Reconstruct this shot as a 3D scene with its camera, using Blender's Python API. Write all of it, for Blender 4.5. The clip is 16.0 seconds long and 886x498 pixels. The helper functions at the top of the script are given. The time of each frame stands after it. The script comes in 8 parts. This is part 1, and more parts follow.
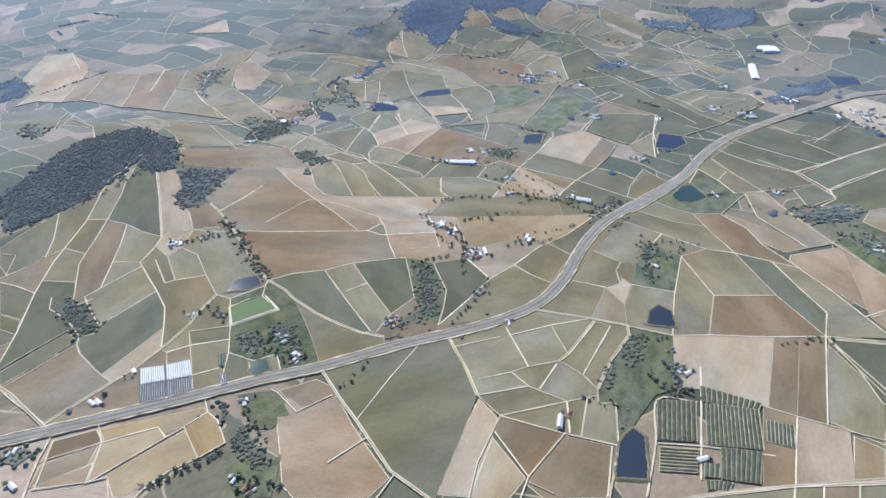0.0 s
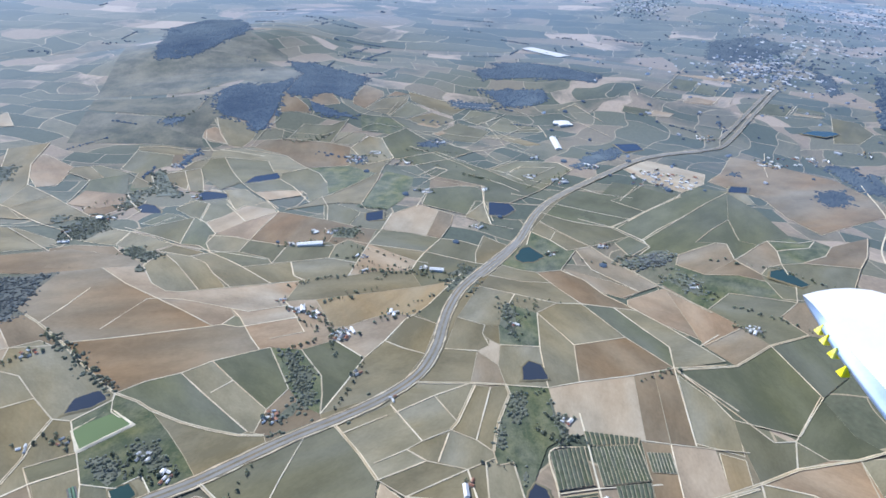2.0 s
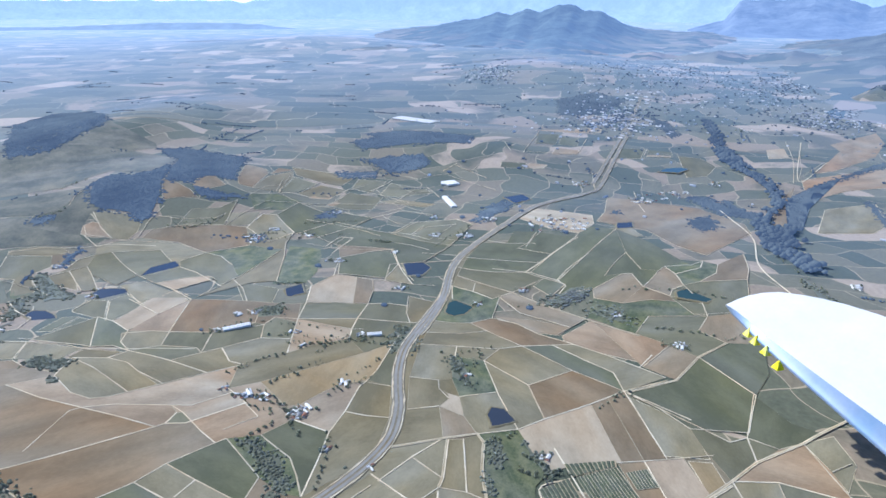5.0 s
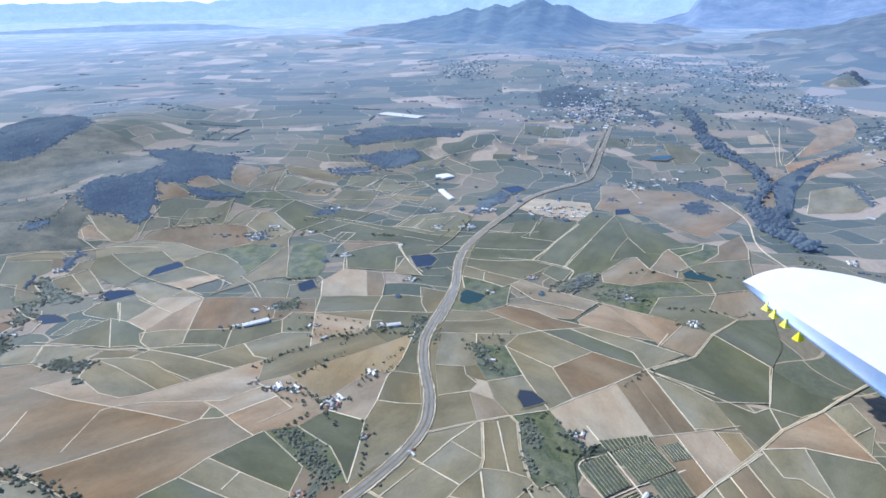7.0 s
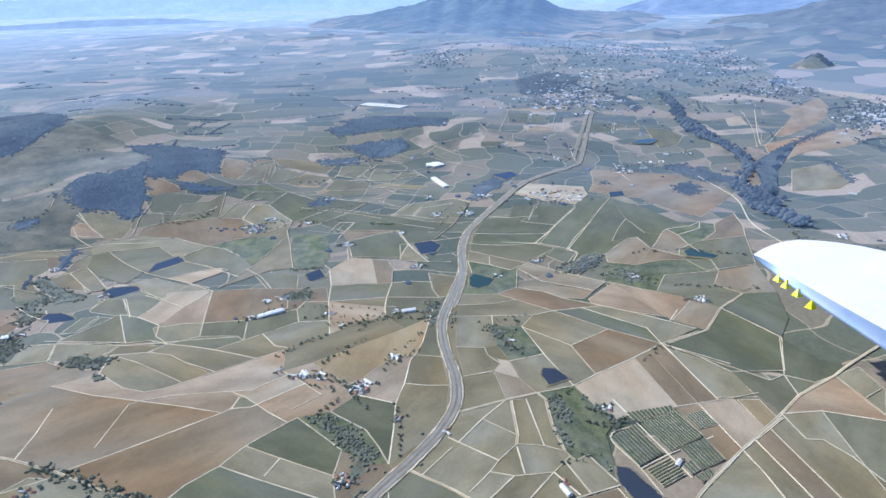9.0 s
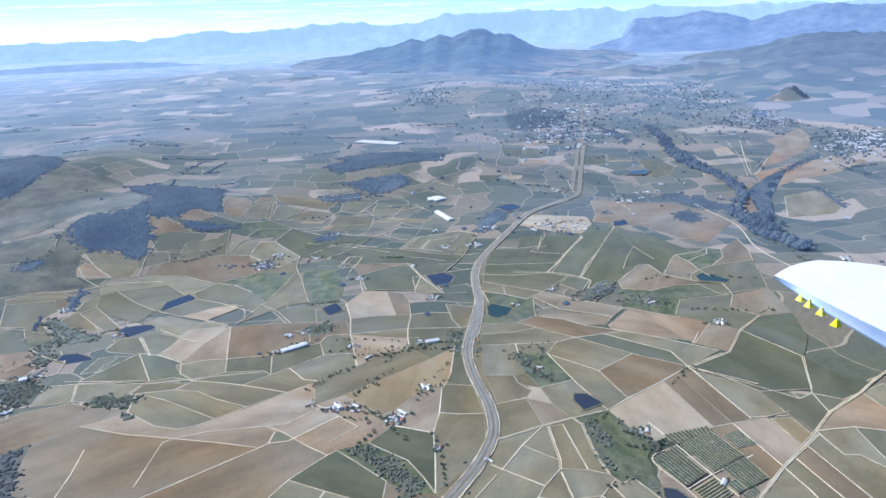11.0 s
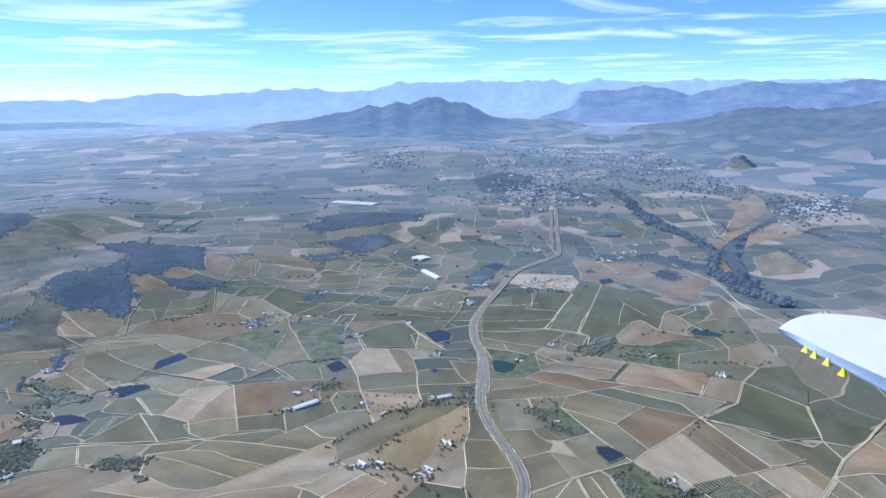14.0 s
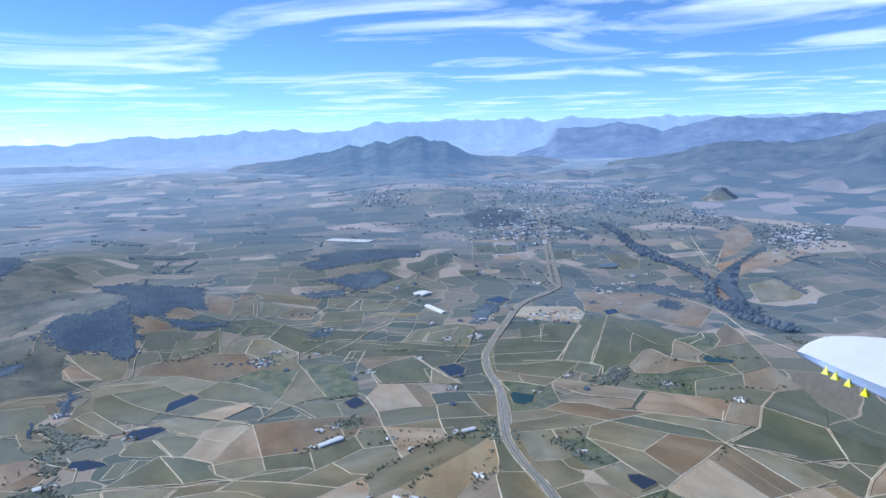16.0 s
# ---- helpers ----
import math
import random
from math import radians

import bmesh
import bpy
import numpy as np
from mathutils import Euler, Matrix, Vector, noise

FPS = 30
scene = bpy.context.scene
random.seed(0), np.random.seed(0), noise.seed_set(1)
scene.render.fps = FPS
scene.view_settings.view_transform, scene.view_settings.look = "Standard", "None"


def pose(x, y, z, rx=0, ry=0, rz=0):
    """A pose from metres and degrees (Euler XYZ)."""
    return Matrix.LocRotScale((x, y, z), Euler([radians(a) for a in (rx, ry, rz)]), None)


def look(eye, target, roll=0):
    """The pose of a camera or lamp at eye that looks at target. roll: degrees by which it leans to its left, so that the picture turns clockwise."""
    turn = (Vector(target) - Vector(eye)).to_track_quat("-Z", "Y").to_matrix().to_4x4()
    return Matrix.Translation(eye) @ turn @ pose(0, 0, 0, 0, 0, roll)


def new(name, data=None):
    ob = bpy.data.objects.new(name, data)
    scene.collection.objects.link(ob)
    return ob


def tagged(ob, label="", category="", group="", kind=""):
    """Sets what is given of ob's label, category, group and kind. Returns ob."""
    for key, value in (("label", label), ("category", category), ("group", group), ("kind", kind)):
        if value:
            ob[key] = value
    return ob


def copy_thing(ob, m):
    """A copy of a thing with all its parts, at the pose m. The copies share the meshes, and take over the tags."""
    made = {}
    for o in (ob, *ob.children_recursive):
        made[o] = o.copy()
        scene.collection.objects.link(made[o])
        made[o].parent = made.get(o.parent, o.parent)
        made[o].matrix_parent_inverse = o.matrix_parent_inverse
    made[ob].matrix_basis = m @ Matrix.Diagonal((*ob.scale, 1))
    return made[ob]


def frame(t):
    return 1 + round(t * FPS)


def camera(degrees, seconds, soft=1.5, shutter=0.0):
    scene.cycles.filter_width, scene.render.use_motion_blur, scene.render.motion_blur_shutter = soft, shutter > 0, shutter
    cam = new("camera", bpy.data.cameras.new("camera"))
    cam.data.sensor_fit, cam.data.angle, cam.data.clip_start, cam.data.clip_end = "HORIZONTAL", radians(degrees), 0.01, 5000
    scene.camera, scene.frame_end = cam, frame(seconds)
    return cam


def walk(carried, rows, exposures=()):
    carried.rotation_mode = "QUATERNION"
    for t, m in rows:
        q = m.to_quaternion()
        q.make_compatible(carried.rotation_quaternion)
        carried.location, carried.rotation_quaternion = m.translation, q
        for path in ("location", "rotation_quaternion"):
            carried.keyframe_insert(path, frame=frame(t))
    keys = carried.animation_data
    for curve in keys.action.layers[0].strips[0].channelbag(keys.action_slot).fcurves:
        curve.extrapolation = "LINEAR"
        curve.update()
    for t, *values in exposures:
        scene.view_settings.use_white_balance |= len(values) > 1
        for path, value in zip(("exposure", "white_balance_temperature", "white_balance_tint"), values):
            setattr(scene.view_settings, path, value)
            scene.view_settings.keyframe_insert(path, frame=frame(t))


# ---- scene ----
import collections

# The land is laid out at one tenth of life size, so that the far mountains lie within the lens's reach.
cam = camera(67.6, 16.0, soft=1.6)
METRES, EYE, TILT, LEAN, TURN = 110.0, 100.0, -33.75, 0.5, 0.0
ROWS = [
    (0.0, 0.0, 0.0, 0.0, -0.0, 0.0, -0.0),
    (0.5, -0.0296, 0.0053, -0.0007, -4.13, -0.24, 0.86),
    (1.0, -0.0607, 0.0117, -0.0011, -9.63, 1.72, 2.63),
    (1.5, -0.0924, 0.0187, -0.0027, -14.06, 3.58, 4.59),
    (2.0, -0.1247, 0.0254, -0.0022, -16.0, 5.96, 6.99),
    (2.5, -0.1551, 0.0316, -0.0009, -17.32, 9.32, 8.73),
    (3.0, -0.186, 0.0386, -0.002, -19.1, 12.3, 9.94),
    (3.5, -0.2165, 0.0473, -0.0043, -21.42, 12.54, 11.19),
    (4.0, -0.2471, 0.0566, -0.0011, -24.21, 10.67, 13.14),
    (6.5, -0.3986, 0.1046, 0.0125, -28.2, 9.58, 17.52),
    (7.0, -0.4281, 0.1154, 0.0166, -29.01, 8.92, 18.15),
    (7.5, -0.4572, 0.1268, 0.0209, -29.89, 8.07, 18.65),
    (8.0, -0.4862, 0.1389, 0.0252, -30.62, 7.47, 19.12),
    (8.5, -0.5149, 0.151, 0.0306, -31.15, 7.07, 19.63),
    (9.0, -0.5431, 0.1632, 0.0367, -31.59, 7.35, 20.36),
    (11.5, -0.6787, 0.2296, 0.067, -33.94, 10.82, 21.96),
    (12.0, -0.7047, 0.2435, 0.0739, -34.63, 11.78, 21.73),
    (12.5, -0.7309, 0.2583, 0.0805, -35.51, 12.26, 21.66),
    (13.0, -0.7562, 0.2732, 0.088, -36.45, 12.65, 21.81),
    (13.5, -0.782, 0.288, 0.0951, -37.27, 13.2, 22.16),
    (14.0, -0.8071, 0.3034, 0.1028, -38.03, 13.63, 22.73),
    (14.5, -0.832, 0.3192, 0.1105, -38.62, 14.11, 23.37),
    (15.0, -0.8569, 0.3352, 0.1187, -38.94, 14.72, 23.95),
    (15.5, -0.882, 0.3507, 0.1266, -39.3, 15.43, 24.25),
    (16.0, -0.9067, 0.3667, 0.1345, -39.71, 16.22, 24.43),
]
EXPOSURE = [(0.0, 1.08, 6000, 9), (4.0, 1.04, 5710, 8), (9.0, 1.02, 5770, 8), (12.5, 0.93, 5690, 8), (16.0, 0.66, 5500, 8)]
walk(cam, [(t, pose(0, 0, EYE, TILT, LEAN, TURN) @ pose(METRES * x, METRES * y, METRES * z, 90 + pitch, roll, yaw)) for t, x, y, z, yaw, pitch, roll in ROWS], EXPOSURE)

# ---- sky, clouds and sun ----
SUN_AZ, SUN_EL = 336.0, 38.0      # degrees: clockwise from north (+y), above the horizon
world = bpy.data.worlds.new("sky")
scene.world = world
world.use_nodes = True
wt = world.node_tree
wt.nodes.clear()
w_out = wt.nodes.new("ShaderNodeOutputWorld")
w_bg = wt.nodes.new("ShaderNodeBackground")
w_sky = wt.nodes.new("ShaderNodeTexSky")
w_sky.sky_type = "NISHITA"
w_sky.sun_disc = False
w_sky.sun_elevation, w_sky.sun_rotation = radians(SUN_EL), radians(SUN_AZ)
w_sky.altitude, w_sky.air_density, w_sky.dust_density, w_sky.ozone_density = 2600, 0.7, 0.0, 6.0
w_bg.inputs["Strength"].default_value = 0.11
# thin streaks of cirrus on a high level sheet
w_co = wt.nodes.new("ShaderNodeTexCoord")
w_sep = wt.nodes.new("ShaderNodeSeparateXYZ")
w_up = wt.nodes.new("ShaderNodeMath")
w_up.operation = "MAXIMUM"
w_up.inputs[1].default_value = 0.015
w_dx, w_dy = wt.nodes.new("ShaderNodeMath"), wt.nodes.new("ShaderNodeMath")
w_dx.operation = w_dy.operation = "DIVIDE"
w_com = wt.nodes.new("ShaderNodeCombineXYZ")
wt.links.new(w_co.outputs["Generated"], w_sep.inputs[0])
wt.links.new(w_sep.outputs["Z"], w_up.inputs[0])
wt.links.new(w_sep.outputs["X"], w_dx.inputs[0])
wt.links.new(w_sep.outputs["Y"], w_dy.inputs[0])
wt.links.new(w_up.outputs[0], w_dx.inputs[1])
wt.links.new(w_up.outputs[0], w_dy.inputs[1])
wt.links.new(w_dx.outputs[0], w_com.inputs[0])
wt.links.new(w_dy.outputs[0], w_com.inputs[1])
w_turn = wt.nodes.new("ShaderNodeMapping")
w_turn.inputs["Rotation"].default_value = (0, 0, radians(-50))
w_map = wt.nodes.new("ShaderNodeMapping")
w_map.inputs["Scale"].default_value = (0.46, 0.36, 1)
w_map.inputs["Location"].default_value = (3.1, 1.4, 0)
w_n = wt.nodes.new("ShaderNodeTexNoise")
w_n.inputs["Scale"].default_value = 1.0
w_n.inputs["Detail"].default_value = 9
w_n.inputs["Roughness"].default_value = 0.58
w_n.inputs["Distortion"].default_value = 0.9
w_ramp = wt.nodes.new("ShaderNodeMapRange")
w_ramp.inputs["From Min"].default_value, w_ramp.inputs["From Max"].default_value = 0.515, 0.76
w_ramp.inputs["To Max"].default_value = 0.82
w_mix = wt.nodes.new("ShaderNodeMix")
w_mix.data_type = "RGBA"
w_mix.inputs[7].default_value = (7.0, 7.6, 8.2, 1)
wt.links.new(w_com.outputs[0], w_turn.inputs["Vector"])
wt.links.new(w_turn.outputs[0], w_map.inputs["Vector"])
wt.links.new(w_map.outputs[0], w_n.inputs["Vector"])
wt.links.new(w_n.outputs["Fac"], w_ramp.inputs["Value"])
wt.links.new(w_ramp.outputs[0], w_mix.inputs[0])
wt.links.new(w_sky.outputs[0], w_mix.inputs[6])
wt.links.new(w_mix.outputs[2], w_bg.inputs["Color"])
wt.links.new(w_bg.outputs[0], w_out.inputs["Surface"])

sun = new("sun", bpy.data.lights.new("sun", "SUN"))
sun.data.energy, sun.data.angle, sun.data.color = 3.3, radians(0.53), (1.0, 0.95, 0.87)
sun_from = Vector((math.sin(radians(SUN_AZ)) * math.cos(radians(SUN_EL)), math.cos(radians(SUN_AZ)) * math.cos(radians(SUN_EL)), math.sin(radians(SUN_EL))))
sun.matrix_world = look(sun_from * 300, (0, 0, 0))


# ---- materials ----
def material(name, dark, light, size=4.0, fine=0.5, stretch=1.0, rough=0.9, vary=0.25, bump=0.3, sheen=0.33, metal=0.0, island=False, leafy=0.0):
    """Two tones mixed by patches of `size` and grain of `fine` metres, pulled out `stretch` times along the thing's x."""
    m = bpy.data.materials.new(name)
    m.use_nodes = True
    nt = m.node_tree
    bsdf = nt.nodes["Principled BSDF"]
    co = nt.nodes.new("ShaderNodeTexCoord")
    info = nt.nodes.new("ShaderNodeNewGeometry" if island else "ShaderNodeObjectInfo")
    rnd = info.outputs["Random Per Island"] if island else info.outputs["Random"]
    shift = nt.nodes.new("ShaderNodeVectorMath")
    shift.operation = "MULTIPLY_ADD"
    shift.inputs[1].default_value = (1 / stretch, 1, 1)
    off = nt.nodes.new("ShaderNodeMath")
    off.operation = "MULTIPLY"
    off.inputs[1].default_value = 57.0
    nt.links.new(rnd, off.inputs[0])
    nt.links.new(co.outputs["Object"], shift.inputs[0])
    nt.links.new(off.outputs[0], shift.inputs[2])
    big, small = nt.nodes.new("ShaderNodeTexNoise"), nt.nodes.new("ShaderNodeTexNoise")
    for n, s, d in ((big, 1 / size, 5), (small, 1 / fine, 3)):
        n.inputs["Scale"].default_value, n.inputs["Detail"].default_value, n.inputs["Roughness"].default_value = s, d, 0.62
        nt.links.new(shift.outputs[0], n.inputs["Vector"])
    add = nt.nodes.new("ShaderNodeMath")
    add.operation = "MULTIPLY_ADD"
    add.inputs[1].default_value = 0.26
    nt.links.new(small.outputs["Fac"], add.inputs[0])
    nt.links.new(big.outputs["Fac"], add.inputs[2])
    ramp = nt.nodes.new("ShaderNodeMapRange")
    ramp.inputs["From Min"].default_value, ramp.inputs["From Max"].default_value = 0.48, 0.80
    nt.links.new(add.outputs[0], ramp.inputs["Value"])
    mix = nt.nodes.new("ShaderNodeMix")
    mix.data_type = "RGBA"
    mix.inputs[6].default_value, mix.inputs[7].default_value = (*dark, 1), (*light, 1)
    nt.links.new(ramp.outputs[0], mix.inputs[0])
    hsv = nt.nodes.new("ShaderNodeHueSaturation")
    val = nt.nodes.new("ShaderNodeMapRange")
    val.inputs["To Min"].default_value, val.inputs["To Max"].default_value = 1 - vary, 1 + vary
    nt.links.new(rnd, val.inputs["Value"])
    nt.links.new(val.outputs[0], hsv.inputs["Value"])
    nt.links.new(mix.outputs[2], hsv.inputs["Color"])
    stain = nt.nodes.new("ShaderNodeTexNoise")
    stain.inputs["Scale"].default_value, stain.inputs["Detail"].default_value, stain.inputs["Distortion"].default_value = 0.35 / size, 6, 0.8
    nt.links.new(shift.outputs[0], stain.inputs["Vector"])
    sat = nt.nodes.new("ShaderNodeMapRange")
    sat.inputs["From Min"].default_value, sat.inputs["From Max"].default_value = 0.3, 0.7
    sat.inputs["To Min"].default_value, sat.inputs["To Max"].default_value = 0.65, 1.3
    hue = nt.nodes.new("ShaderNodeMapRange")
    hue.inputs["From Min"].default_value, hue.inputs["From Max"].default_value = 0.3, 0.7
    hue.inputs["To Min"].default_value, hue.inputs["To Max"].default_value = 0.515, 0.488
    nt.links.new(stain.outputs["Fac"], sat.inputs["Value"])
    nt.links.new(stain.outputs["Fac"], hue.inputs["Value"])
    nt.links.new(sat.outputs[0], hsv.inputs["Saturation"])
    nt.links.new(hue.outputs[0], hsv.inputs["Hue"])
    nt.links.new(hsv.outputs[0], bsdf.inputs["Base Color"])
    bsdf.inputs["Roughness"].default_value, bsdf.inputs["Metallic"].default_value = rough, metal
    bsdf.inputs["Specular IOR Level"].default_value = 0.2
    # The sheen is a painted haze: a blue veil strongest at grazing angles.
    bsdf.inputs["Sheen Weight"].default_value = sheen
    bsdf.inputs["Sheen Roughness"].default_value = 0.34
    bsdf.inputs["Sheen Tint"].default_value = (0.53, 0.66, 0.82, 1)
    if leafy:
        thin = nt.nodes.new("ShaderNodeBsdfTranslucent")
        both = nt.nodes.new("ShaderNodeMixShader")
        both.inputs[0].default_value = leafy
        nt.links.new(hsv.outputs[0], thin.inputs["Color"])
        nt.links.new(bsdf.outputs[0], both.inputs[1])
        nt.links.new(thin.outputs[0], both.inputs[2])
        nt.links.new(both.outputs[0], nt.nodes["Material Output"].inputs["Surface"])
    if bump:
        b = nt.nodes.new("ShaderNodeBump")
        b.inputs["Strength"].default_value, b.inputs["Distance"].default_value = bump, 0.08
        nt.links.new(small.outputs["Fac"], b.inputs["Height"])
        nt.links.new(b.outputs[0], bsdf.inputs["Normal"])
    return m


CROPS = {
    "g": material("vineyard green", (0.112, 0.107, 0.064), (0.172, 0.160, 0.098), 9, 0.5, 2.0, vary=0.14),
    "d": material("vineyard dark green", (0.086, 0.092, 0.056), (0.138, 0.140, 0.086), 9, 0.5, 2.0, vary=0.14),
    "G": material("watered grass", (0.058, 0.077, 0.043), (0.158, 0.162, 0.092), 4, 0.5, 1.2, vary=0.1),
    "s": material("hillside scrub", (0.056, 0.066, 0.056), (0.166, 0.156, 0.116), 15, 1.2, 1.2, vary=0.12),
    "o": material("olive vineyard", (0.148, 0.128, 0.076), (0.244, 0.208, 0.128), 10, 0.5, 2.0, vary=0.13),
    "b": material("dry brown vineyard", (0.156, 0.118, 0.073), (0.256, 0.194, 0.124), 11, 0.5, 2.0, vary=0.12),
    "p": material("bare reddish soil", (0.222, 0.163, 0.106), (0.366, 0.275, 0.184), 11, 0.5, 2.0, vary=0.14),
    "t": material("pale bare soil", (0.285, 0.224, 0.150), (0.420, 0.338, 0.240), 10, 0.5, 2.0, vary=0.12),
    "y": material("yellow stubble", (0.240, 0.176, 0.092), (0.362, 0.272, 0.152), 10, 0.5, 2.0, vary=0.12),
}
M_TRACK = material("pale dirt track", (0.500, 0.425, 0.295), (0.690, 0.600, 0.440), 5, 0.4, vary=0.12)
M_LANE = material("pale lane dirt", (0.430, 0.365, 0.255), (0.660, 0.570, 0.425), 6, 0.5, vary=0.22)
M_MARGIN = material("dusty plot margin", (0.250, 0.215, 0.140), (0.430, 0.365, 0.250), 5, 0.5, vary=0.25)
M_ASPHALT = material("worn asphalt", (0.205, 0.198, 0.185), (0.280, 0.270, 0.252), 6, 0.4, vary=0.05)
M_VERGE = material("dusty grass verge", (0.175, 0.155, 0.105), (0.270, 0.232, 0.162), 3, 0.4, vary=0.1)
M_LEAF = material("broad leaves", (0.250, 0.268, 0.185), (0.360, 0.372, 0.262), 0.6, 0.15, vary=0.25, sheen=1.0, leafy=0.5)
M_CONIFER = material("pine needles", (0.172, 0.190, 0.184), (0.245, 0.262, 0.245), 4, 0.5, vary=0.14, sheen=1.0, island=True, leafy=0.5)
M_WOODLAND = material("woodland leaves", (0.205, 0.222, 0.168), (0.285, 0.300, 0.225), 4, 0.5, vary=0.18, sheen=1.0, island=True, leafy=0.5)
M_BARK = material("bark", (0.070, 0.052, 0.036), (0.130, 0.100, 0.072), 0.3, 0.05, sheen=0)
M_PLASTER = material("white plaster", (0.55, 0.53, 0.49), (0.72, 0.71, 0.68), 0.6, 0.1, vary=0.12, sheen=0)
M_ROOFS = [
    material("pale sheet roof", (0.55, 0.55, 0.55), (0.75, 0.75, 0.75), 0.5, 0.1, vary=0.15, rough=0.5, sheen=0),
    material("grey sheet roof", (0.24, 0.25, 0.26), (0.38, 0.38, 0.38), 0.5, 0.1, vary=0.2, rough=0.5, sheen=0),
    material("terracotta roof", (0.24, 0.115, 0.075), (0.36, 0.19, 0.13), 0.5, 0.1, vary=0.2, sheen=0),
]


def water_material(name, deep, rough=0.06):
    m = bpy.data.materials.new(name)
    m.use_nodes = True
    nt = m.node_tree
    b = nt.nodes["Principled BSDF"]
    n = nt.nodes.new("ShaderNodeTexNoise")
    n.inputs["Scale"].default_value, n.inputs["Detail"].default_value = 0.4, 4
    mix = nt.nodes.new("ShaderNodeMix")
    mix.data_type = "RGBA"
    mix.inputs[6].default_value, mix.inputs[7].default_value = (*[0.8 * c for c in deep], 1), (*[1.25 * c for c in deep], 1)
    nt.links.new(n.outputs["Fac"], mix.inputs[0])
    nt.links.new(mix.outputs[2], b.inputs["Base Color"])
    b.inputs["Roughness"].default_value, b.inputs["IOR"].default_value = rough, 1.33
    bu = nt.nodes.new("ShaderNodeBump")
    bu.inputs["Strength"].default_value, bu.inputs["Distance"].default_value = 0.05, 0.02
    n2 = nt.nodes.new("ShaderNodeTexNoise")
    n2.inputs["Scale"].default_value = 6
    nt.links.new(n2.outputs["Fac"], bu.inputs["Height"])
    nt.links.new(bu.outputs[0], b.inputs["Normal"])
    return m


WATER = {"blue": water_material("pond water", (0.036, 0.045, 0.064)), "teal": water_material("shallow pond water", (0.030, 0.060, 0.055)),
         "green": water_material("algae pond water", (0.085, 0.135, 0.050), 0.75)}


def country_material(name="open country", haze_glow=None, share=0.0, reach=None, broad=1.0, sheen=0.5):
    """The open country beyond the single plots: a patchwork of small holdings with pale lanes, and rough grazing."""
    m = bpy.data.materials.new(name)
    m.use_nodes = True
    nt = m.node_tree
    b = nt.nodes["Principled BSDF"]
    co = nt.nodes.new("ShaderNodeTexCoord")
    warp = nt.nodes.new("ShaderNodeTexNoise")
    warp.inputs["Scale"].default_value = 0.009
    warp.inputs["Detail"].default_value = 3
    wm = nt.nodes.new("ShaderNodeVectorMath")
    wm.operation = "MULTIPLY_ADD"
    wm.inputs[1].default_value = (95, 95, 0)
    nt.links.new(co.outputs["Object"], warp.inputs["Vector"])
    nt.links.new(warp.outputs["Color"], wm.inputs[0])
    nt.links.new(co.outputs["Object"], wm.inputs[2])
    district = nt.nodes.new("ShaderNodeTexVoronoi")
    district.voronoi_dimensions = "2D"
    district.inputs["Scale"].default_value = 1 / 130
    nt.links.new(wm.outputs[0], district.inputs["Vector"])
    which = nt.nodes.new("ShaderNodeSeparateColor")
    nt.links.new(district.outputs["Color"], which.inputs[0])
    pick = nt.nodes.new("ShaderNodeMath")
    pick.operation = "GREATER_THAN"
    pick.inputs[1].default_value = 0.5
    nt.links.new(which.outputs[1], pick.inputs[0])
    plots, lanes = [], []
    for turn, wide, deep in ((24, 27 * broad, 15 * broad), (-38, 21 * broad, 17 * broad)):
        rot = nt.nodes.new("ShaderNodeMapping")
        rot.inputs["Rotation"].default_value = (0, 0, radians(turn))
        nt.links.new(wm.outputs[0], rot.inputs["Vector"])
        br = nt.nodes.new("ShaderNodeTexBrick")
        br.inputs["Color1"].default_value, br.inputs["Color2"].default_value, br.inputs["Mortar"].default_value = (0, 0, 0, 1), (1, 1, 1, 1), (0.4, 0.4, 0.4, 1)
        br.inputs["Scale"].default_value, br.inputs["Mortar Size"].default_value, br.inputs["Mortar Smooth"].default_value = 1.0, 0.24 * broad ** 0.5, 0.3
        br.inputs["Brick Width"].default_value, br.inputs["Row Height"].default_value = wide, deep
        br.offset, br.offset_frequency, br.squash, br.squash_frequency = 0.37, 2, 0.6, 3
        nt.links.new(rot.outputs[0], br.inputs["Vector"])
        plots.append(br.outputs["Color"])
        lanes.append(br.outputs["Fac"])
    tone = nt.nodes.new("ShaderNodeMix")
    tone.data_type = "RGBA"
    nt.links.new(pick.outputs[0], tone.inputs[0])
    nt.links.new(plots[0], tone.inputs[6])
    nt.links.new(plots[1], tone.inputs[7])
    lane_mix = nt.nodes.new("ShaderNodeMix")
    nt.links.new(pick.outputs[0], lane_mix.inputs[0])
    nt.links.new(lanes[0], lane_mix.inputs[2])
    nt.links.new(lanes[1], lane_mix.inputs[3])
    ramp = nt.nodes.new("ShaderNodeValToRGB")
    tones = [(0.0, (0.078, 0.090, 0.062)), (0.22, (0.112, 0.116, 0.076)), (0.46, (0.150, 0.142, 0.094)), (0.64, (0.182, 0.156, 0.106)), (0.80, (0.250, 0.200, 0.144)), (0.91, (0.36, 0.29, 0.22))]
    while len(ramp.color_ramp.elements) < len(tones):
        ramp.color_ramp.elements.new(0.5)
    for e, (p, c) in zip(ramp.color_ramp.elements, tones):
        e.position, e.color = p, (*c, 1)
    ramp.color_ramp.interpolation = "CONSTANT"
    nt.links.new(tone.outputs[2], ramp.inputs[0])
    patch, grain = nt.nodes.new("ShaderNodeTexNoise"), nt.nodes.new("ShaderNodeTexNoise")
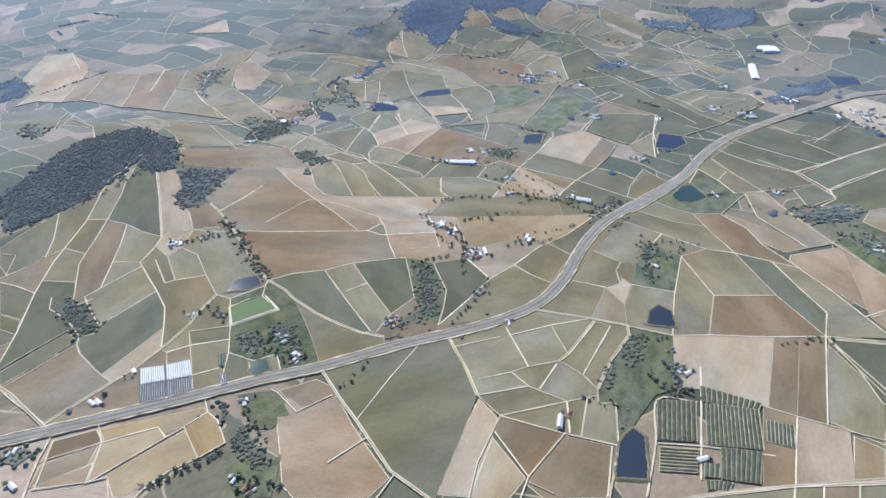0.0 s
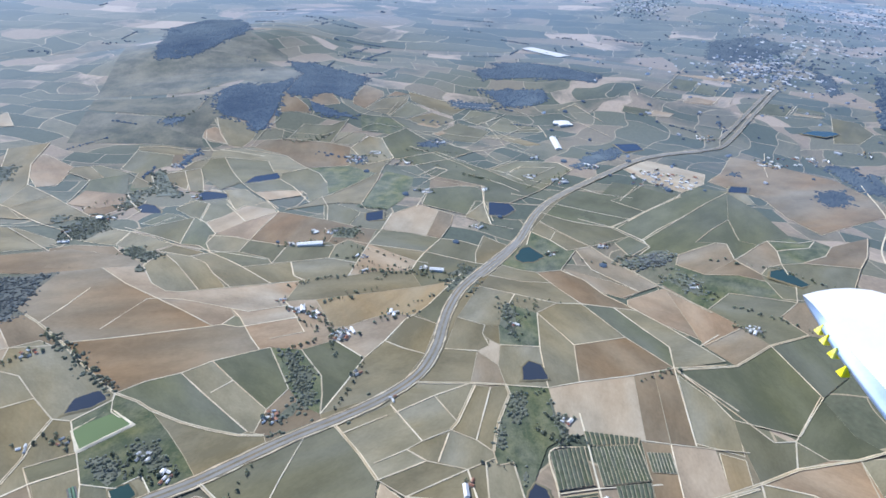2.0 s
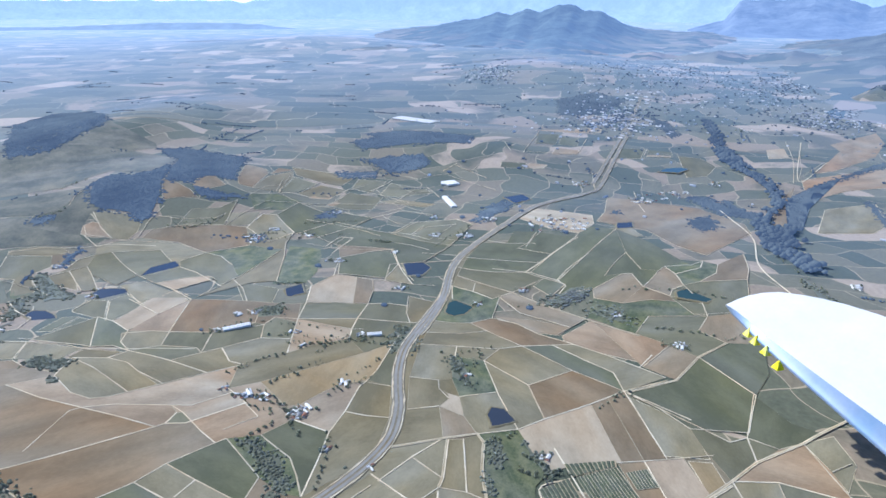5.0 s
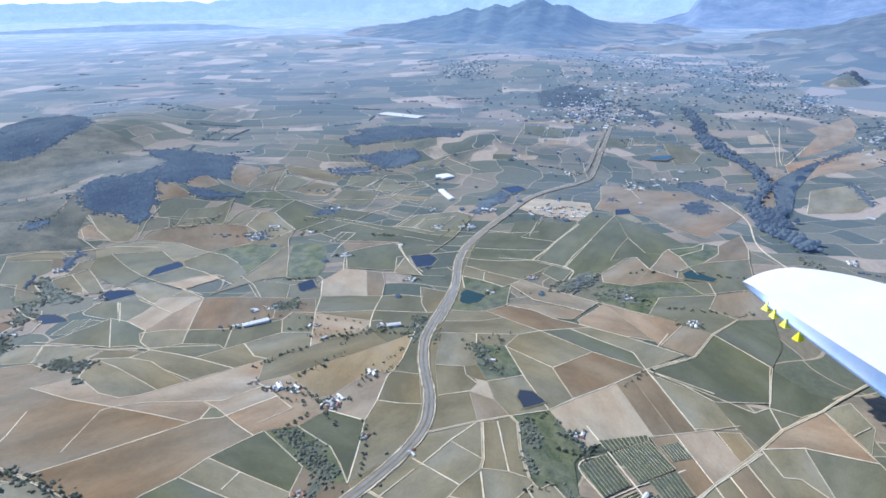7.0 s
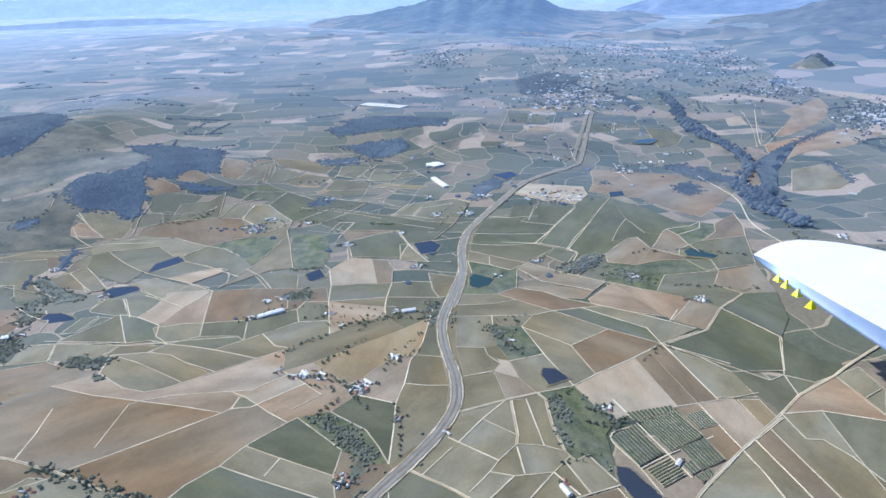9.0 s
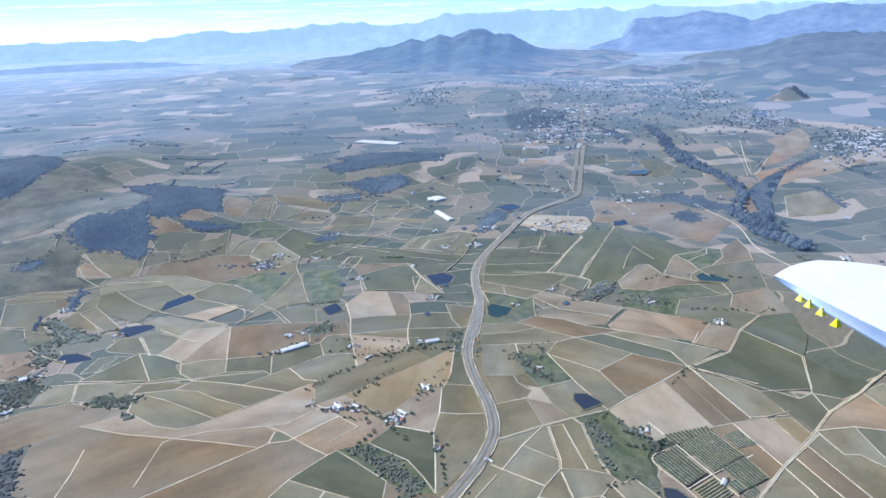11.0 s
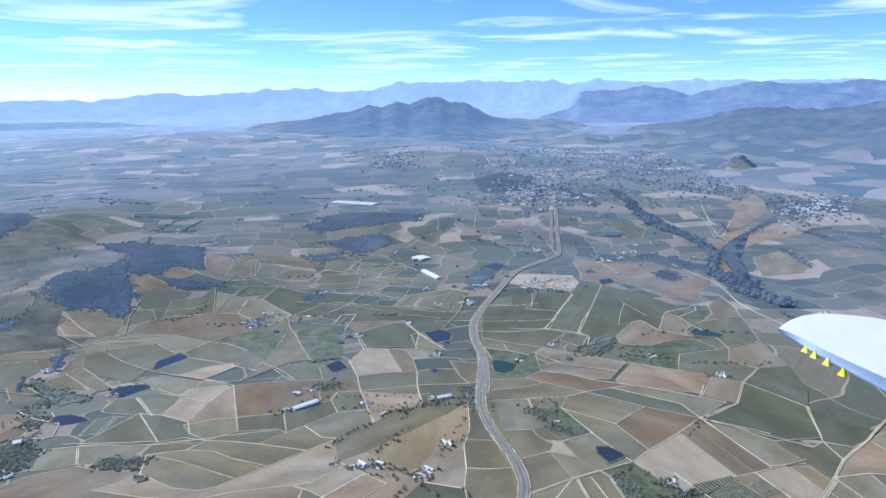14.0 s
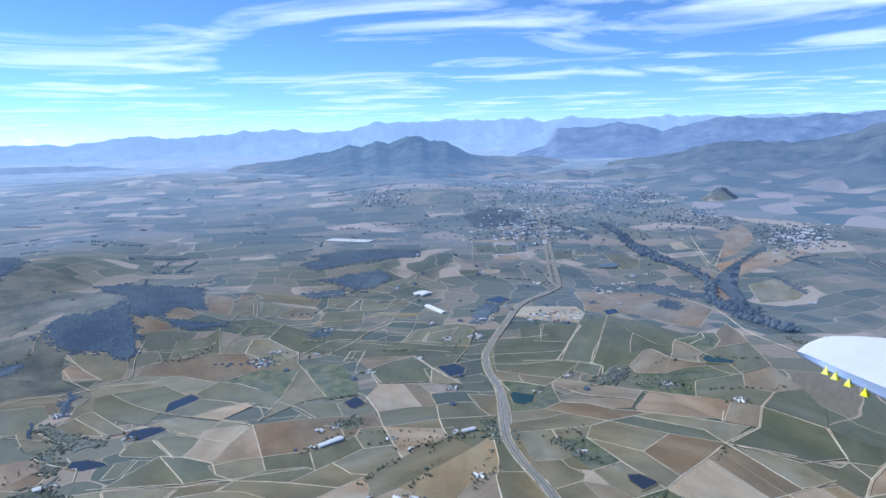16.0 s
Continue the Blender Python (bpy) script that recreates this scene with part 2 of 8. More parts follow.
    for n, s, d in ((patch, 0.02, 6), (grain, 0.8, 4)):
        n.inputs["Scale"].default_value, n.inputs["Detail"].default_value, n.inputs["Roughness"].default_value = s, d, 0.6
        nt.links.new(wm.outputs[0], n.inputs["Vector"])
    pr = nt.nodes.new("ShaderNodeMapRange")
    pr.inputs["From Min"].default_value, pr.inputs["From Max"].default_value = 0.50, 0.60
    nt.links.new(patch.outputs["Fac"], pr.inputs["Value"])
    scrub = nt.nodes.new("ShaderNodeMix")
    scrub.data_type = "RGBA"
    scrub.inputs[7].default_value = (0.062, 0.074, 0.050, 1)
    sf = nt.nodes.new("ShaderNodeMath")
    sf.operation = "MULTIPLY"
    sf.inputs[1].default_value = 0.75
    nt.links.new(pr.outputs[0], sf.inputs[0])
    nt.links.new(sf.outputs[0], scrub.inputs[0])
    nt.links.new(ramp.outputs[0], scrub.inputs[6])
    lane = nt.nodes.new("ShaderNodeMath")
    lane.operation = "MULTIPLY"
    lane.inputs[1].default_value = 0.8
    nt.links.new(lane_mix.outputs[0], lane.inputs[0])
    lm = nt.nodes.new("ShaderNodeMix")
    lm.data_type = "RGBA"
    lm.inputs[7].default_value = (0.40, 0.33, 0.23, 1)
    nt.links.new(lane.outputs[0], lm.inputs[0])
    nt.links.new(scrub.outputs[2], lm.inputs[6])
    hsv = nt.nodes.new("ShaderNodeHueSaturation")
    gv = nt.nodes.new("ShaderNodeMapRange")
    gv.inputs["To Min"].default_value, gv.inputs["To Max"].default_value = 0.6, 1.4
    nt.links.new(grain.outputs["Fac"], gv.inputs["Value"])
    nt.links.new(gv.outputs[0], hsv.inputs["Value"])
    nt.links.new(lm.outputs[2], hsv.inputs["Color"])
    nt.links.new(hsv.outputs[0], b.inputs["Base Color"])
    b.inputs["Roughness"].default_value = 0.9
    b.inputs["Specular IOR Level"].default_value = 0.2
    # Blue-tinted sheen stands in for haze where the ground is seen at a slant.
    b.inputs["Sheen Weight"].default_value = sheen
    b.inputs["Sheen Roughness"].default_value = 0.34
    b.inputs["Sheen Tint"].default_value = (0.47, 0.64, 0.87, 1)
    # Distance haze is put in as emission that grows outwards from the object's origin.
    if haze_glow:
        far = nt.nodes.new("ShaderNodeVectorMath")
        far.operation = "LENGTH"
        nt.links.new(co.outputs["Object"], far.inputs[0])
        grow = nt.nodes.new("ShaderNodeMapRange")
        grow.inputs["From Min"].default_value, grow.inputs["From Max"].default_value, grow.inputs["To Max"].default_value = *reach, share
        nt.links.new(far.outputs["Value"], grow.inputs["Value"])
        b.inputs["Emission Color"].default_value = (*haze_glow, 1)
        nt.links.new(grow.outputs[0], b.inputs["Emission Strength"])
    return m


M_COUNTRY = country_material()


def distance_material(name, rock, haze_glow, share, foot=0.0, low=20.0, high=130.0, farmed=False):
    """The far ranges, which are backdrop: rock ribs and scrub, with blue haze put in as a glow that strengthens towards
    the plain.
    """
    m = bpy.data.materials.new(name)
    m.use_nodes = True
    nt = m.node_tree
    b = nt.nodes["Principled BSDF"]
    co = nt.nodes.new("ShaderNodeTexCoord")
    tall = nt.nodes.new("ShaderNodeMapping")
    tall.inputs["Scale"].default_value = (1.0, 1.0, 0.45)
    nt.links.new(co.outputs["Object"], tall.inputs["Vector"])
    facs = []
    for size, detail in ((0.012, 8), (0.05, 5)):
        n = nt.nodes.new("ShaderNodeTexNoise")
        n.inputs["Scale"].default_value, n.inputs["Detail"].default_value, n.inputs["Roughness"].default_value = size, detail, 0.68
        nt.links.new(tall.outputs[0], n.inputs["Vector"])
        facs.append(n.outputs["Fac"])
    add = nt.nodes.new("ShaderNodeMath")
    add.operation = "MULTIPLY_ADD"
    add.inputs[1].default_value = 0.5
    nt.links.new(facs[1], add.inputs[0])
    nt.links.new(facs[0], add.inputs[2])
    stretch = nt.nodes.new("ShaderNodeMapRange")
    stretch.inputs["From Min"].default_value, stretch.inputs["From Max"].default_value = 0.55, 0.95
    nt.links.new(add.outputs[0], stretch.inputs["Value"])
    mix = nt.nodes.new("ShaderNodeMix")
    mix.data_type = "RGBA"
    mix.inputs[6].default_value, mix.inputs[7].default_value = (*[0.4 * c for c in rock], 1), (*[1.7 * c for c in rock], 1)
    nt.links.new(stretch.outputs[0], mix.inputs[0])
    ground_tone = mix.outputs[2]
    if farmed:
        # plots and scrub climb the lower slopes in tongues
        cells = nt.nodes.new("ShaderNodeTexVoronoi")
        cells.voronoi_dimensions = "2D"
        cells.inputs["Scale"].default_value = 1 / 34
        nt.links.new(co.outputs["Object"], cells.inputs["Vector"])
        pick = nt.nodes.new("ShaderNodeSeparateColor")
        nt.links.new(cells.outputs["Color"], pick.inputs[0])
        ramp = nt.nodes.new("ShaderNodeValToRGB")
        ramp.color_ramp.interpolation = "CONSTANT"
        tones = [(0.0, (0.060, 0.072, 0.052)), (0.34, (0.100, 0.104, 0.072)), (0.56, (0.142, 0.132, 0.092)), (0.76, (0.180, 0.150, 0.112)), (0.92, (0.23, 0.19, 0.15))]
        while len(ramp.color_ramp.elements) < len(tones):
            ramp.color_ramp.elements.new(0.5)
        for e, (p, c) in zip(ramp.color_ramp.elements, tones):
            e.position, e.color = p, (*c, 1)
        nt.links.new(pick.outputs[0], ramp.inputs[0])
        tall_z = nt.nodes.new("ShaderNodeSeparateXYZ")
        nt.links.new(co.outputs["Object"], tall_z.inputs[0])
        tongue = nt.nodes.new("ShaderNodeMath")
        tongue.operation = "MULTIPLY_ADD"
        tongue.inputs[1].default_value = 46.0
        nt.links.new(facs[0], tongue.inputs[0])
        nt.links.new(tall_z.outputs["Z"], tongue.inputs[2])
        climb = nt.nodes.new("ShaderNodeMapRange")
        climb.inputs["From Min"].default_value, climb.inputs["From Max"].default_value = 44.0, 62.0
        nt.links.new(tongue.outputs[0], climb.inputs["Value"])
        slope_mix = nt.nodes.new("ShaderNodeMix")
        slope_mix.data_type = "RGBA"
        nt.links.new(climb.outputs[0], slope_mix.inputs[0])
        nt.links.new(ramp.outputs[0], slope_mix.inputs[6])
        nt.links.new(mix.outputs[2], slope_mix.inputs[7])
        ground_tone = slope_mix.outputs[2]
    nt.links.new(ground_tone, b.inputs["Base Color"])
    b.inputs["Roughness"].default_value = 1.0
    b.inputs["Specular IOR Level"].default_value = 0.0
    # Haze is painted as blue emission over the whole surface.
    b.inputs["Emission Color"].default_value = (*haze_glow, 1)
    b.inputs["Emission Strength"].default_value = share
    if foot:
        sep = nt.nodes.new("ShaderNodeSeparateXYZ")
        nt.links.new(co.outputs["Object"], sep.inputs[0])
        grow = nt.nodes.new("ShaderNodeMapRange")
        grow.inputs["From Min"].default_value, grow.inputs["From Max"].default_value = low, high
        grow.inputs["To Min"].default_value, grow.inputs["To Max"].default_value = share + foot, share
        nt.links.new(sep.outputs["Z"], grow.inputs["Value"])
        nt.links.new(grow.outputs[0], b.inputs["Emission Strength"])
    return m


# ---- the lie of the land ----
HILLS = [(-110, 215, 34, 7.0), (10, 365, 40, 8.4), (-40, 140, 40, -3.4), (60, 90, 50, -3.0), (170, 120, 50, 3.5), (0, 200, 45, 4.1), (190, 375, 60, 7.3),
         (220, 250, 50, -1.2), (0, 270, 45, -5.3), (110, 310, 50, -2.2), (640, 337, 9, 13.0), (500, 640, 90, 14.0),
         (14, 505, 34, 11.0), (-48, 470, 30, 7.0), (60, 560, 45, 8.0), (430, 1250, 160, 22.0), (600, 900, 110, 12.0), (1150, 560, 130, 20.0)]
# gentle swells of the farmland, 40 m apart from (-100, 100): one row for each x
SWELLS = [
    (0.00, 0.43, 0.48, -0.41, -0.31, 0.00, 0.00),
    (0.00, 1.56, 1.00, -1.89, -1.06, -0.57, -0.37),
    (0.00, 1.42, 0.00, 0.00, 0.42, -1.34, -1.10),
    (0.00, 0.00, -1.33, 0.83, 0.58, -1.21, -0.87),
    (0.67, 0.64, -0.58, -0.86, -0.96, -0.67, -0.53),
    (0.75, 0.00, -1.67, -0.39, 0.34, -0.41, -1.51),
    (0.46, 0.74, 0.89, 1.52, 1.03, -0.42, -1.71),
    (0.00, 0.43, 0.97, 1.13, 0.54, 0.00, -0.49),
    (0.00, 0.00, 0.00, 0.00, 0.00, 0.00, 0.00),
    (0.00, 0.00, -0.68, -0.61, 0.00, 0.00, 0.00),
    (0.00, 0.00, -0.35, -0.32, 0.00, 0.00, 0.00),
]


def height(x, y):
    """The ground's height: a plain that rises gently towards the mountains, with low hills, swells and hollows."""
    z = 1.7 + 16.4 / (1 + math.exp(-((0.45 * x + 0.9 * y) - 430) / 70))
    for a, b, s, h in HILLS:
        z += h * math.exp(-((x - a) ** 2 + (y - b) ** 2) / (2 * s * s))
    for i in range(max(0, math.floor(x / 40 - 1)), min(10, math.floor(x / 40 + 6)) + 1):
        for j in range(max(0, math.floor(y / 40 - 6)), min(6, math.floor(y / 40 + 1)) + 1):
            z += SWELLS[i][j] * math.exp(-((x + 100 - 40 * i) ** 2 + (y - 100 - 40 * j) ** 2) / 2312)
    return z


def steps(low, a, b, high, fine):
    """Grid lines: even between a and b, ever wider beyond."""
    mid = list(np.arange(a, b + 1, fine))
    def out(start, end):
        g, v, s = [], start, fine
        while abs(v - start) < abs(end - start):
            s *= 1.22
            v += math.copysign(s, end - start)
            g.append(v)
        return g
    return out(a, low)[::-1] + mid + out(b, high)


def part(name, bm, mat, parent=None, label="", smooth=False):
    """Links a bmesh as one mesh object under a thing."""
    me = bpy.data.meshes.new(name)
    bm.to_mesh(me)
    bm.free()
    if smooth:
        me.polygons.foreach_set("use_smooth", [True] * len(me.polygons))
    me.materials.append(mat)
    ob = new(name, me)
    ob.parent = parent
    return tagged(ob, label) if label else ob


def grid_mesh(xs, ys, fz):
    me = bpy.data.meshes.new("sheet")
    nx = len(xs)
    verts = [(x, y, fz(x, y)) for y in ys for x in xs]
    faces = [(j * nx + i, j * nx + i + 1, (j + 1) * nx + i + 1, (j + 1) * nx + i) for j in range(len(ys) - 1) for i in range(nx - 1)]
    me.from_pydata(verts, [], faces)
    me.polygons.foreach_set("use_smooth", [True] * len(me.polygons))
    return me


ground_mesh = grid_mesh(steps(-4600, -260, 460, 4700, 5), steps(-4200, -20, 460, 4700, 5), lambda x, y: height(x, y) - 0.03)
ground_mesh.materials.append(M_COUNTRY)
ground = tagged(new("ground", ground_mesh), "dry farmland of olive, brown and tan plots with pale lanes", "ground", kind="structure")


# ---- far mountains ----
def crest(rows, a):
    for (a0, h0), (a1, h1) in zip(rows, rows[1:]):
        if a0 <= a <= a1:
            u = (a - a0) / (a1 - a0)
            return h0 + (h1 - h0) * u
    return rows[0][1] if a < rows[0][0] else rows[-1][1]


def mountain_range(name, label, rows, distance, depth, mat, jag=0.05, step=0.16, slope=2.2, foot=-6.0):
    """A range along a bearing arc seen from the flight: (bearing, elevation of the crest) in degrees, with spurs and gullies on its slopes."""
    ox, oy, oz = -100, 42, 91
    n, k = int((rows[-1][0] - rows[0][0]) / step) + 1, 81
    verts, faces = [], []
    for i in range(n):
        a = rows[0][0] + i * step
        top = max(foot, oz + distance * math.tan(radians(crest(rows, a))))
        s, c = math.sin(radians(a)), math.cos(radians(a))
        for j in range(k):
            v = j / (k - 1) * 2 - 1                  # -1 front foot, 0 crest, 1 back foot
            r = distance + depth * v
            x, y = ox + r * s, oy + r * c
            p = Vector((x, y, 0)) / (distance * 0.075)
            rib = min(1.0, 0.62 * noise.ridged_multi_fractal(p * 0.8, 0.9, 2.1, 3, 1.0, 2.0))
            f = (1 - abs(v)) ** (slope if v < 0 else 0.8)
            z = foot + (top - foot) * (f * (1 - 0.58 * min(1, 3 * (1 - f)) * (1 - f * 0.5) * (1 - rib)) if abs(v) > 0.02 else 1 - jag * abs(noise.fractal(p * 2.3, 1.0, 2.2, 4)))
            z += 0.07 * top * (f + 0.12) * noise.fractal(p * 3.1, 0.8, 2.2, 2)
            verts.append((x, y, z if j not in (0, k - 1) else foot - 14))
    for i in range(n - 1):
        for j in range(k - 1):
            a = i * k + j
            faces.append((a, a + k, a + k + 1, a + 1))
    me = bpy.data.meshes.new(name)
    me.from_pydata(verts, [], faces)
    me.polygons.foreach_set("use_smooth", [True] * len(me.polygons))
    me.materials.append(mat)
    return tagged(new(name, me), label, "mountain", kind="structure")


# Haze glow colours; the farthest rock tones are blued for haze as well.
HAZE_GLOW = (0.27, 0.44, 0.84)
PALE_HAZE_GLOW = (0.38, 0.55, 0.87)
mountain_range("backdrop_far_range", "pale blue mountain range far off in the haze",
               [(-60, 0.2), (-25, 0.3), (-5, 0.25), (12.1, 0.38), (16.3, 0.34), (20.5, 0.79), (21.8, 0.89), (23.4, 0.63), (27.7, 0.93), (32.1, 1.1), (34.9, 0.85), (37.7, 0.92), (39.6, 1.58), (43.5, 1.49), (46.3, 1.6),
                (52.6, 1.56), (54.0, 1.19), (56.3, 1.58), (58.6, 1.32), (61.7, 1.4), (65.6, 1.3), (78.8, 1.14), (100, 1.2), (140, 0.8)], 4100, 420, distance_material("far range in haze", (0.07, 0.085, 0.11), PALE_HAZE_GLOW, 0.56))
mountain_range("backdrop_mid_range", "rocky mountain range behind the valley, blued by a haze glow",
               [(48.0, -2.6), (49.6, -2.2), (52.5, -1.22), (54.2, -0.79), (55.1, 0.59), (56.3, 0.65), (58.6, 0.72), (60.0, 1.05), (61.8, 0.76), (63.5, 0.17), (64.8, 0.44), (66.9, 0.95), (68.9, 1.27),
                (70.5, 0.99), (72.9, 1.03), (77.2, 1.05), (78.8, 1.18), (86, 1.6), (100, 1.4), (130, 0.6)], 2700, 700, distance_material("mid range in haze", (0.070, 0.078, 0.088), HAZE_GLOW, 0.33, 0.04), 0.08, 0.16, 1.3, 13.0)
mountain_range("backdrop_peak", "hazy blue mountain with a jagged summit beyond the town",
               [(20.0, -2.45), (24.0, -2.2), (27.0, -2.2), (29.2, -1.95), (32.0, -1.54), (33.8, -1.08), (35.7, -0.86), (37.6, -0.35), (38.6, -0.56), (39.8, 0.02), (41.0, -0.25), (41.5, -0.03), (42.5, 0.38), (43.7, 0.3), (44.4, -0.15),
                (45.8, -0.19), (47.7, -1.29), (49.2, -1.75), (51.1, -1.9), (53, -1.75), (55, -2.05), (58, -2.4)], 1900, 1180, distance_material("peak in haze", (0.050, 0.066, 0.060), HAZE_GLOW, 0.25, 0.02, 20, 90, True), 0.11, 0.16, 1.35, 13.0)
mountain_range("backdrop_near_range", "brown mountainside above the town, blued by a haze glow",
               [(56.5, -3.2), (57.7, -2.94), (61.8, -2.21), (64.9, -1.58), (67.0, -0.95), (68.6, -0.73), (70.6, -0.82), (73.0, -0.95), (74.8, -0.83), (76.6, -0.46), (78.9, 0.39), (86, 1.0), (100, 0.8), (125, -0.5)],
               1500, 860, distance_material("near range in haze", (0.062, 0.068, 0.058), HAZE_GLOW, 0.215, 0.0, 20, 90, True), 0.09, 0.16, 1.12, 13.0)
mountain_range("backdrop_foothills", "low scrubby foothills behind the town, blued by a haze glow",
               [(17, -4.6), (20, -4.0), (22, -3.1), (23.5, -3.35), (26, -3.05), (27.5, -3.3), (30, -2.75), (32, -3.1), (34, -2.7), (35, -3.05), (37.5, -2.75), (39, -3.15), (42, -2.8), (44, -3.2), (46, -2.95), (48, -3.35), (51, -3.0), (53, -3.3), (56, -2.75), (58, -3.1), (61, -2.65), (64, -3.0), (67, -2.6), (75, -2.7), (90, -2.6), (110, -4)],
               1180, 480, distance_material("foothills in haze", (0.088, 0.088, 0.078), HAZE_GLOW, 0.19, 0.03, 20, 60, True), 0.3, 0.2)
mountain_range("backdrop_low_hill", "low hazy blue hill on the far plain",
               [(-40, -1.6), (-10, -1.4), (3, -1.5), (11.9, -1.18), (13.9, -1.23), (17.6, -1.31), (19.1, -1.5), (23.1, -1.94), (27, -2.4)], 2400, 300, distance_material("low hill in haze", (0.06, 0.075, 0.095), PALE_HAZE_GLOW, 0.40))

# the far plain behind the last plots, its haze put in as a glow
far_plain = bpy.data.meshes.new("backdrop_far_plain")
ring_v, ring_f = [], []
for i in range(70):
    r = 470 * (4500 / 470) ** (i / 69)
    for k in range(241):
        a = radians(-75 + k * 0.875)
        x, y = r * math.sin(a), r * math.cos(a)
        ring_v.append((x, y, height(x - 60, y + 20) + (-0.6 if i == 0 else 0.07 + max(0.0, r - 750) / 900)))
for i in range(69):
    for k in range(240):
        a = i * 241 + k
        ring_f.append((a, a + 1, a + 242, a + 241))
far_plain.from_pydata(ring_v, [], ring_f)
far_plain.materials.append(country_material("far country in haze", PALE_HAZE_GLOW, 0.45, (430, 2600), 2.1, 0.4))
far_plain_ob = tagged(new("backdrop_far_plain", far_plain), "far farmland fading into a pale blue haze glow", "plain", kind="structure")
far_plain_ob.location = (-60, 20, 0)
# Far woods and roofs glow blue to stand in for the haze before them.
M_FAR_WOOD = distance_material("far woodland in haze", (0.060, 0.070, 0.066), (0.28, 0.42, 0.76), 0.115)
M_FAR_ROOF = distance_material("far roofs in haze", (0.46, 0.44, 0.42), HAZE_GLOW, 0.12)


# ---- plots, roads and water ----
def offset(poly, d):
    """The outline moved outwards by d metres."""
    n = len(poly)
    area = sum(poly[i][0] * poly[(i + 1) % n][1] - poly[(i + 1) % n][0] * poly[i][1] for i in range(n))
    sgn = 1 if area > 0 else -1
    out = []
    for i in range(n):
        p, q, r = Vector(poly[i - 1]), Vector(poly[i]), Vector(poly[(i + 1) % n])
        a, b = (q - p).normalized(), (r - q).normalized()
        na, nb = Vector((a.y, -a.x)) * sgn, Vector((b.y, -b.x)) * sgn
        m = na + nb
        m = m / max(0.35, m.dot(m) / 2)
        out.append(tuple(q + m * d))
    return out


def drape(poly, lift, origin=None, angle=0.0, cell=9.0):
    """A sheet with that outline laid over the land, in coordinates of a frame at origin turned by angle."""
    bm = bmesh.new()
    bm.faces.new([bm.verts.new((x, y, 0)) for x, y in poly])
    bmesh.ops.triangulate(bm, faces=bm.faces[:], ngon_method="EAR_CLIP")
    for axis in (0, 1):
        lo, hi = min(p[axis] for p in poly), max(p[axis] for p in poly)
        v = math.floor(lo / cell) * cell + cell
        while v < hi:
            co, no = [0, 0, 0], [0, 0, 0]
            co[axis], no[axis] = v, 1
            bmesh.ops.bisect_plane(bm, geom=bm.verts[:] + bm.edges[:] + bm.faces[:], plane_co=co, plane_no=no)
            v += cell
    ca, sa = math.cos(-angle), math.sin(-angle)
    oz = height(*origin) if origin else 0.0
    origin = origin or (0, 0)
    for v in bm.verts:
        z = height(v.co.x, v.co.y) + lift
        x, y = v.co.x - origin[0], v.co.y - origin[1]
        v.co = (x * ca - y * sa, x * sa + y * ca, z - oz)
    bmesh.ops.recalc_face_normals(bm, faces=bm.faces[:])
    if sum(f.normal.z for f in bm.faces) < 0:
        bmesh.ops.reverse_faces(bm, faces=bm.faces[:])
    return bm


FIELD_LABELS = {"g": "green vineyard plot with fine rows and pale dirt edges", "d": "dark green leafy vineyard plot edged by tracks", "G": "green watered grass along the valley floor",
                "o": "olive green vineyard plot with pale dirt edges", "b": "dry brown vineyard plot edged by dirt tracks", "p": "bare reddish brown field with dusty edges",
                "s": "dark scrub-covered hillside", "t": "pale tan bare soil field", "y": "yellow stubble field with pale edges"}
field_count = 0


def field(kind, *poly):
    global field_count
    field_count += 1
    rnd = random.Random(field_count)
    n = len(poly)
    cx, cy = sum(p[0] for p in poly) / n, sum(p[1] for p in poly) / n
    a, b = max(((poly[i], poly[(i + 1) % n]) for i in range(n)), key=lambda e: (Vector(e[0]) - Vector(e[1])).length)
    ang = math.atan2(b[1] - a[1], b[0] - a[0])
    thing = tagged(new("field"), FIELD_LABELS[kind], "field", "fields")
    thing.matrix_world = pose(cx, cy, height(cx, cy), 0, 0, math.degrees(ang))
    edge = rnd.uniform(0.11, 0.21) * (1 if cy + 0.4 * cx < 190 else 1.2) if kind not in "Gs" else 0.0
    if edge:
        part("headland", drape(offset(poly, edge), 0.02 + field_count * 0.0002, (cx, cy), ang), M_TRACK, thing, "pale dirt headland")
    part("crop", drape(poly, 0.05 + field_count * 0.0003, (cx, cy), ang), CROPS[kind], thing)
    return thing


def plot(kind, *poly):
    """A plot whose outline runs along the lanes: a dusty margin and the crop that stands inside it."""
    global field_count
    field_count += 1
    rnd = random.Random(field_count)
    n = len(poly)
    cx, cy = sum(p[0] for p in poly) / n, sum(p[1] for p in poly) / n
    a, b = max(((poly[i], poly[(i + 1) % n]) for i in range(n)), key=lambda e: (Vector(e[0]) - Vector(e[1])).length)
    ang = math.atan2(b[1] - a[1], b[0] - a[0])
    thing = tagged(new("field"), FIELD_LABELS[kind], "field", "fields")
    thing.matrix_world = pose(cx, cy, height(cx, cy), 0, 0, math.degrees(ang))
    if kind in "Gs":
        part("crop", drape(poly, 0.13, (cx, cy), ang, 5.0), CROPS[kind], thing)
        return thing
    part("headland", drape(poly, 0.11, (cx, cy), ang, 5.0), M_MARGIN, thing, "dusty strip of soil round the crop")
    part("crop", drape(offset(poly, -rnd.uniform(0.04, 0.13)), 0.145, (cx, cy), ang, 5.0), CROPS[kind], thing)
    return thing


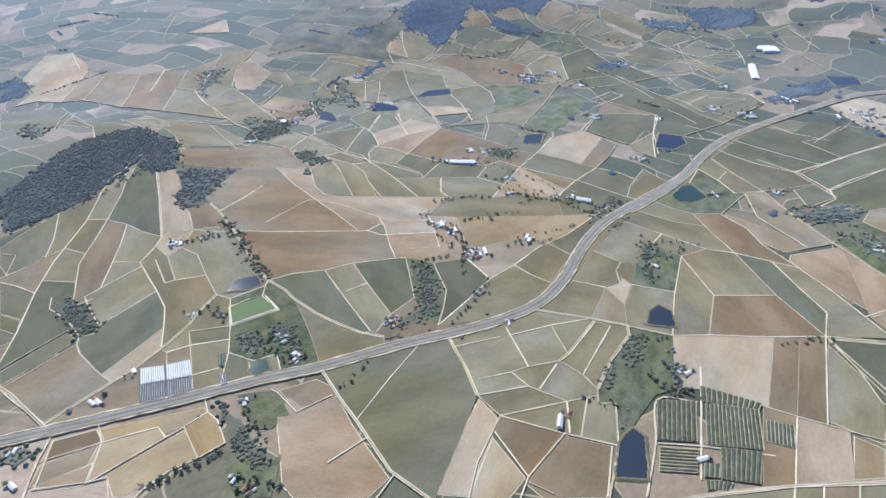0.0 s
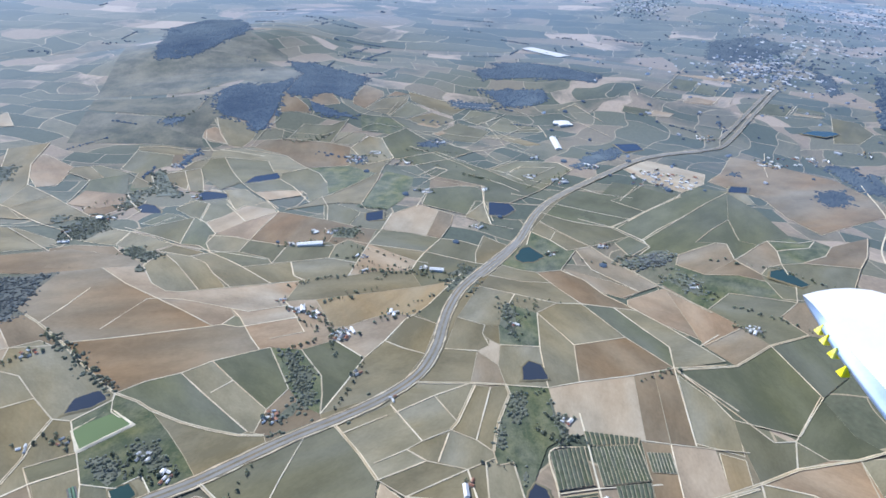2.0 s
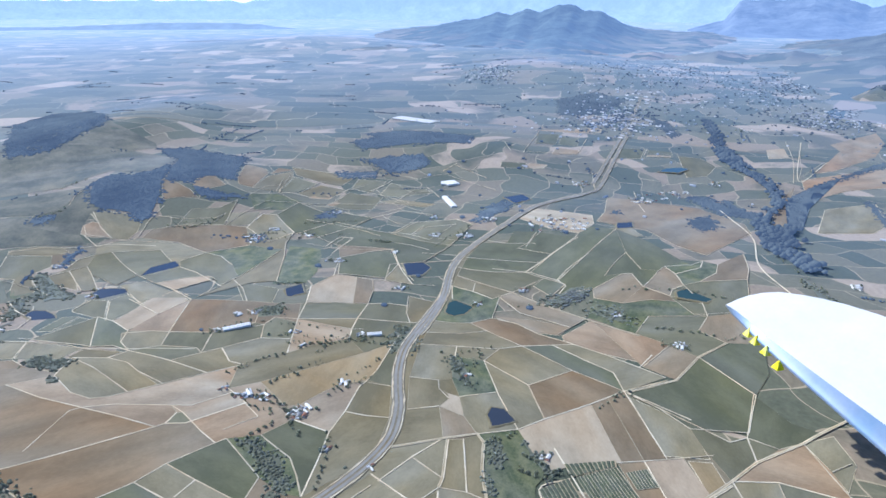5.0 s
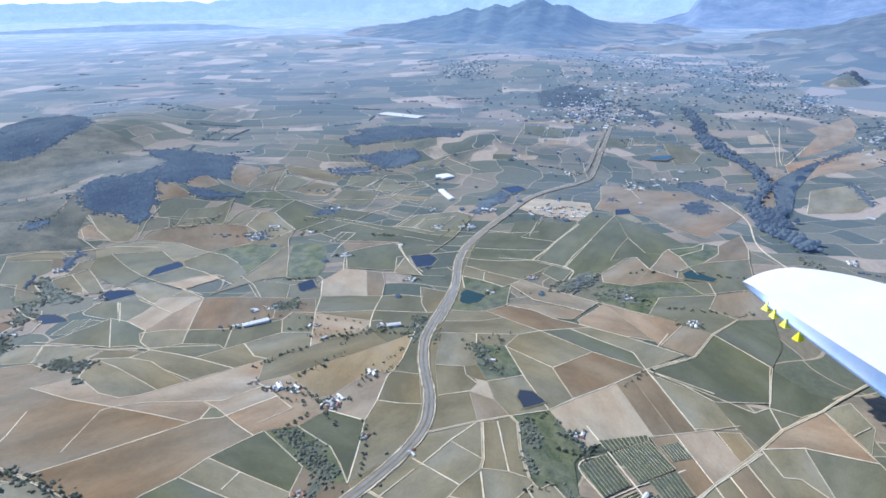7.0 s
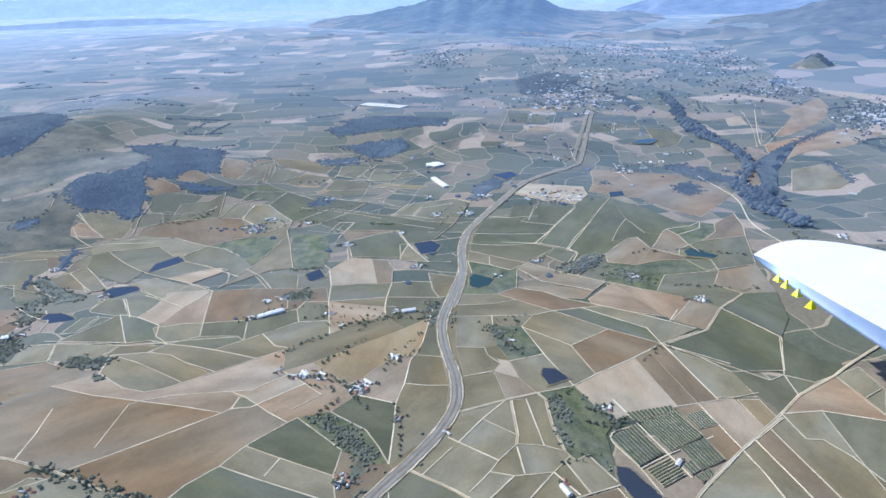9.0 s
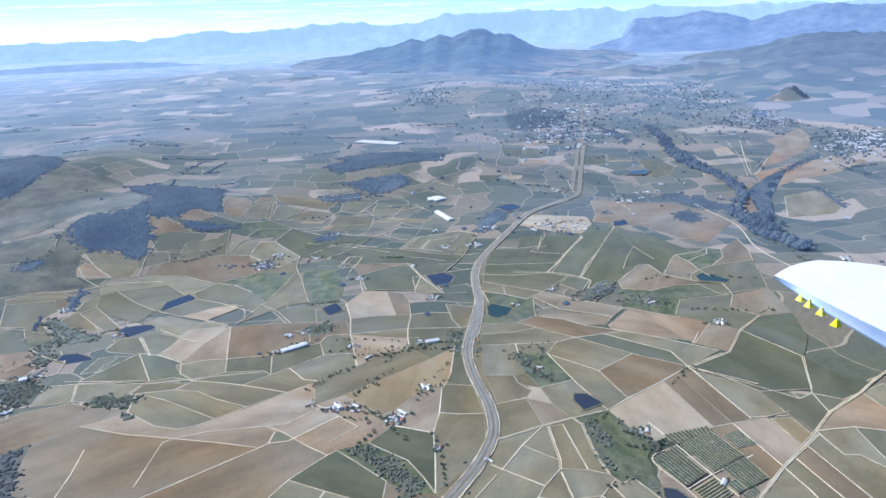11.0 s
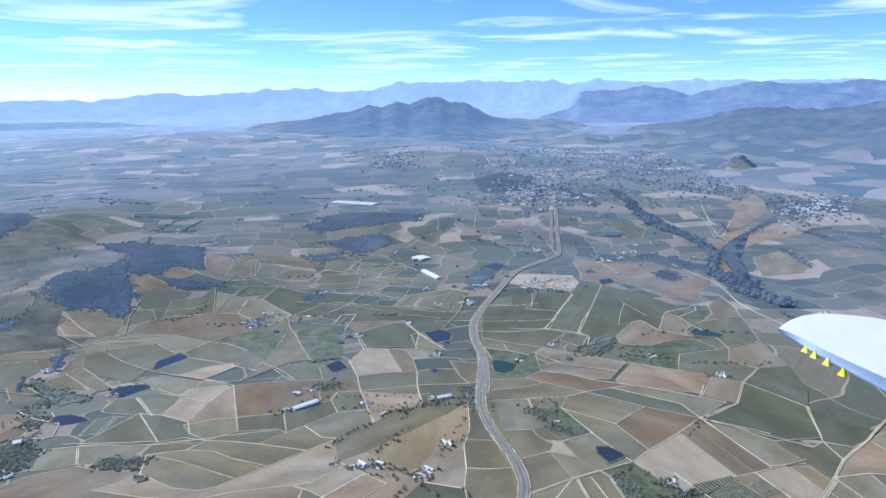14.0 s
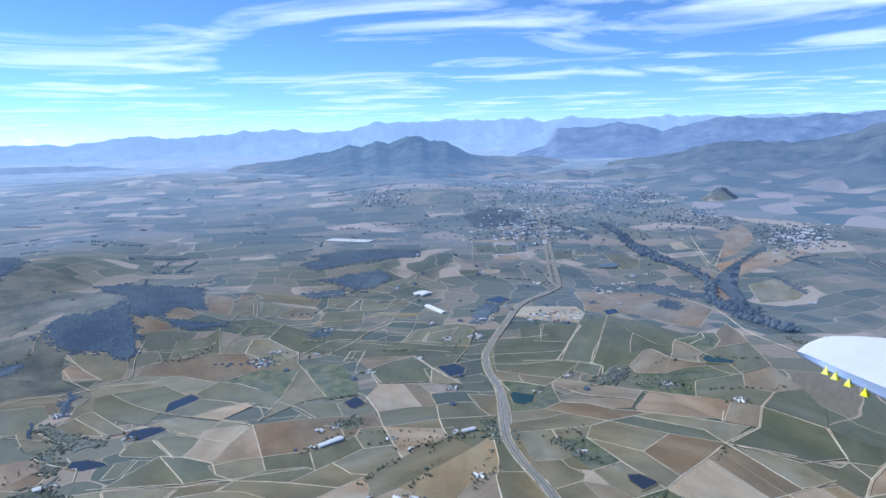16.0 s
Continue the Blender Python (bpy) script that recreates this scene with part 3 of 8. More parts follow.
def smooth_line(pts, step=1.5):
    """A Catmull-Rom line through the points."""
    P = [Vector(p) for p in pts]
    P = [2 * P[0] - P[1]] + P + [2 * P[-1] - P[-2]]
    out = []
    for i in range(1, len(P) - 2):
        n = max(1, int((P[i + 1] - P[i]).length / step))
        for k in range(n):
            t = k / n
            out.append(0.5 * (2 * P[i] + (P[i + 1] - P[i - 1]) * t + (2 * P[i - 1] - 5 * P[i] + 4 * P[i + 1] - P[i + 2]) * t * t + (3 * P[i] - P[i - 1] - 3 * P[i + 1] + P[i + 2]) * t ** 3))
    out.append(P[-2])
    return out


def ribbon(line, left, right, lift, drop=0.0, wobble=0.0):
    """A strip along a line, between two distances to its left, draped on the land."""
    bm = bmesh.new()
    rows = []
    for i, p in enumerate(line):
        d = (line[min(i + 1, len(line) - 1)] - line[max(i - 1, 0)]).normalized()
        nrm = Vector((-d.y, d.x))
        row = []
        for k, s in enumerate((left, right)):
            q = p + nrm * (s * (1 + wobble * noise.noise(Vector((p.x * 0.5, p.y * 0.5, k * 9.0)))))
            row.append(bm.verts.new((q.x, q.y, height(q.x, q.y) + lift)))
        if drop:
            row.insert(0, bm.verts.new((*(row[0].co.xy + nrm * (drop if left > right else -drop)), row[0].co.z - drop)))
            row.append(bm.verts.new((*(row[-1].co.xy - nrm * (drop if left > right else -drop)), row[-1].co.z - drop)))
        rows.append(row)
    for r, s in zip(rows, rows[1:]):
        for k in range(len(r) - 1):
            bm.faces.new((r[k], r[k + 1], s[k + 1], s[k]))
    bmesh.ops.recalc_face_normals(bm, faces=bm.faces[:])
    if sum(f.normal.z for f in bm.faces) < 0:
        bmesh.ops.reverse_faces(bm, faces=bm.faces[:])
    return bm


road_count = 0
road_cells = set()      # metre squares that the highway takes up


def road(kind, width, *pts):
    global road_count
    road_count += 1
    line = smooth_line(pts)
    w = width / 2 * (1 if kind == "highway" else 0.8)
    up = road_count * 0.0005
    if kind == "highway":
        k = width / 1.45
        r = tagged(part("road", ribbon(line, 1.75 * k, -1.75 * k, 0.24 + up, 0.06, 0.15), M_VERGE), "grey dual carriageway with dusty verges across the farmland", "highway", kind="structure")
        for a, b in ((0.98, 0.26), (-0.26, -0.98)):
            part("carriageway", ribbon(line, a * k, b * k, 0.275 + up), M_ASPHALT, r, "grey asphalt lanes")
        for a, b in ((1.55, 1.32), (-1.32, -1.55)):
            part("side_track", ribbon(line, a * k, b * k, 0.27 + up, 0.0, 0.25), M_LANE, r, "pale dirt track along the verge")
        for p in smooth_line(pts, 0.6):
            for i in range(-2, 3):
                for j in range(-2, 3):
                    road_cells.add((round(p.x + i * 0.7 * k), round(p.y + j * 0.7 * k)))
        return r
    return tagged(part("dirt_road", ribbon(line, w, -w, 0.18 + up, 0.03, 0.3), M_TRACK), "pale dirt road between the fields", "dirt road", kind="structure")


lane_count = 0


def lane(kind, *pts):
    """A straight-sided farm lane: one pale track, or two with a weedy strip between them."""
    global lane_count
    lane_count += 1
    rnd = random.Random(2000 + lane_count)
    line = []
    for p, q in zip(pts, pts[1:]):
        p, q = Vector(p), Vector(q)
        m = max(1, int((q - p).length / 1.2))
        line += [p.lerp(q, k / m) for k in range(m)]
    line.append(Vector(pts[-1]))
    up = 0.19 + lane_count * 0.0003
    if kind == 1:
        w = rnd.uniform(0.085, 0.165)
        return tagged(part("dirt_lane", ribbon(line, w, -w, up, 0.03, 0.35), M_LANE), "pale dirt lane between the plots", "dirt road", kind="structure")
    r = tagged(part("dirt_lane", ribbon(line, 0.34, -0.34, up, 0.03, 0.2), M_MARGIN), "double dirt lane with a weedy middle strip", "dirt road", kind="structure")
    part("wheel_track", ribbon(line, 0.34, 0.12, up + 0.02, 0.0, 0.15), M_LANE, r)
    part("wheel_track", ribbon(line, -0.2, -0.34, up + 0.02, 0.0, 0.15), M_LANE, r)
    return r


def pond(kind, *poly):
    thing = tagged(new("pond"), {"blue": "dark blue farm pond with earthen banks", "teal": "teal farm pond with earthen banks", "green": "algae-green square farm pond"}[kind], "pond")
    cx, cy = sum(p[0] for p in poly) / len(poly), sum(p[1] for p in poly) / len(poly)
    z = height(cx, cy)
    thing.matrix_world = pose(cx, cy, z)
    loop = []
    for p, q in zip(poly, poly[1:] + poly[:1]):
        p, q = Vector(p), Vector(q)
        m = max(2, int((q - p).length / 0.7))
        for k in range(m):
            c = p.lerp(q, k / m)
            rough = 0.0 if kind == "green" else 0.32
            loop.append(c + Vector((noise.noise(Vector((c.x, c.y, 3.0))), noise.noise(Vector((c.x, c.y, 8.0))))) * rough)
    # water level and a raised bank round it
    bm = bmesh.new()
    bm.faces.new([bm.verts.new((p.x - cx, p.y - cy, 0.25)) for p in loop])
    bmesh.ops.triangulate(bm, faces=bm.faces[:])
    if sum(f.normal.z for f in bm.faces) < 0:
        bmesh.ops.reverse_faces(bm, faces=bm.faces[:])
    part("water", bm, WATER[kind], thing)
    outer = [offset([tuple(p) for p in loop], d) for d in (-0.05, 0.15, 0.35, 0.8)]
    bm = bmesh.new()
    rings = [[bm.verts.new((x - cx, y - cy, h + 0.1 * noise.noise(Vector((x, y, 0))))) for x, y in o] for o, h in zip(outer, (0.19, 0.31, 0.26, 0.0))]
    for r, s in zip(rings, rings[1:]):
        for i in range(len(r)):
            j = (i + 1) % len(r)
            bm.faces.new((r[i], r[j], s[j], s[i]))
    bmesh.ops.recalc_face_normals(bm, faces=bm.faces[:])
    if sum(f.normal.z for f in bm.faces) < 0:
        bmesh.ops.reverse_faces(bm, faces=bm.faces[:])
    part("bank", bm, CROPS["o"] if kind != "green" else M_TRACK, thing, "dry earthen bank", True)
    return thing


# ---- trees and woods ----
TREE_REACH, HOUSE_REACH = 128.0, 250.0      # beyond these, trees and farmhouses are joined
def inside(x, y, poly):
    c = False
    for (x0, y0), (x1, y1) in zip(poly, poly[1:] + poly[:1]):
        if (y0 > y) != (y1 > y) and x < (x1 - x0) * (y - y0) / (y1 - y0) + x0:
            c = not c
    return c


def clump_points(rnd, n, r, h, cone=False):
    for _ in range(n):
        u = rnd.random()
        a, q = rnd.uniform(0, 6.283), math.sqrt(rnd.random())
        rr = r * q * ((1 - 0.85 * u) if cone else math.sin(0.5 + 2.4 * u))
        yield Vector((rr * math.cos(a), rr * math.sin(a), h * (0.25 + 0.7 * u)))


def add_clump(bm, c, s, rnd):
    m = Matrix.Translation(c) @ Euler((rnd.uniform(0, 3), rnd.uniform(0, 3), rnd.uniform(0, 3))).to_matrix().to_4x4() @ Matrix.Diagonal((s * rnd.uniform(0.7, 1.2), s * rnd.uniform(0.7, 1.2), s * rnd.uniform(0.5, 0.9), 1))
    bmesh.ops.create_icosphere(bm, subdivisions=1, radius=1.0, matrix=m)


def build_tree(seed, h, r, cone):
    rnd = random.Random(seed)
    t = tagged(new("tree"), "dark green leafy tree beside a farm track" if not cone else "slender dark green tree in a windbreak", "tree", "trees")
    bm = bmesh.new()
    bmesh.ops.create_cone(bm, segments=6, radius1=0.06 * h, radius2=0.02 * h, depth=0.6 * h, matrix=Matrix.Translation((0, 0, 0.27 * h)))
    for k in range(3):
        m = Matrix.Rotation(k * 2.1 + rnd.random(), 4, "Z") @ Matrix.Translation((0.12 * h, 0, 0.42 * h)) @ Matrix.Rotation(0.9, 4, "Y")
        bmesh.ops.create_cone(bm, segments=5, radius1=0.025 * h, radius2=0.01 * h, depth=0.32 * h, matrix=m)
    part("trunk", bm, M_BARK, t)
    bm = bmesh.new()
    for c in clump_points(rnd, 15, r, h, cone):
        add_clump(bm, c, r * rnd.uniform(0.25, 0.45), rnd)
    for v in bm.verts:
        v.co += 0.05 * r * Vector((rnd.uniform(-1, 1), rnd.uniform(-1, 1), rnd.uniform(-1, 1)))
    part("crown", bm, M_LEAF, t)
    return t


TREES = [build_tree(1, 0.85, 0.45, False), build_tree(2, 0.72, 0.52, False), build_tree(3, 1.1, 0.32, True), build_tree(4, 0.6, 0.36, False)]
tree_free = list(TREES)
tree_rnd = random.Random(5)


far_trees, far_houses = [], []


def gather(name, label, category, spots, sources):
    """Copies of small things that stand far off, joined into one thing of each material."""
    rows = collections.defaultdict(lambda: ([], []))
    for kind, m in spots:
        for child in sources[kind].children:
            v, f = rows[child.data.materials[0].name]
            n = len(v)
            v += [tuple(m @ p.co) for p in child.data.vertices]
            f += [[n + i for i in p.vertices] for p in child.data.polygons]
    for mat, (v, f) in sorted(rows.items()):
        me = bpy.data.meshes.new(name)
        me.from_pydata(v, [], f)
        me.materials.append(bpy.data.materials[mat])
        tagged(new(name, me), label + mat, category, kind="stuff")


def place_tree(x, y, k=None, s=1.0):
    if (round(x), round(y)) in road_cells:
        return None
    if math.hypot(x + 50, y - 20) > TREE_REACH and not tree_free:
        far_trees.append((tree_rnd.choice((0, 0, 1, 1, 2, 3)), pose(x, y, height(x, y) + 0.05, 0, 0, tree_rnd.uniform(0, 360)) @ Matrix.Scale(s * tree_rnd.uniform(0.8, 1.25), 4)))
        return None
    src = TREES[k if k is not None else tree_rnd.choice((0, 0, 1, 1, 2, 3))]
    m = pose(x, y, height(x, y) + 0.05, 0, 0, tree_rnd.uniform(0, 360))
    if src in tree_free:
        tree_free.remove(src)
        src.matrix_basis = m
        return src
    t = copy_thing(src, m)
    t.scale = (s * tree_rnd.uniform(0.8, 1.25),) * 3
    return t


def tree_row(n, *pts):
    line = smooth_line(pts, 0.5)
    n = max(4, round(n * 1.5))
    for i in range(n):
        p = line[min(len(line) - 1, int((i + tree_rnd.uniform(-0.4, 0.4)) % n / n * len(line)))]
        place_tree(p.x + tree_rnd.gauss(0, 0.5), p.y + tree_rnd.gauss(0, 0.6), s=0.8)


ICO = bmesh.new()
bmesh.ops.create_icosphere(ICO, subdivisions=1, radius=1.0)
ICO_V, ICO_F = [v.co.copy() for v in ICO.verts], [[v.index for v in f.verts] for f in ICO.faces]
ICO.free()
wood_count = 0


def wood(kind, *poly):
    """A closed stand of trees as one thing: many pointed or rounded crowns of uneven height."""
    global wood_count
    wood_count += 1
    rnd = random.Random(100 + wood_count)
    poly = list(poly)
    x0, x1, y0, y1 = min(p[0] for p in poly), max(p[0] for p in poly), min(p[1] for p in poly), max(p[1] for p in poly)
    distant = math.hypot(x0 + 60, y0 - 20) > 200
    n = int(min(15000, (x1 - x0) * (y1 - y0) * (1.5 if distant else 4.6)))
    if math.hypot(x0, y0) > 640:
        n = n // 3
    size = max(0.75 if distant else 0.5, math.sqrt((x1 - x0) * (y1 - y0) / max(n, 1)) * 0.85)
    ragged = min(1.0, min(x1 - x0, y1 - y0) / 14)
    verts, faces = [], []
    for _ in range(n):
        x, y = rnd.uniform(x0 - 3, x1 + 3), rnd.uniform(y0 - 3, y1 + 3)
        jx, jy = (3.0 * noise.noise(Vector((x * 0.15, y * 0.15, q))) + 2.0 * noise.noise(Vector((x * 0.5, y * 0.5, q))) + rnd.gauss(0, 0.8) for q in (1.0, 7.0))
        if not inside(x + jx * ragged, y + jy * ragged, poly):
            continue
        if (round(x), round(y)) in road_cells or kind == "broad" and noise.noise(Vector((x * 0.11, y * 0.11, 5.0))) < -0.36:
            continue
        s = size * rnd.uniform(0.5, 1.15)
        hz = s * (0.62 if kind == "conifer" else 0.75) * (0.55 if distant and size < 1.4 else 1.0)
        z = height(x, y) + 0.35 * hz + (1.0 if size > 1.4 else 0.0)
        base = len(verts)
        for v in ICO_V:
            k = 1 + rnd.uniform(-0.22, 0.22)
            verts.append((x + v.x * s * k * (1 - 0.25 * v.z), y + v.y * s * k * (1 - 0.25 * v.z), z + v.z * hz * k))
        faces += [[base + i for i in f] for f in ICO_F]
    floor = drape(offset([tuple(p) for p in poly], -1.6 if distant else -0.6), 0.16, cell=12.0)
    base = len(verts)
    floor.verts.index_update()
    verts += [tuple(v.co) for v in floor.verts]
    faces += [[base + v.index for v in f.verts] for f in floor.faces]
    floor.free()
    me = bpy.data.meshes.new("wood")
    me.from_pydata(verts, [], faces)
    me.polygons.foreach_set("use_smooth", [True] * len(me.polygons))
    # stands beyond 245 m take the material with the painted haze glow
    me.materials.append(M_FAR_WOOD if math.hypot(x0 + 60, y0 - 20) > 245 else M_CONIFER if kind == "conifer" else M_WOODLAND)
    return tagged(new("wood", me), "dense dark green pine wood on the slope" if kind == "conifer" else "dense belt of dark green trees and bushes", "trees", kind="stuff")


# ---- buildings ----
def box(bm, x0, x1, y0, y1, z0, z1):
    bmesh.ops.create_cube(bm, size=1, matrix=Matrix.Translation(((x0 + x1) / 2, (y0 + y1) / 2, (z0 + z1) / 2)) @ Matrix.Diagonal((x1 - x0, y1 - y0, z1 - z0, 1)))


def gable(bm, x, y, z, rise, over=0.08, thick=0.05):
    """A gable roof of two slabs over half-sizes x and y, ridge along x."""
    x, y2 = x + over, y + over
    for s in (-1, 1):
        top, low = z + rise, z - rise * over / y
        vs = [bm.verts.new(c) for c in ((-x, 0, top), (x, 0, top), (x, s * y2, low), (-x, s * y2, low), (-x, 0, top + thick), (x, 0, top + thick), (x, s * y2, low + thick), (-x, s * y2, low + thick))]
        for f in ((0, 1, 2, 3), (4, 5, 6, 7), (0, 1, 5, 4), (1, 2, 6, 5), (2, 3, 7, 6), (3, 0, 4, 7)):
            bm.faces.new([vs[i] for i in f])
    bmesh.ops.recalc_face_normals(bm, faces=bm.faces[:])


def gable_walls(bm, x, y, z, rise):
    vs = [bm.verts.new(c) for c in ((-x, -y, -0.3), (-x, y, -0.3), (-x, y, z), (-x, 0, z + rise), (-x, -y, z), (x, -y, -0.3), (x, y, -0.3), (x, y, z), (x, 0, z + rise), (x, -y, z))]
    for f in ((0, 1, 2, 3, 4), (5, 6, 7, 8, 9), (0, 5, 9, 4), (1, 6, 7, 2), (2, 7, 8, 3), (3, 8, 9, 4)):
        bm.faces.new([vs[i] for i in f])
    bmesh.ops.recalc_face_normals(bm, faces=bm.faces[:])


M_GLASS = water_material("window glass", (0.02, 0.025, 0.03))


def build_house(x, y, z, rise, roof_mat, label, wall_mat=None):
    h = tagged(new("farmhouse"), label, "house", "farm buildings")
    bm = bmesh.new()
    gable_walls(bm, x, y, z, rise)
    part("wall", bm, wall_mat or M_PLASTER, h)
    bm = bmesh.new()
    gable(bm, x, y, z, rise)
    part("roof", bm, roof_mat, h)
    for i in (-1, 1):
        bm = bmesh.new()
        box(bm, i * x * 0.55 - 0.09, i * x * 0.55 + 0.09, -y - 0.012, -y + 0.01, z * 0.45, z * 0.8)
        part("window", bm, M_GLASS, h)
    bm = bmesh.new()
    box(bm, -0.06, 0.06, -y - 0.012, -y + 0.01, 0.0, z * 0.75)
    part("door", bm, M_BARK, h)
    return h


HOUSES = [build_house(0.75, 0.42, 0.34, 0.24, M_ROOFS[0], "small white farmhouse with a pale sheet roof"),
          build_house(0.9, 0.45, 0.36, 0.26, M_ROOFS[1], "white farmhouse with a grey sheet roof"),
          build_house(0.7, 0.45, 0.34, 0.28, M_ROOFS[2], "farmhouse with a terracotta roof"),
          build_house(1.4, 0.6, 0.45, 0.22, M_ROOFS[0], "long white farm shed with a pale roof")]
house_free = list(HOUSES)
house_rnd = random.Random(9)


def farmstead(n, r, cx, cy):
    turn = house_rnd.uniform(0, 180)
    n = round(n * 1.3)
    spots = []
    for i in range(n):
        for _ in range(30):
            a, q = house_rnd.uniform(0, 6.283), r * math.sqrt(house_rnd.random())
            x, y = cx + q * math.cos(a), cy + q * math.sin(a)
            if all((x - u) ** 2 + (y - v) ** 2 > 1.3 for u, v in spots):
                break
        else:
            continue
        spots.append((x, y))
        src = house_rnd.choice((HOUSES[0], HOUSES[0], HOUSES[1], HOUSES[2], HOUSES[3]))
        m = pose(x, y, height(x, y) + 0.1, 0, 0, turn + house_rnd.choice((0, 90, 90, 12)))
        if math.hypot(x + 50, y - 20) > HOUSE_REACH and not house_free:
            far_houses.append((HOUSES.index(src), m @ Matrix.Diagonal((house_rnd.uniform(0.6, 1.0), house_rnd.uniform(0.6, 0.9), 0.8, 1))))
            if i % 2 == 0:
                place_tree(x + house_rnd.choice((-1.3, 1.3)), y + house_rnd.uniform(-1.2, 1.2))
            continue
        if src in house_free:
            house_free.remove(src)
            src.matrix_basis = m
        else:
            o = copy_thing(src, m)
            o.scale = (house_rnd.uniform(0.45, 0.8), house_rnd.uniform(0.5, 0.75), 0.65)
        if i % 2 == 0:
            place_tree(x + house_rnd.choice((-1.3, 1.3)), y + house_rnd.uniform(-1.2, 1.2))


def shed(*c):
    """A long white farm shed over four corners."""
    P = [Vector(p) for p in c]
    mid = sum(P, Vector((0, 0))) / 4
    a, b = (P[1] + P[2] - P[0] - P[3]) / 2, (P[3] + P[2] - P[0] - P[1]) / 2
    if b.length > a.length:
        a, b = b, a
    h = tagged(new("farm_shed"), "long white sheet-roofed farm shed", "shed", "farm buildings")
    h.matrix_world = pose(mid.x, mid.y, height(mid.x, mid.y) + 0.1, 0, 0, math.degrees(math.atan2(a.y, a.x)))
    bm = bmesh.new()
    gable_walls(bm, a.length / 2, b.length / 2, 0.6, 0.3)
    part("wall", bm, M_PLASTER, h)
    bm = bmesh.new()
    gable(bm, a.length / 2, b.length / 2, 0.6, 0.3)
    part("roof", bm, M_ROOFS[0], h)
    return h


def estate(n, m, *P):
    """Rows of small houses on a new building plot, over four corners."""
    for i in range(n):
        for j in range(m):
            if house_rnd.random() < 0.25:
                continue
            u, v = (i + house_rnd.uniform(0.1, 0.9)) / n, (j + house_rnd.uniform(0.2, 0.8)) / m
            a, b = Vector(P[0]).lerp(Vector(P[1]), u), Vector(P[3]).lerp(Vector(P[2]), u)
            p = a.lerp(b, v)
            k = house_rnd.choice((0, 0, 1, 2))
            far_houses.append((k, pose(p.x, p.y, height(p.x, p.y) + 0.1, 0, 0, 20 + house_rnd.choice((0, 90))) @ Matrix.Diagonal((house_rnd.uniform(0.7, 1.2), house_rnd.uniform(0.7, 1.0), 0.8, 1))))


town_count = 0


def town(n, c, u, v):
    """Roofs of a far town as one thing: gabled blocks scattered along streets."""
    global town_count
    town_count += 1
    rnd = random.Random(300 + town_count)
    verts, faces = [], []
    for _ in range(n * 4):
        a, b = rnd.gauss(0, 0.5), rnd.gauss(0, 0.5)
        x, y = c[0] + a * u[0] + b * v[0], c[1] + a * u[1] + b * v[1]
        z = height(x, y)
        w, d, h, t = rnd.choice((0.5, 0.7, 0.9, 1.7)), rnd.uniform(0.35, 0.7), rnd.uniform(0.25, 0.6), rnd.choice((0.3, 1.87))
        cs, sn = math.cos(t), math.sin(t)
        k = len(verts)
        for px, py, pz in ((-w, -d, -0.5), (w, -d, -0.5), (w, d, -0.5), (-w, d, -0.5), (-w, -d, h), (w, -d, h), (w, d, h), (-w, d, h), (-w, 0, h + 0.4), (w, 0, h + 0.4)):
            verts.append((x + px * cs - py * sn, y + px * sn + py * cs, z + pz))
        faces += [[k + i for i in f] for f in ((0, 1, 5, 4), (2, 3, 7, 6), (1, 2, 6, 9, 5), (3, 0, 4, 8, 7), (4, 5, 9, 8), (6, 7, 8, 9))]
    tv, tf = [], []
    for _ in range(n * 4):
        a, b = rnd.gauss(0, 0.6), rnd.gauss(0, 0.6)
        x, y = c[0] + a * u[0] + b * v[0], c[1] + a * u[1] + b * v[1]
        s, z, k = rnd.uniform(0.6, 1.5), height(x, y), len(tv)
        for q in ICO_V:
            tv.append((x + q.x * s, y + q.y * s, z + 0.4 + q.z * 0.6 * s * (1 + rnd.uniform(-0.2, 0.2))))
        tf += [[k + i for i in f] for f in ICO_F]
    te = bpy.data.meshes.new("town_trees")
    te.from_pydata(tv, [], tf)
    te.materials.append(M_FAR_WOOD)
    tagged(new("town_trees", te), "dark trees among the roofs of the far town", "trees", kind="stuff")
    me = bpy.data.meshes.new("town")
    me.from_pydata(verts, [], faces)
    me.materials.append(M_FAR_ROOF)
    return tagged(new("town", me), "far town of pale roofs below the mountains", "town", kind="stuff")



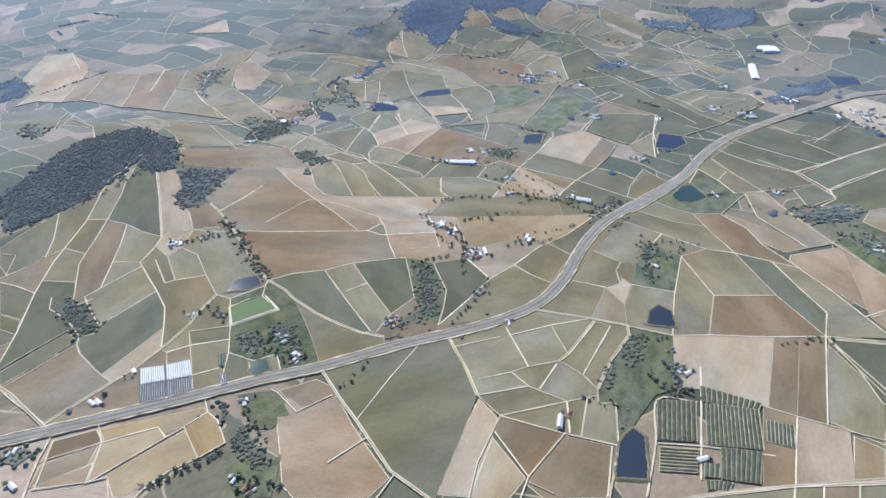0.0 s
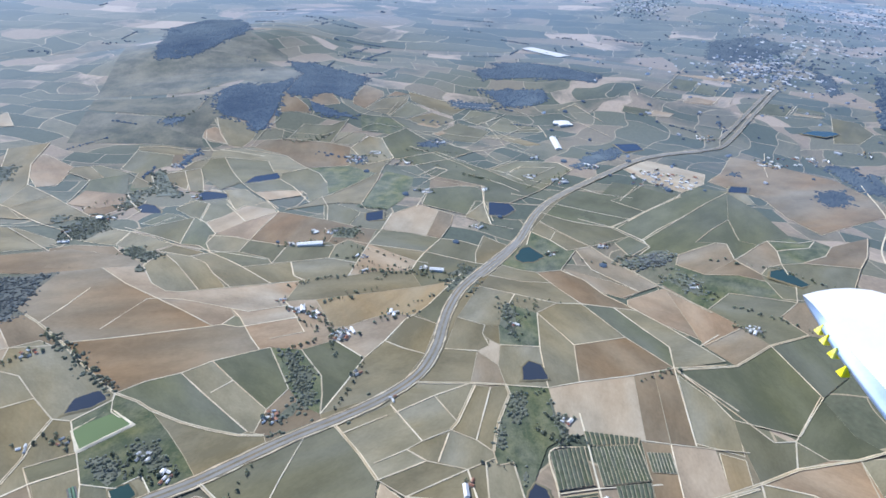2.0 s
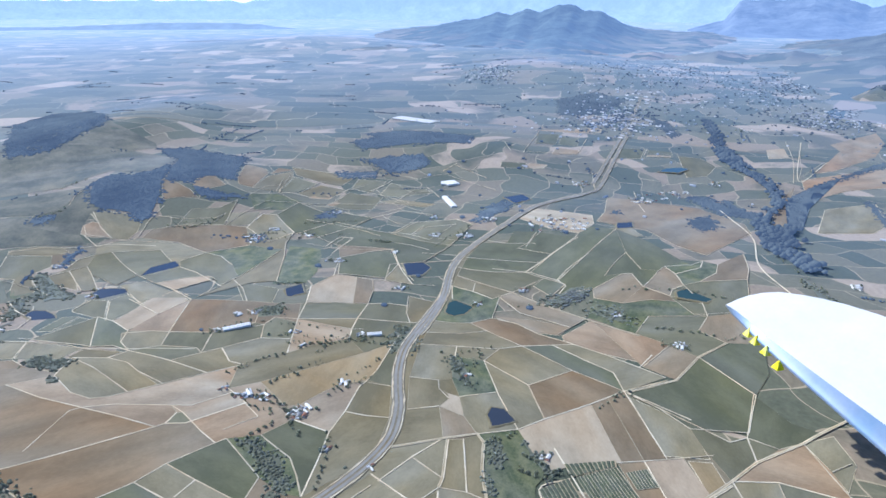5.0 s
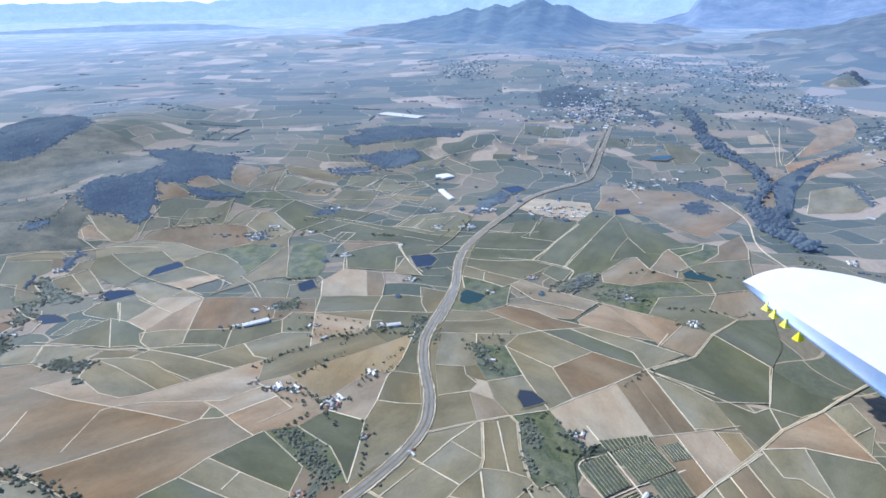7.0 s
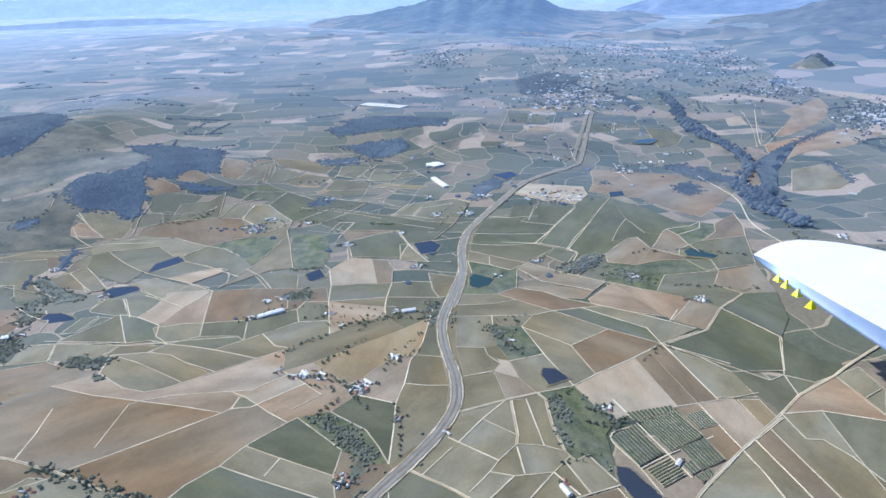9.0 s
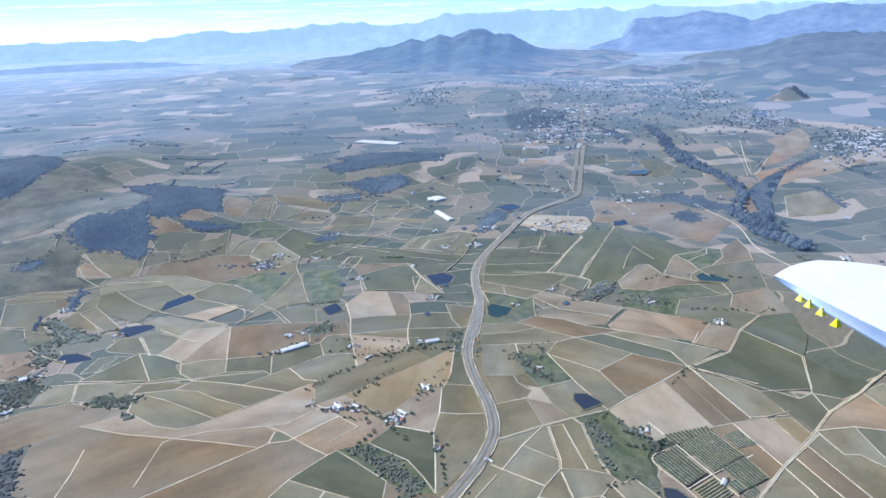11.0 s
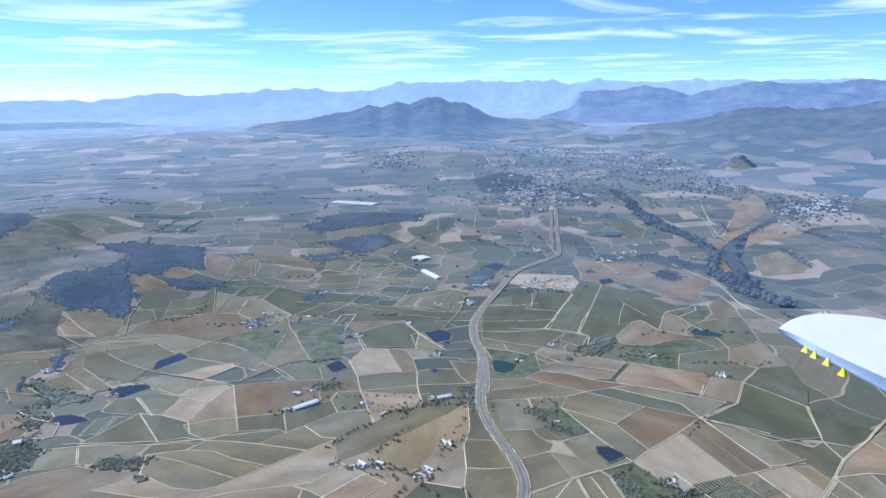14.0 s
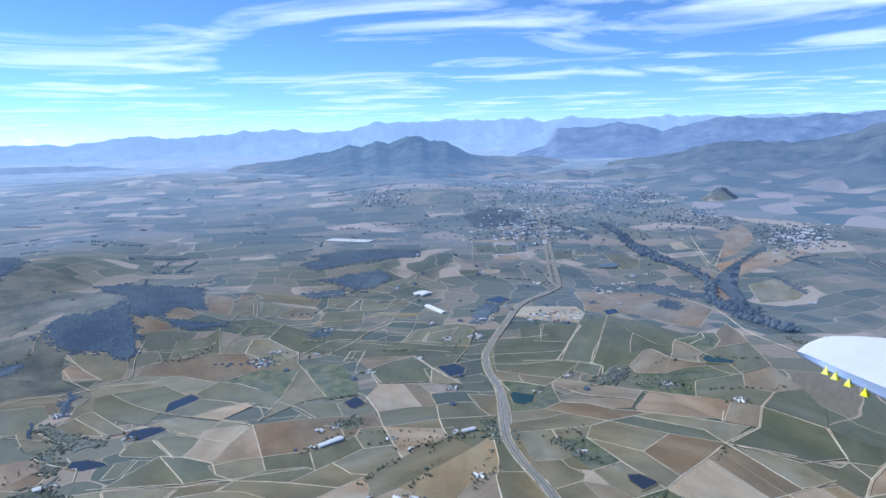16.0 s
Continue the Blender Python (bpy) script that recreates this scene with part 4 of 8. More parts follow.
def hedges(name, label, n, near, far, seed, mat):
    """Lines and knots of small far trees along the lanes of the open country, as one thing."""
    rnd = random.Random(seed)
    verts, faces = [], []
    for _ in range(n):
        r, a = near + (far - near) * rnd.random() ** 1.3, radians(rnd.uniform(-42, 88))
        x, y = -60 + r * math.sin(a), 20 + r * math.cos(a)
        if noise.noise(Vector((x * 0.012, y * 0.012, 2.0))) < -0.12:
            continue
        way = radians(rnd.choice((-24, 66, 38, -52)) + rnd.gauss(0, 5))
        m, gap = rnd.choice((3, 5, 8, 14, 22)), rnd.uniform(0.8, 1.6)
        spread = rnd.choice((0.2, 0.3, 1.4))
        for i in range(m):
            px, py = x + i * gap * math.cos(way) + rnd.gauss(0, spread), y + i * gap * math.sin(way) + rnd.gauss(0, spread)
            s = rnd.uniform(0.3, 0.75) * (0.8 + r / 1500)
            z, k = height(px, py) + 0.4 * s, len(verts)
            for q in ICO_V:
                verts.append((px + q.x * s * (1 + rnd.uniform(-0.2, 0.2)), py + q.y * s * (1 + rnd.uniform(-0.2, 0.2)), z + q.z * 0.8 * s))
            faces += [[k + j for j in f] for f in ICO_F]
    me = bpy.data.meshes.new(name)
    me.from_pydata(verts, [], faces)
    me.polygons.foreach_set("use_smooth", [True] * len(me.polygons))
    me.materials.append(mat)
    return tagged(new(name, me), label, "trees", kind="stuff")


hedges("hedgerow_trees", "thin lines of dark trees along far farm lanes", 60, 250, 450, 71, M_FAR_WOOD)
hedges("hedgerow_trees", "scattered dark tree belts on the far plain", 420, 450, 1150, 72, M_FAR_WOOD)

# ---- fields: crop and the corners of each plot ----
field("s", (-76.0, 568.3), (3.0, 494.3), (23.7, 453.6), (22.8, 445.2), (8.7, 444.0), (-16.4, 460.1), (-79.4, 474.0))
field("s", (-84.4, 369.4), (-46.2, 350.0), (-49.6, 342.6), (-41.2, 333.2), (-29.3, 322.4), (-27.5, 312.7), (-37.0, 315.2), (-45.9, 319.6), (-86.2, 323.5))
field("o", (451.7, 352.6), (498.0, 332.8), (416.1, 268.8), (385.7, 269.5), (419.0, 309.4))
field("b", (280.8, 199.0), (312.5, 210.1), (281.5, 193.2), (250.1, 171.3), (241.9, 176.2))
field("o", (371.6, 348.8), (404.7, 348.5), (410.3, 325.4), (362.3, 296.6), (344.7, 305.9))
field("s", (-79.4, 474.0), (-16.4, 460.1), (8.7, 444.0), (29.8, 416.8), (21.0, 393.7), (5.1, 387.0), (-7.6, 400.0), (-16.3, 396.0), (-31.0, 384.4), (-83.4, 394.6))
field("s", (-83.6, 389.2), (-32.1, 379.1), (-21.8, 377.0), (-26.7, 370.7), (-31.8, 357.6), (-37.2, 353.0), (-43.9, 351.5), (-84.3, 371.9))
field("s", (-21.8, 377.0), (-20.2, 373.1), (-24.0, 352.1), (-19.4, 343.4), (-23.2, 341.8), (-27.8, 330.0), (-29.3, 322.4), (-41.2, 333.2), (-49.6, 342.6), (-46.2, 350.0), (-37.6, 351.2), (-31.9, 355.4), (-27.0, 369.2))
field("p", (-27.4, 331.5), (-23.1, 333.9), (-20.5, 331.0), (-18.3, 315.5), (-25.4, 319.4), (-28.9, 323.9))
field("o", (-23.0, 342.3), (-16.5, 341.2), (-8.9, 335.1), (-4.3, 324.0), (-7.1, 317.1), (-11.7, 311.4), (-18.0, 314.8), (-20.5, 331.0))
field("b", (13.4, 367.9), (19.4, 359.1), (23.2, 349.7), (24.6, 340.7), (14.9, 343.1), (9.1, 342.7), (9.7, 348.9))
field("b", (30.8, 365.3), (39.1, 366.6), (41.4, 353.0), (32.1, 349.4), (26.6, 351.3), (25.7, 356.4))
field("b", (61.7, 387.4), (69.7, 376.0), (68.6, 368.1), (53.4, 348.0), (48.4, 353.7), (50.3, 362.6))
field("o", (-55.5, 317.6), (-46.1, 318.6), (-37.2, 314.2), (-34.7, 308.5), (-39.9, 306.5), (-56.2, 313.2))
field("g", (-56.4, 312.1), (-40.9, 306.5), (-41.7, 295.7), (-49.3, 289.7), (-54.0, 286.9), (-60.8, 291.5))
field("b", (-40.7, 307.0), (-32.9, 307.4), (-33.8, 301.0), (-40.7, 296.3), (-41.7, 298.2))
field("o", (-43.0, 285.3), (-33.7, 293.4), (-34.4, 265.8), (-35.4, 266.8), (-41.4, 276.2))
field("o", (-54.2, 285.8), (-51.3, 292.4), (-48.9, 289.5), (-47.8, 270.9), (-52.7, 263.8), (-54.9, 268.8), (-55.1, 276.6))
field("G", (-55.5, 275.7), (-49.0, 273.8), (-48.3, 268.7), (-53.3, 264.4), (-55.1, 267.8))
field("b", (-66.3, 254.8), (-58.5, 251.7), (-56.1, 244.7), (-59.9, 239.2), (-67.2, 234.4), (-68.5, 235.4))
field("t", (-28.6, 264.5), (-22.9, 263.9), (-21.2, 261.1), (-23.4, 258.7), (-27.7, 260.4))
field("d", (-47.3, 228.0), (-40.1, 237.4), (-35.6, 235.0), (-43.7, 225.8))
field("d", (-43.1, 224.7), (-35.1, 233.7), (-32.8, 229.7), (-41.1, 221.4))
field("o", (-64.2, 213.4), (-56.2, 224.6), (-49.9, 220.3), (-53.2, 208.5), (-58.0, 210.5))
field("o", (-52.7, 208.1), (-49.5, 219.3), (-43.0, 213.4), (-36.0, 205.3), (-40.2, 202.8), (-41.4, 201.0), (-45.5, 204.5), (-50.7, 206.3))
field("b", (-70.4, 206.7), (-64.3, 209.5), (-53.2, 207.3), (-50.8, 202.0), (-41.7, 190.2), (-43.8, 187.2), (-47.3, 186.2), (-49.1, 186.8), (-54.4, 191.2), (-60.4, 191.8), (-64.8, 193.0), (-71.4, 193.4))
field("o", (-35.6, 204.5), (-26.4, 196.5), (-35.4, 193.6), (-39.8, 201.5))
field("t", (-27.1, 222.0), (-21.9, 226.9), (-13.3, 237.5), (-4.6, 241.8), (-2.7, 227.2), (-17.2, 215.0), (-24.6, 211.2))
field("g", (-25.5, 246.3), (-19.6, 248.7), (-16.0, 233.6), (-21.6, 227.3), (-26.8, 223.6), (-27.8, 226.8), (-26.6, 238.3))
field("g", (-36.9, 243.5), (-31.6, 251.5), (-29.7, 250.0), (-26.0, 246.3), (-27.1, 238.2), (-28.6, 226.4), (-31.6, 231.5), (-36.6, 241.1))
field("o", (-12.3, 261.9), (-2.0, 229.6), (-4.2, 242.2), (-13.0, 238.8), (-16.3, 234.9), (-19.2, 249.9), (-18.6, 254.5), (-20.5, 262.0))
field("g", (15.7, 235.4), (24.1, 225.0), (26.6, 220.4), (19.9, 207.2), (12.8, 214.2))
field("o", (53.9, 347.8), (67.5, 364.1), (83.1, 368.9), (79.2, 358.7), (65.2, 340.7))
field("b", (69.3, 366.8), (77.3, 376.4), (83.6, 371.0))
field("g", (65.0, 339.0), (80.7, 359.1), (89.1, 345.8), (73.7, 337.4))
field("o", (74.3, 336.1), (89.8, 343.3), (99.5, 331.5), (88.0, 324.1), (77.9, 328.4))
field("t", (77.2, 327.8), (83.4, 333.4), (90.4, 325.8), (86.1, 322.1))
field("t", (81.6, 314.5), (88.5, 318.1), (91.5, 313.1), (85.5, 307.8))
field("o", (84.9, 375.0), (101.2, 359.9), (111.6, 347.1), (98.7, 337.7), (91.5, 347.5), (82.8, 361.4))
field("g", (102.7, 331.4), (112.2, 343.3), (124.6, 332.2), (109.2, 321.9))
field("g", (83.0, 313.4), (99.5, 326.9), (111.0, 310.4), (98.0, 295.6), (86.6, 304.2))
field("g", (111.4, 314.3), (124.8, 328.1), (135.1, 306.9), (134.8, 298.9), (119.0, 305.0))
field("o", (106.7, 305.3), (115.7, 302.9), (125.9, 280.5), (119.0, 280.7))
field("G", (49.9, 340.0), (63.4, 337.0), (72.3, 324.7), (60.2, 316.1), (46.7, 321.4))
field("o", (35.1, 320.6), (48.8, 317.5), (40.2, 305.7), (30.0, 309.2))
field("G", (47.5, 270.6), (57.0, 259.0), (53.7, 249.3), (45.2, 232.0), (37.1, 222.2), (26.1, 226.4), (32.9, 240.9))
field("g", (-118.7, 146.5), (-115.2, 154.5), (-110.2, 161.8), (-106.5, 151.2), (-104.0, 144.1), (-109.0, 136.6), (-110.8, 135.1), (-114.8, 139.1))
field("o", (-103.9, 170.7), (-101.6, 179.7), (-99.3, 180.7), (-97.7, 185.7), (-96.5, 184.8), (-95.9, 171.7), (-95.2, 159.4), (-100.8, 159.5))
field("g", (-110.6, 131.5), (-100.3, 128.3), (-98.8, 123.4), (-98.5, 118.4), (-104.5, 120.4))
field("g", (-104.2, 119.8), (-98.5, 117.8), (-97.1, 113.2), (-101.6, 115.0))
field("g", (-94.1, 101.3), (-90.0, 107.3), (-86.2, 114.6), (-83.4, 111.8), (-83.6, 109.6), (-89.3, 101.3), (-92.1, 97.7))
field("b", (-73.4, 78.5), (-74.1, 83.3), (-67.3, 86.1), (-65.1, 83.4))
field("b", (-73.2, 72.8), (-73.7, 77.8), (-65.4, 82.7), (-65.4, 78.0), (-72.9, 73.9))
field("p", (-72.6, 73.5), (-65.6, 77.4), (-64.6, 78.3), (-64.1, 73.9), (-66.6, 73.1))
field("y", (-66.4, 86.1), (-60.5, 88.1), (-48.5, 91.9), (-46.9, 90.0), (-50.9, 87.2), (-54.0, 85.1), (-55.7, 86.8), (-64.7, 83.7))
field("y", (-63.1, 74.1), (-50.5, 86.0), (-45.3, 79.5), (-51.9, 74.9), (-57.0, 71.4), (-57.9, 71.4), (-60.6, 75.4))
field("G", (-41.0, 81.1), (-36.9, 81.1), (-32.9, 77.3), (-30.6, 81.2), (-30.6, 71.4), (-36.4, 71.1), (-39.4, 74.9))
field("p", (-33.7, 90.5), (-31.2, 96.6), (-22.2, 94.8), (-19.0, 88.4), (-15.3, 82.5), (-10.6, 75.5), (-14.0, 71.3), (-26.7, 71.3), (-29.1, 73.7), (-31.1, 81.2))
field("b", (-34.3, 96.6), (-27.3, 99.8), (-22.6, 96.9), (-22.3, 95.4), (-29.3, 91.1))
field("G", (-42.7, 95.3), (-35.2, 96.9), (-30.4, 91.1), (-33.9, 86.5), (-37.1, 86.5), (-40.4, 90.8))
field("t", (6.6, 94.6), (7.7, 92.5), (9.7, 89.6), (8.6, 85.4), (3.5, 71.7), (-2.5, 72.2), (0.8, 81.4))
field("y", (8.6, 84.4), (13.7, 75.7), (13.0, 74.6), (10.5, 71.4), (3.8, 71.4))
field("b", (15.0, 76.2), (22.4, 85.2), (30.8, 82.6), (28.7, 75.3), (27.5, 71.6), (16.6, 71.5), (13.9, 74.4))
field("o", (83.0, 108.1), (86.9, 92.7), (81.0, 81.8), (73.5, 87.9))
field("y", (76.5, 83.8), (80.4, 80.7), (77.0, 74.2), (71.7, 74.1))
field("b", (-114.8, 294.7), (-104.9, 314.9), (-101.9, 290.2), (-103.2, 274.2), (-106.8, 270.3), (-111.5, 269.7))
field("p", (-96.8, 294.0), (-92.7, 310.5), (-78.7, 293.7), (-81.2, 271.8), (-87.7, 270.2))
field("g", (-171.9, 241.5), (-148.5, 243.7), (-138.3, 231.6), (-137.4, 220.1), (-149.0, 218.2), (-162.0, 224.4))
field("g", (-136.5, 220.9), (-137.1, 230.6), (-129.1, 222.3), (-117.6, 219.4), (-109.2, 215.5), (-117.9, 206.5), (-123.0, 215.7))
field("o", (-115.2, 221.7), (-108.5, 227.0), (-98.7, 222.3), (-97.2, 217.9), (-105.4, 216.4))
field("o", (-106.1, 224.0), (-83.2, 223.1), (-68.8, 212.2), (-72.7, 206.5), (-88.3, 202.6), (-92.7, 210.4))
field("b", (-87.4, 200.2), (-65.1, 206.2), (-48.6, 199.5), (-42.3, 191.2), (-51.7, 187.4), (-68.2, 189.8), (-84.4, 190.8))
field("b", (204.8, 242.8), (217.4, 232.5), (234.8, 210.4), (232.1, 183.3), (219.5, 170.7), (174.1, 158.2), (173.5, 173.2), (178.7, 192.1), (172.7, 203.1), (169.0, 212.5), (183.0, 221.9))
field("t", (143.2, 234.5), (159.0, 241.7), (173.7, 220.7), (164.8, 210.0), (151.1, 204.6), (145.4, 216.4))
field("p", (420.0, 254.5), (482.5, 257.4), (456.8, 237.8), (412.3, 220.8), (361.2, 216.6), (346.3, 218.9), (408.7, 241.2))
field("t", (368.3, 266.7), (382.4, 263.5), (364.1, 247.3), (351.1, 252.5))
field("p", (327.1, 215.4), (403.2, 201.5), (406.5, 180.9), (357.8, 181.5), (329.8, 190.7), (297.1, 192.3))
field("o", (289.7, 179.2), (319.6, 171.1), (291.2, 150.2), (272.0, 147.1), (249.9, 159.0))
field("d", (254.0, 361.0), (267.6, 355.3), (247.8, 335.2), (235.6, 340.7))
field("d", (265.8, 350.1), (273.6, 342.5), (258.8, 326.8), (249.6, 334.4))
field("p", (242.3, 328.4), (254.1, 318.1), (246.4, 313.0), (231.0, 318.1))
field("d", (193.6, 319.0), (205.5, 310.5), (196.9, 303.4), (187.7, 312.0))
field("p", (206.7, 309.7), (214.9, 303.2), (208.7, 299.1), (199.0, 303.2))
field("d", (283.7, 313.5), (298.2, 305.9), (279.0, 291.2), (265.4, 298.1))
field("d", (299.2, 303.4), (308.5, 292.9), (304.6, 288.5), (292.1, 297.4))
field("g", (305.2, 284.4), (313.6, 274.3), (307.7, 258.0), (288.2, 248.3), (275.7, 252.1))
field("t", (289.8, 295.6), (301.6, 287.1), (298.2, 284.5), (286.4, 292.8))
field("t", (259.4, 371.6), (287.9, 367.6), (314.1, 364.3), (304.7, 350.9), (278.9, 358.4))
field("o", (165.0, 202.4), (175.9, 199.2), (170.8, 186.6), (160.3, 190.9))
field("b", (80.7, 166.5), (89.9, 155.5), (96.0, 145.5), (89.4, 143.5), (84.2, 149.8))
field("p", (89.8, 142.5), (102.9, 144.7), (110.2, 131.7), (110.6, 119.7), (98.2, 116.9), (91.2, 130.0), (88.5, 140.1))
field("o", (103.3, 73.8), (111.2, 71.5), (106.2, 63.4), (96.7, 59.6), (100.0, 65.5))
plot("o", (-102.0, 171.5), (-100.6, 158.9), (-101.1, 146.0), (-103.0, 143.6), (-104.3, 141.7), (-105.9, 149.9), (-110.1, 162.3), (-106.6, 167.2))
plot("o", (-100.6, 158.9), (-95.0, 158.9), (-94.6, 148.5), (-94.5, 143.5), (-101.1, 146.0))
plot("o", (-101.1, 146.0), (-94.5, 143.5), (-94.2, 138.8), (-92.1, 131.9), (-100.4, 132.4), (-101.3, 140.0))
plot("b", (-101.1, 146.0), (-101.3, 140.0), (-100.4, 132.4), (-100.0, 127.6), (-105.7, 130.3), (-112.9, 132.6), (-110.7, 134.4), (-107.5, 137.8), (-104.3, 141.7), (-103.0, 143.6))
plot("d", (-100.4, 132.4), (-92.1, 131.9), (-90.3, 127.6), (-88.6, 122.4), (-86.0, 124.5), (-82.3, 119.4), (-79.3, 117.1), (-79.4, 115.9), (-79.6, 113.1), (-82.3, 112.2), (-85.0, 115.3), (-90.4, 108.1), (-95.3, 101.0), (-95.7, 104.3), (-97.0, 113.6), (-100.0, 127.6))
plot("d", (-97.2, 186.7), (-89.9, 184.7), (-84.3, 170.7), (-77.1, 151.2), (-82.7, 153.2), (-88.7, 156.8), (-95.0, 158.9), (-95.9, 171.6), (-97.0, 177.7))
plot("b", (-95.0, 158.9), (-88.7, 156.8), (-87.1, 148.5), (-86.0, 140.0), (-84.8, 129.5), (-87.2, 126.1), (-86.0, 124.5), (-88.6, 122.4), (-90.3, 127.6), (-92.1, 131.9), (-94.2, 138.8), (-94.5, 143.5), (-94.6, 148.5))
plot("p", (-89.9, 184.7), (-84.7, 187.0), (-79.4, 175.7), (-80.7, 170.9), (-77.2, 167.4), (-73.3, 162.9), (-69.7, 154.6), (-75.8, 153.4), (-77.1, 151.2), (-84.3, 170.7))
plot("s", (-84.7, 187.0), (-64.9, 190.6), (-68.1, 182.6), (-72.0, 172.1), (-69.0, 168.5), (-74.0, 167.6), (-77.2, 167.4), (-80.7, 170.9), (-79.4, 175.7))
plot("o", (-88.7, 156.8), (-82.7, 153.2), (-77.1, 151.2), (-77.4, 146.9), (-78.1, 143.2), (-79.0, 140.0), (-86.0, 140.0), (-87.1, 148.5))
plot("t", (-77.1, 151.2), (-75.8, 153.4), (-69.7, 154.6), (-70.2, 146.3), (-72.7, 142.5), (-77.4, 146.9))
plot("b", (-77.2, 167.4), (-74.0, 167.6), (-69.0, 168.5), (-65.2, 164.1), (-58.3, 154.4), (-60.5, 153.8), (-63.5, 156.4), (-69.7, 154.6), (-73.3, 162.9))
plot("o", (-69.7, 154.6), (-63.5, 156.4), (-60.5, 153.8))
plot("o", (-69.7, 154.6), (-60.5, 153.8), (-58.3, 154.4), (-52.0, 144.1), (-47.5, 136.9), (-44.5, 133.1), (-44.7, 130.9), (-52.1, 125.9), (-55.8, 127.3), (-60.5, 134.9), (-65.2, 143.4), (-70.2, 146.3))
plot("o", (-77.4, 146.9), (-72.7, 142.5), (-67.6, 132.8), (-60.5, 134.9), (-55.8, 127.3), (-58.4, 120.7), (-59.1, 116.7), (-61.6, 110.7), (-62.8, 108.7), (-64.6, 115.7), (-66.7, 122.6), (-70.7, 128.6), (-74.9, 134.3), (-78.0, 138.1), (-79.0, 140.0), (-78.1, 143.2))
plot("o", (-79.0, 140.0), (-78.0, 138.1), (-84.8, 129.5), (-86.0, 140.0))
plot("o", (-78.0, 138.1), (-74.9, 134.3), (-70.7, 128.6), (-79.3, 117.1), (-82.3, 119.4), (-86.0, 124.5), (-87.2, 126.1), (-84.8, 129.5))
plot("d", (-70.7, 128.6), (-66.7, 122.6), (-64.6, 115.7), (-72.6, 100.6), (-79.7, 106.8), (-81.8, 109.8), (-82.3, 112.2), (-79.6, 113.1), (-79.4, 115.9), (-79.3, 117.1))
plot("p", (-64.6, 115.7), (-62.8, 108.7), (-66.2, 102.8), (-69.4, 98.5), (-72.6, 100.6))
plot("o", (-62.8, 108.7), (-61.6, 110.7), (-59.1, 116.7), (-58.4, 120.7), (-55.8, 127.3), (-52.1, 125.9), (-49.6, 116.3), (-58.4, 114.3), (-56.4, 109.9), (-61.2, 107.5))
plot("b", (-62.8, 108.7), (-61.2, 107.5), (-56.4, 109.9), (-53.3, 100.8), (-52.1, 96.8), (-51.7, 95.7), (-61.4, 91.8), (-76.4, 86.0), (-78.1, 87.2), (-69.4, 98.5), (-66.2, 102.8))
plot("b", (-58.3, 154.4), (-65.2, 164.1), (-69.0, 168.5), (-72.0, 172.1), (-68.1, 182.6), (-64.9, 190.6), (-54.3, 191.7), (-46.8, 180.6), (-38.3, 171.0), (-30.5, 162.3), (-24.1, 154.6), (-45.1, 154.3))
plot("b", (-58.3, 154.4), (-45.1, 154.3), (-24.1, 154.6), (-21.8, 154.8), (-17.7, 152.7), (-16.2, 152.8), (-15.1, 148.0), (-13.2, 142.2), (-24.1, 140.1), (-31.0, 137.2), (-38.6, 135.8), (-44.5, 133.1), (-47.5, 136.9), (-52.0, 144.1))
plot("o", (-70.2, 146.3), (-65.2, 143.4), (-60.5, 134.9), (-67.6, 132.8), (-72.7, 142.5))
plot("d", (-44.5, 133.1), (-38.6, 135.8), (-31.0, 137.2), (-26.3, 129.2), (-17.4, 114.7), (-19.3, 114.1), (-24.8, 117.0), (-30.6, 120.7), (-36.8, 126.0), (-39.5, 129.2))
plot("G", (-44.5, 133.1), (-39.5, 129.2), (-36.8, 126.0), (-32.8, 117.9), (-29.6, 110.4), (-27.0, 103.1), (-35.0, 101.7), (-37.1, 107.2), (-38.8, 106.5), (-41.5, 105.1), (-42.9, 105.6), (-47.7, 107.6), (-48.6, 111.8), (-49.6, 116.3), (-40.4, 122.2), (-44.6, 127.0), (-44.7, 130.9))
plot("o", (-36.8, 126.0), (-30.6, 120.7), (-24.8, 117.0), (-19.3, 114.1), (-17.4, 114.7), (-16.1, 114.1), (-14.1, 112.8), (-13.8, 109.0), (-27.0, 103.1), (-29.6, 110.4), (-32.8, 117.9))
plot("o", (-17.4, 114.7), (-26.3, 129.2), (-31.0, 137.2), (-24.1, 140.1), (-19.7, 132.0), (-13.1, 120.5), (-16.1, 114.1))
plot("b", (-16.1, 114.1), (-13.1, 120.5), (-7.8, 126.4), (-5.4, 119.9), (-2.0, 116.6), (-2.0, 114.1), (-13.8, 109.0), (-14.1, 112.8))
plot("p", (-24.1, 154.6), (-30.5, 162.3), (-38.3, 171.0), (-31.3, 168.7), (-19.2, 161.6), (-18.6, 157.9), (-21.8, 154.8))
plot("g", (-21.8, 154.8), (-18.6, 157.9), (-17.3, 157.3), (-16.2, 152.8), (-17.7, 152.7))
plot("p", (-54.3, 191.7), (-43.4, 191.2), (-40.2, 179.6), (-36.3, 174.3), (-31.9, 172.9), (-27.7, 172.9), (-20.5, 172.5), (-19.2, 172.4), (-8.2, 172.4), (0.2, 172.2), (-5.2, 162.5), (-4.7, 160.2), (-15.0, 159.3), (-19.2, 161.6), (-31.3, 168.7), (-38.3, 171.0), (-46.8, 180.6))
plot("d", (-24.1, 140.1), (-13.2, 142.2), (-10.6, 142.5), (-9.4, 135.9), (-7.8, 126.4), (-13.1, 120.5), (-19.7, 132.0))
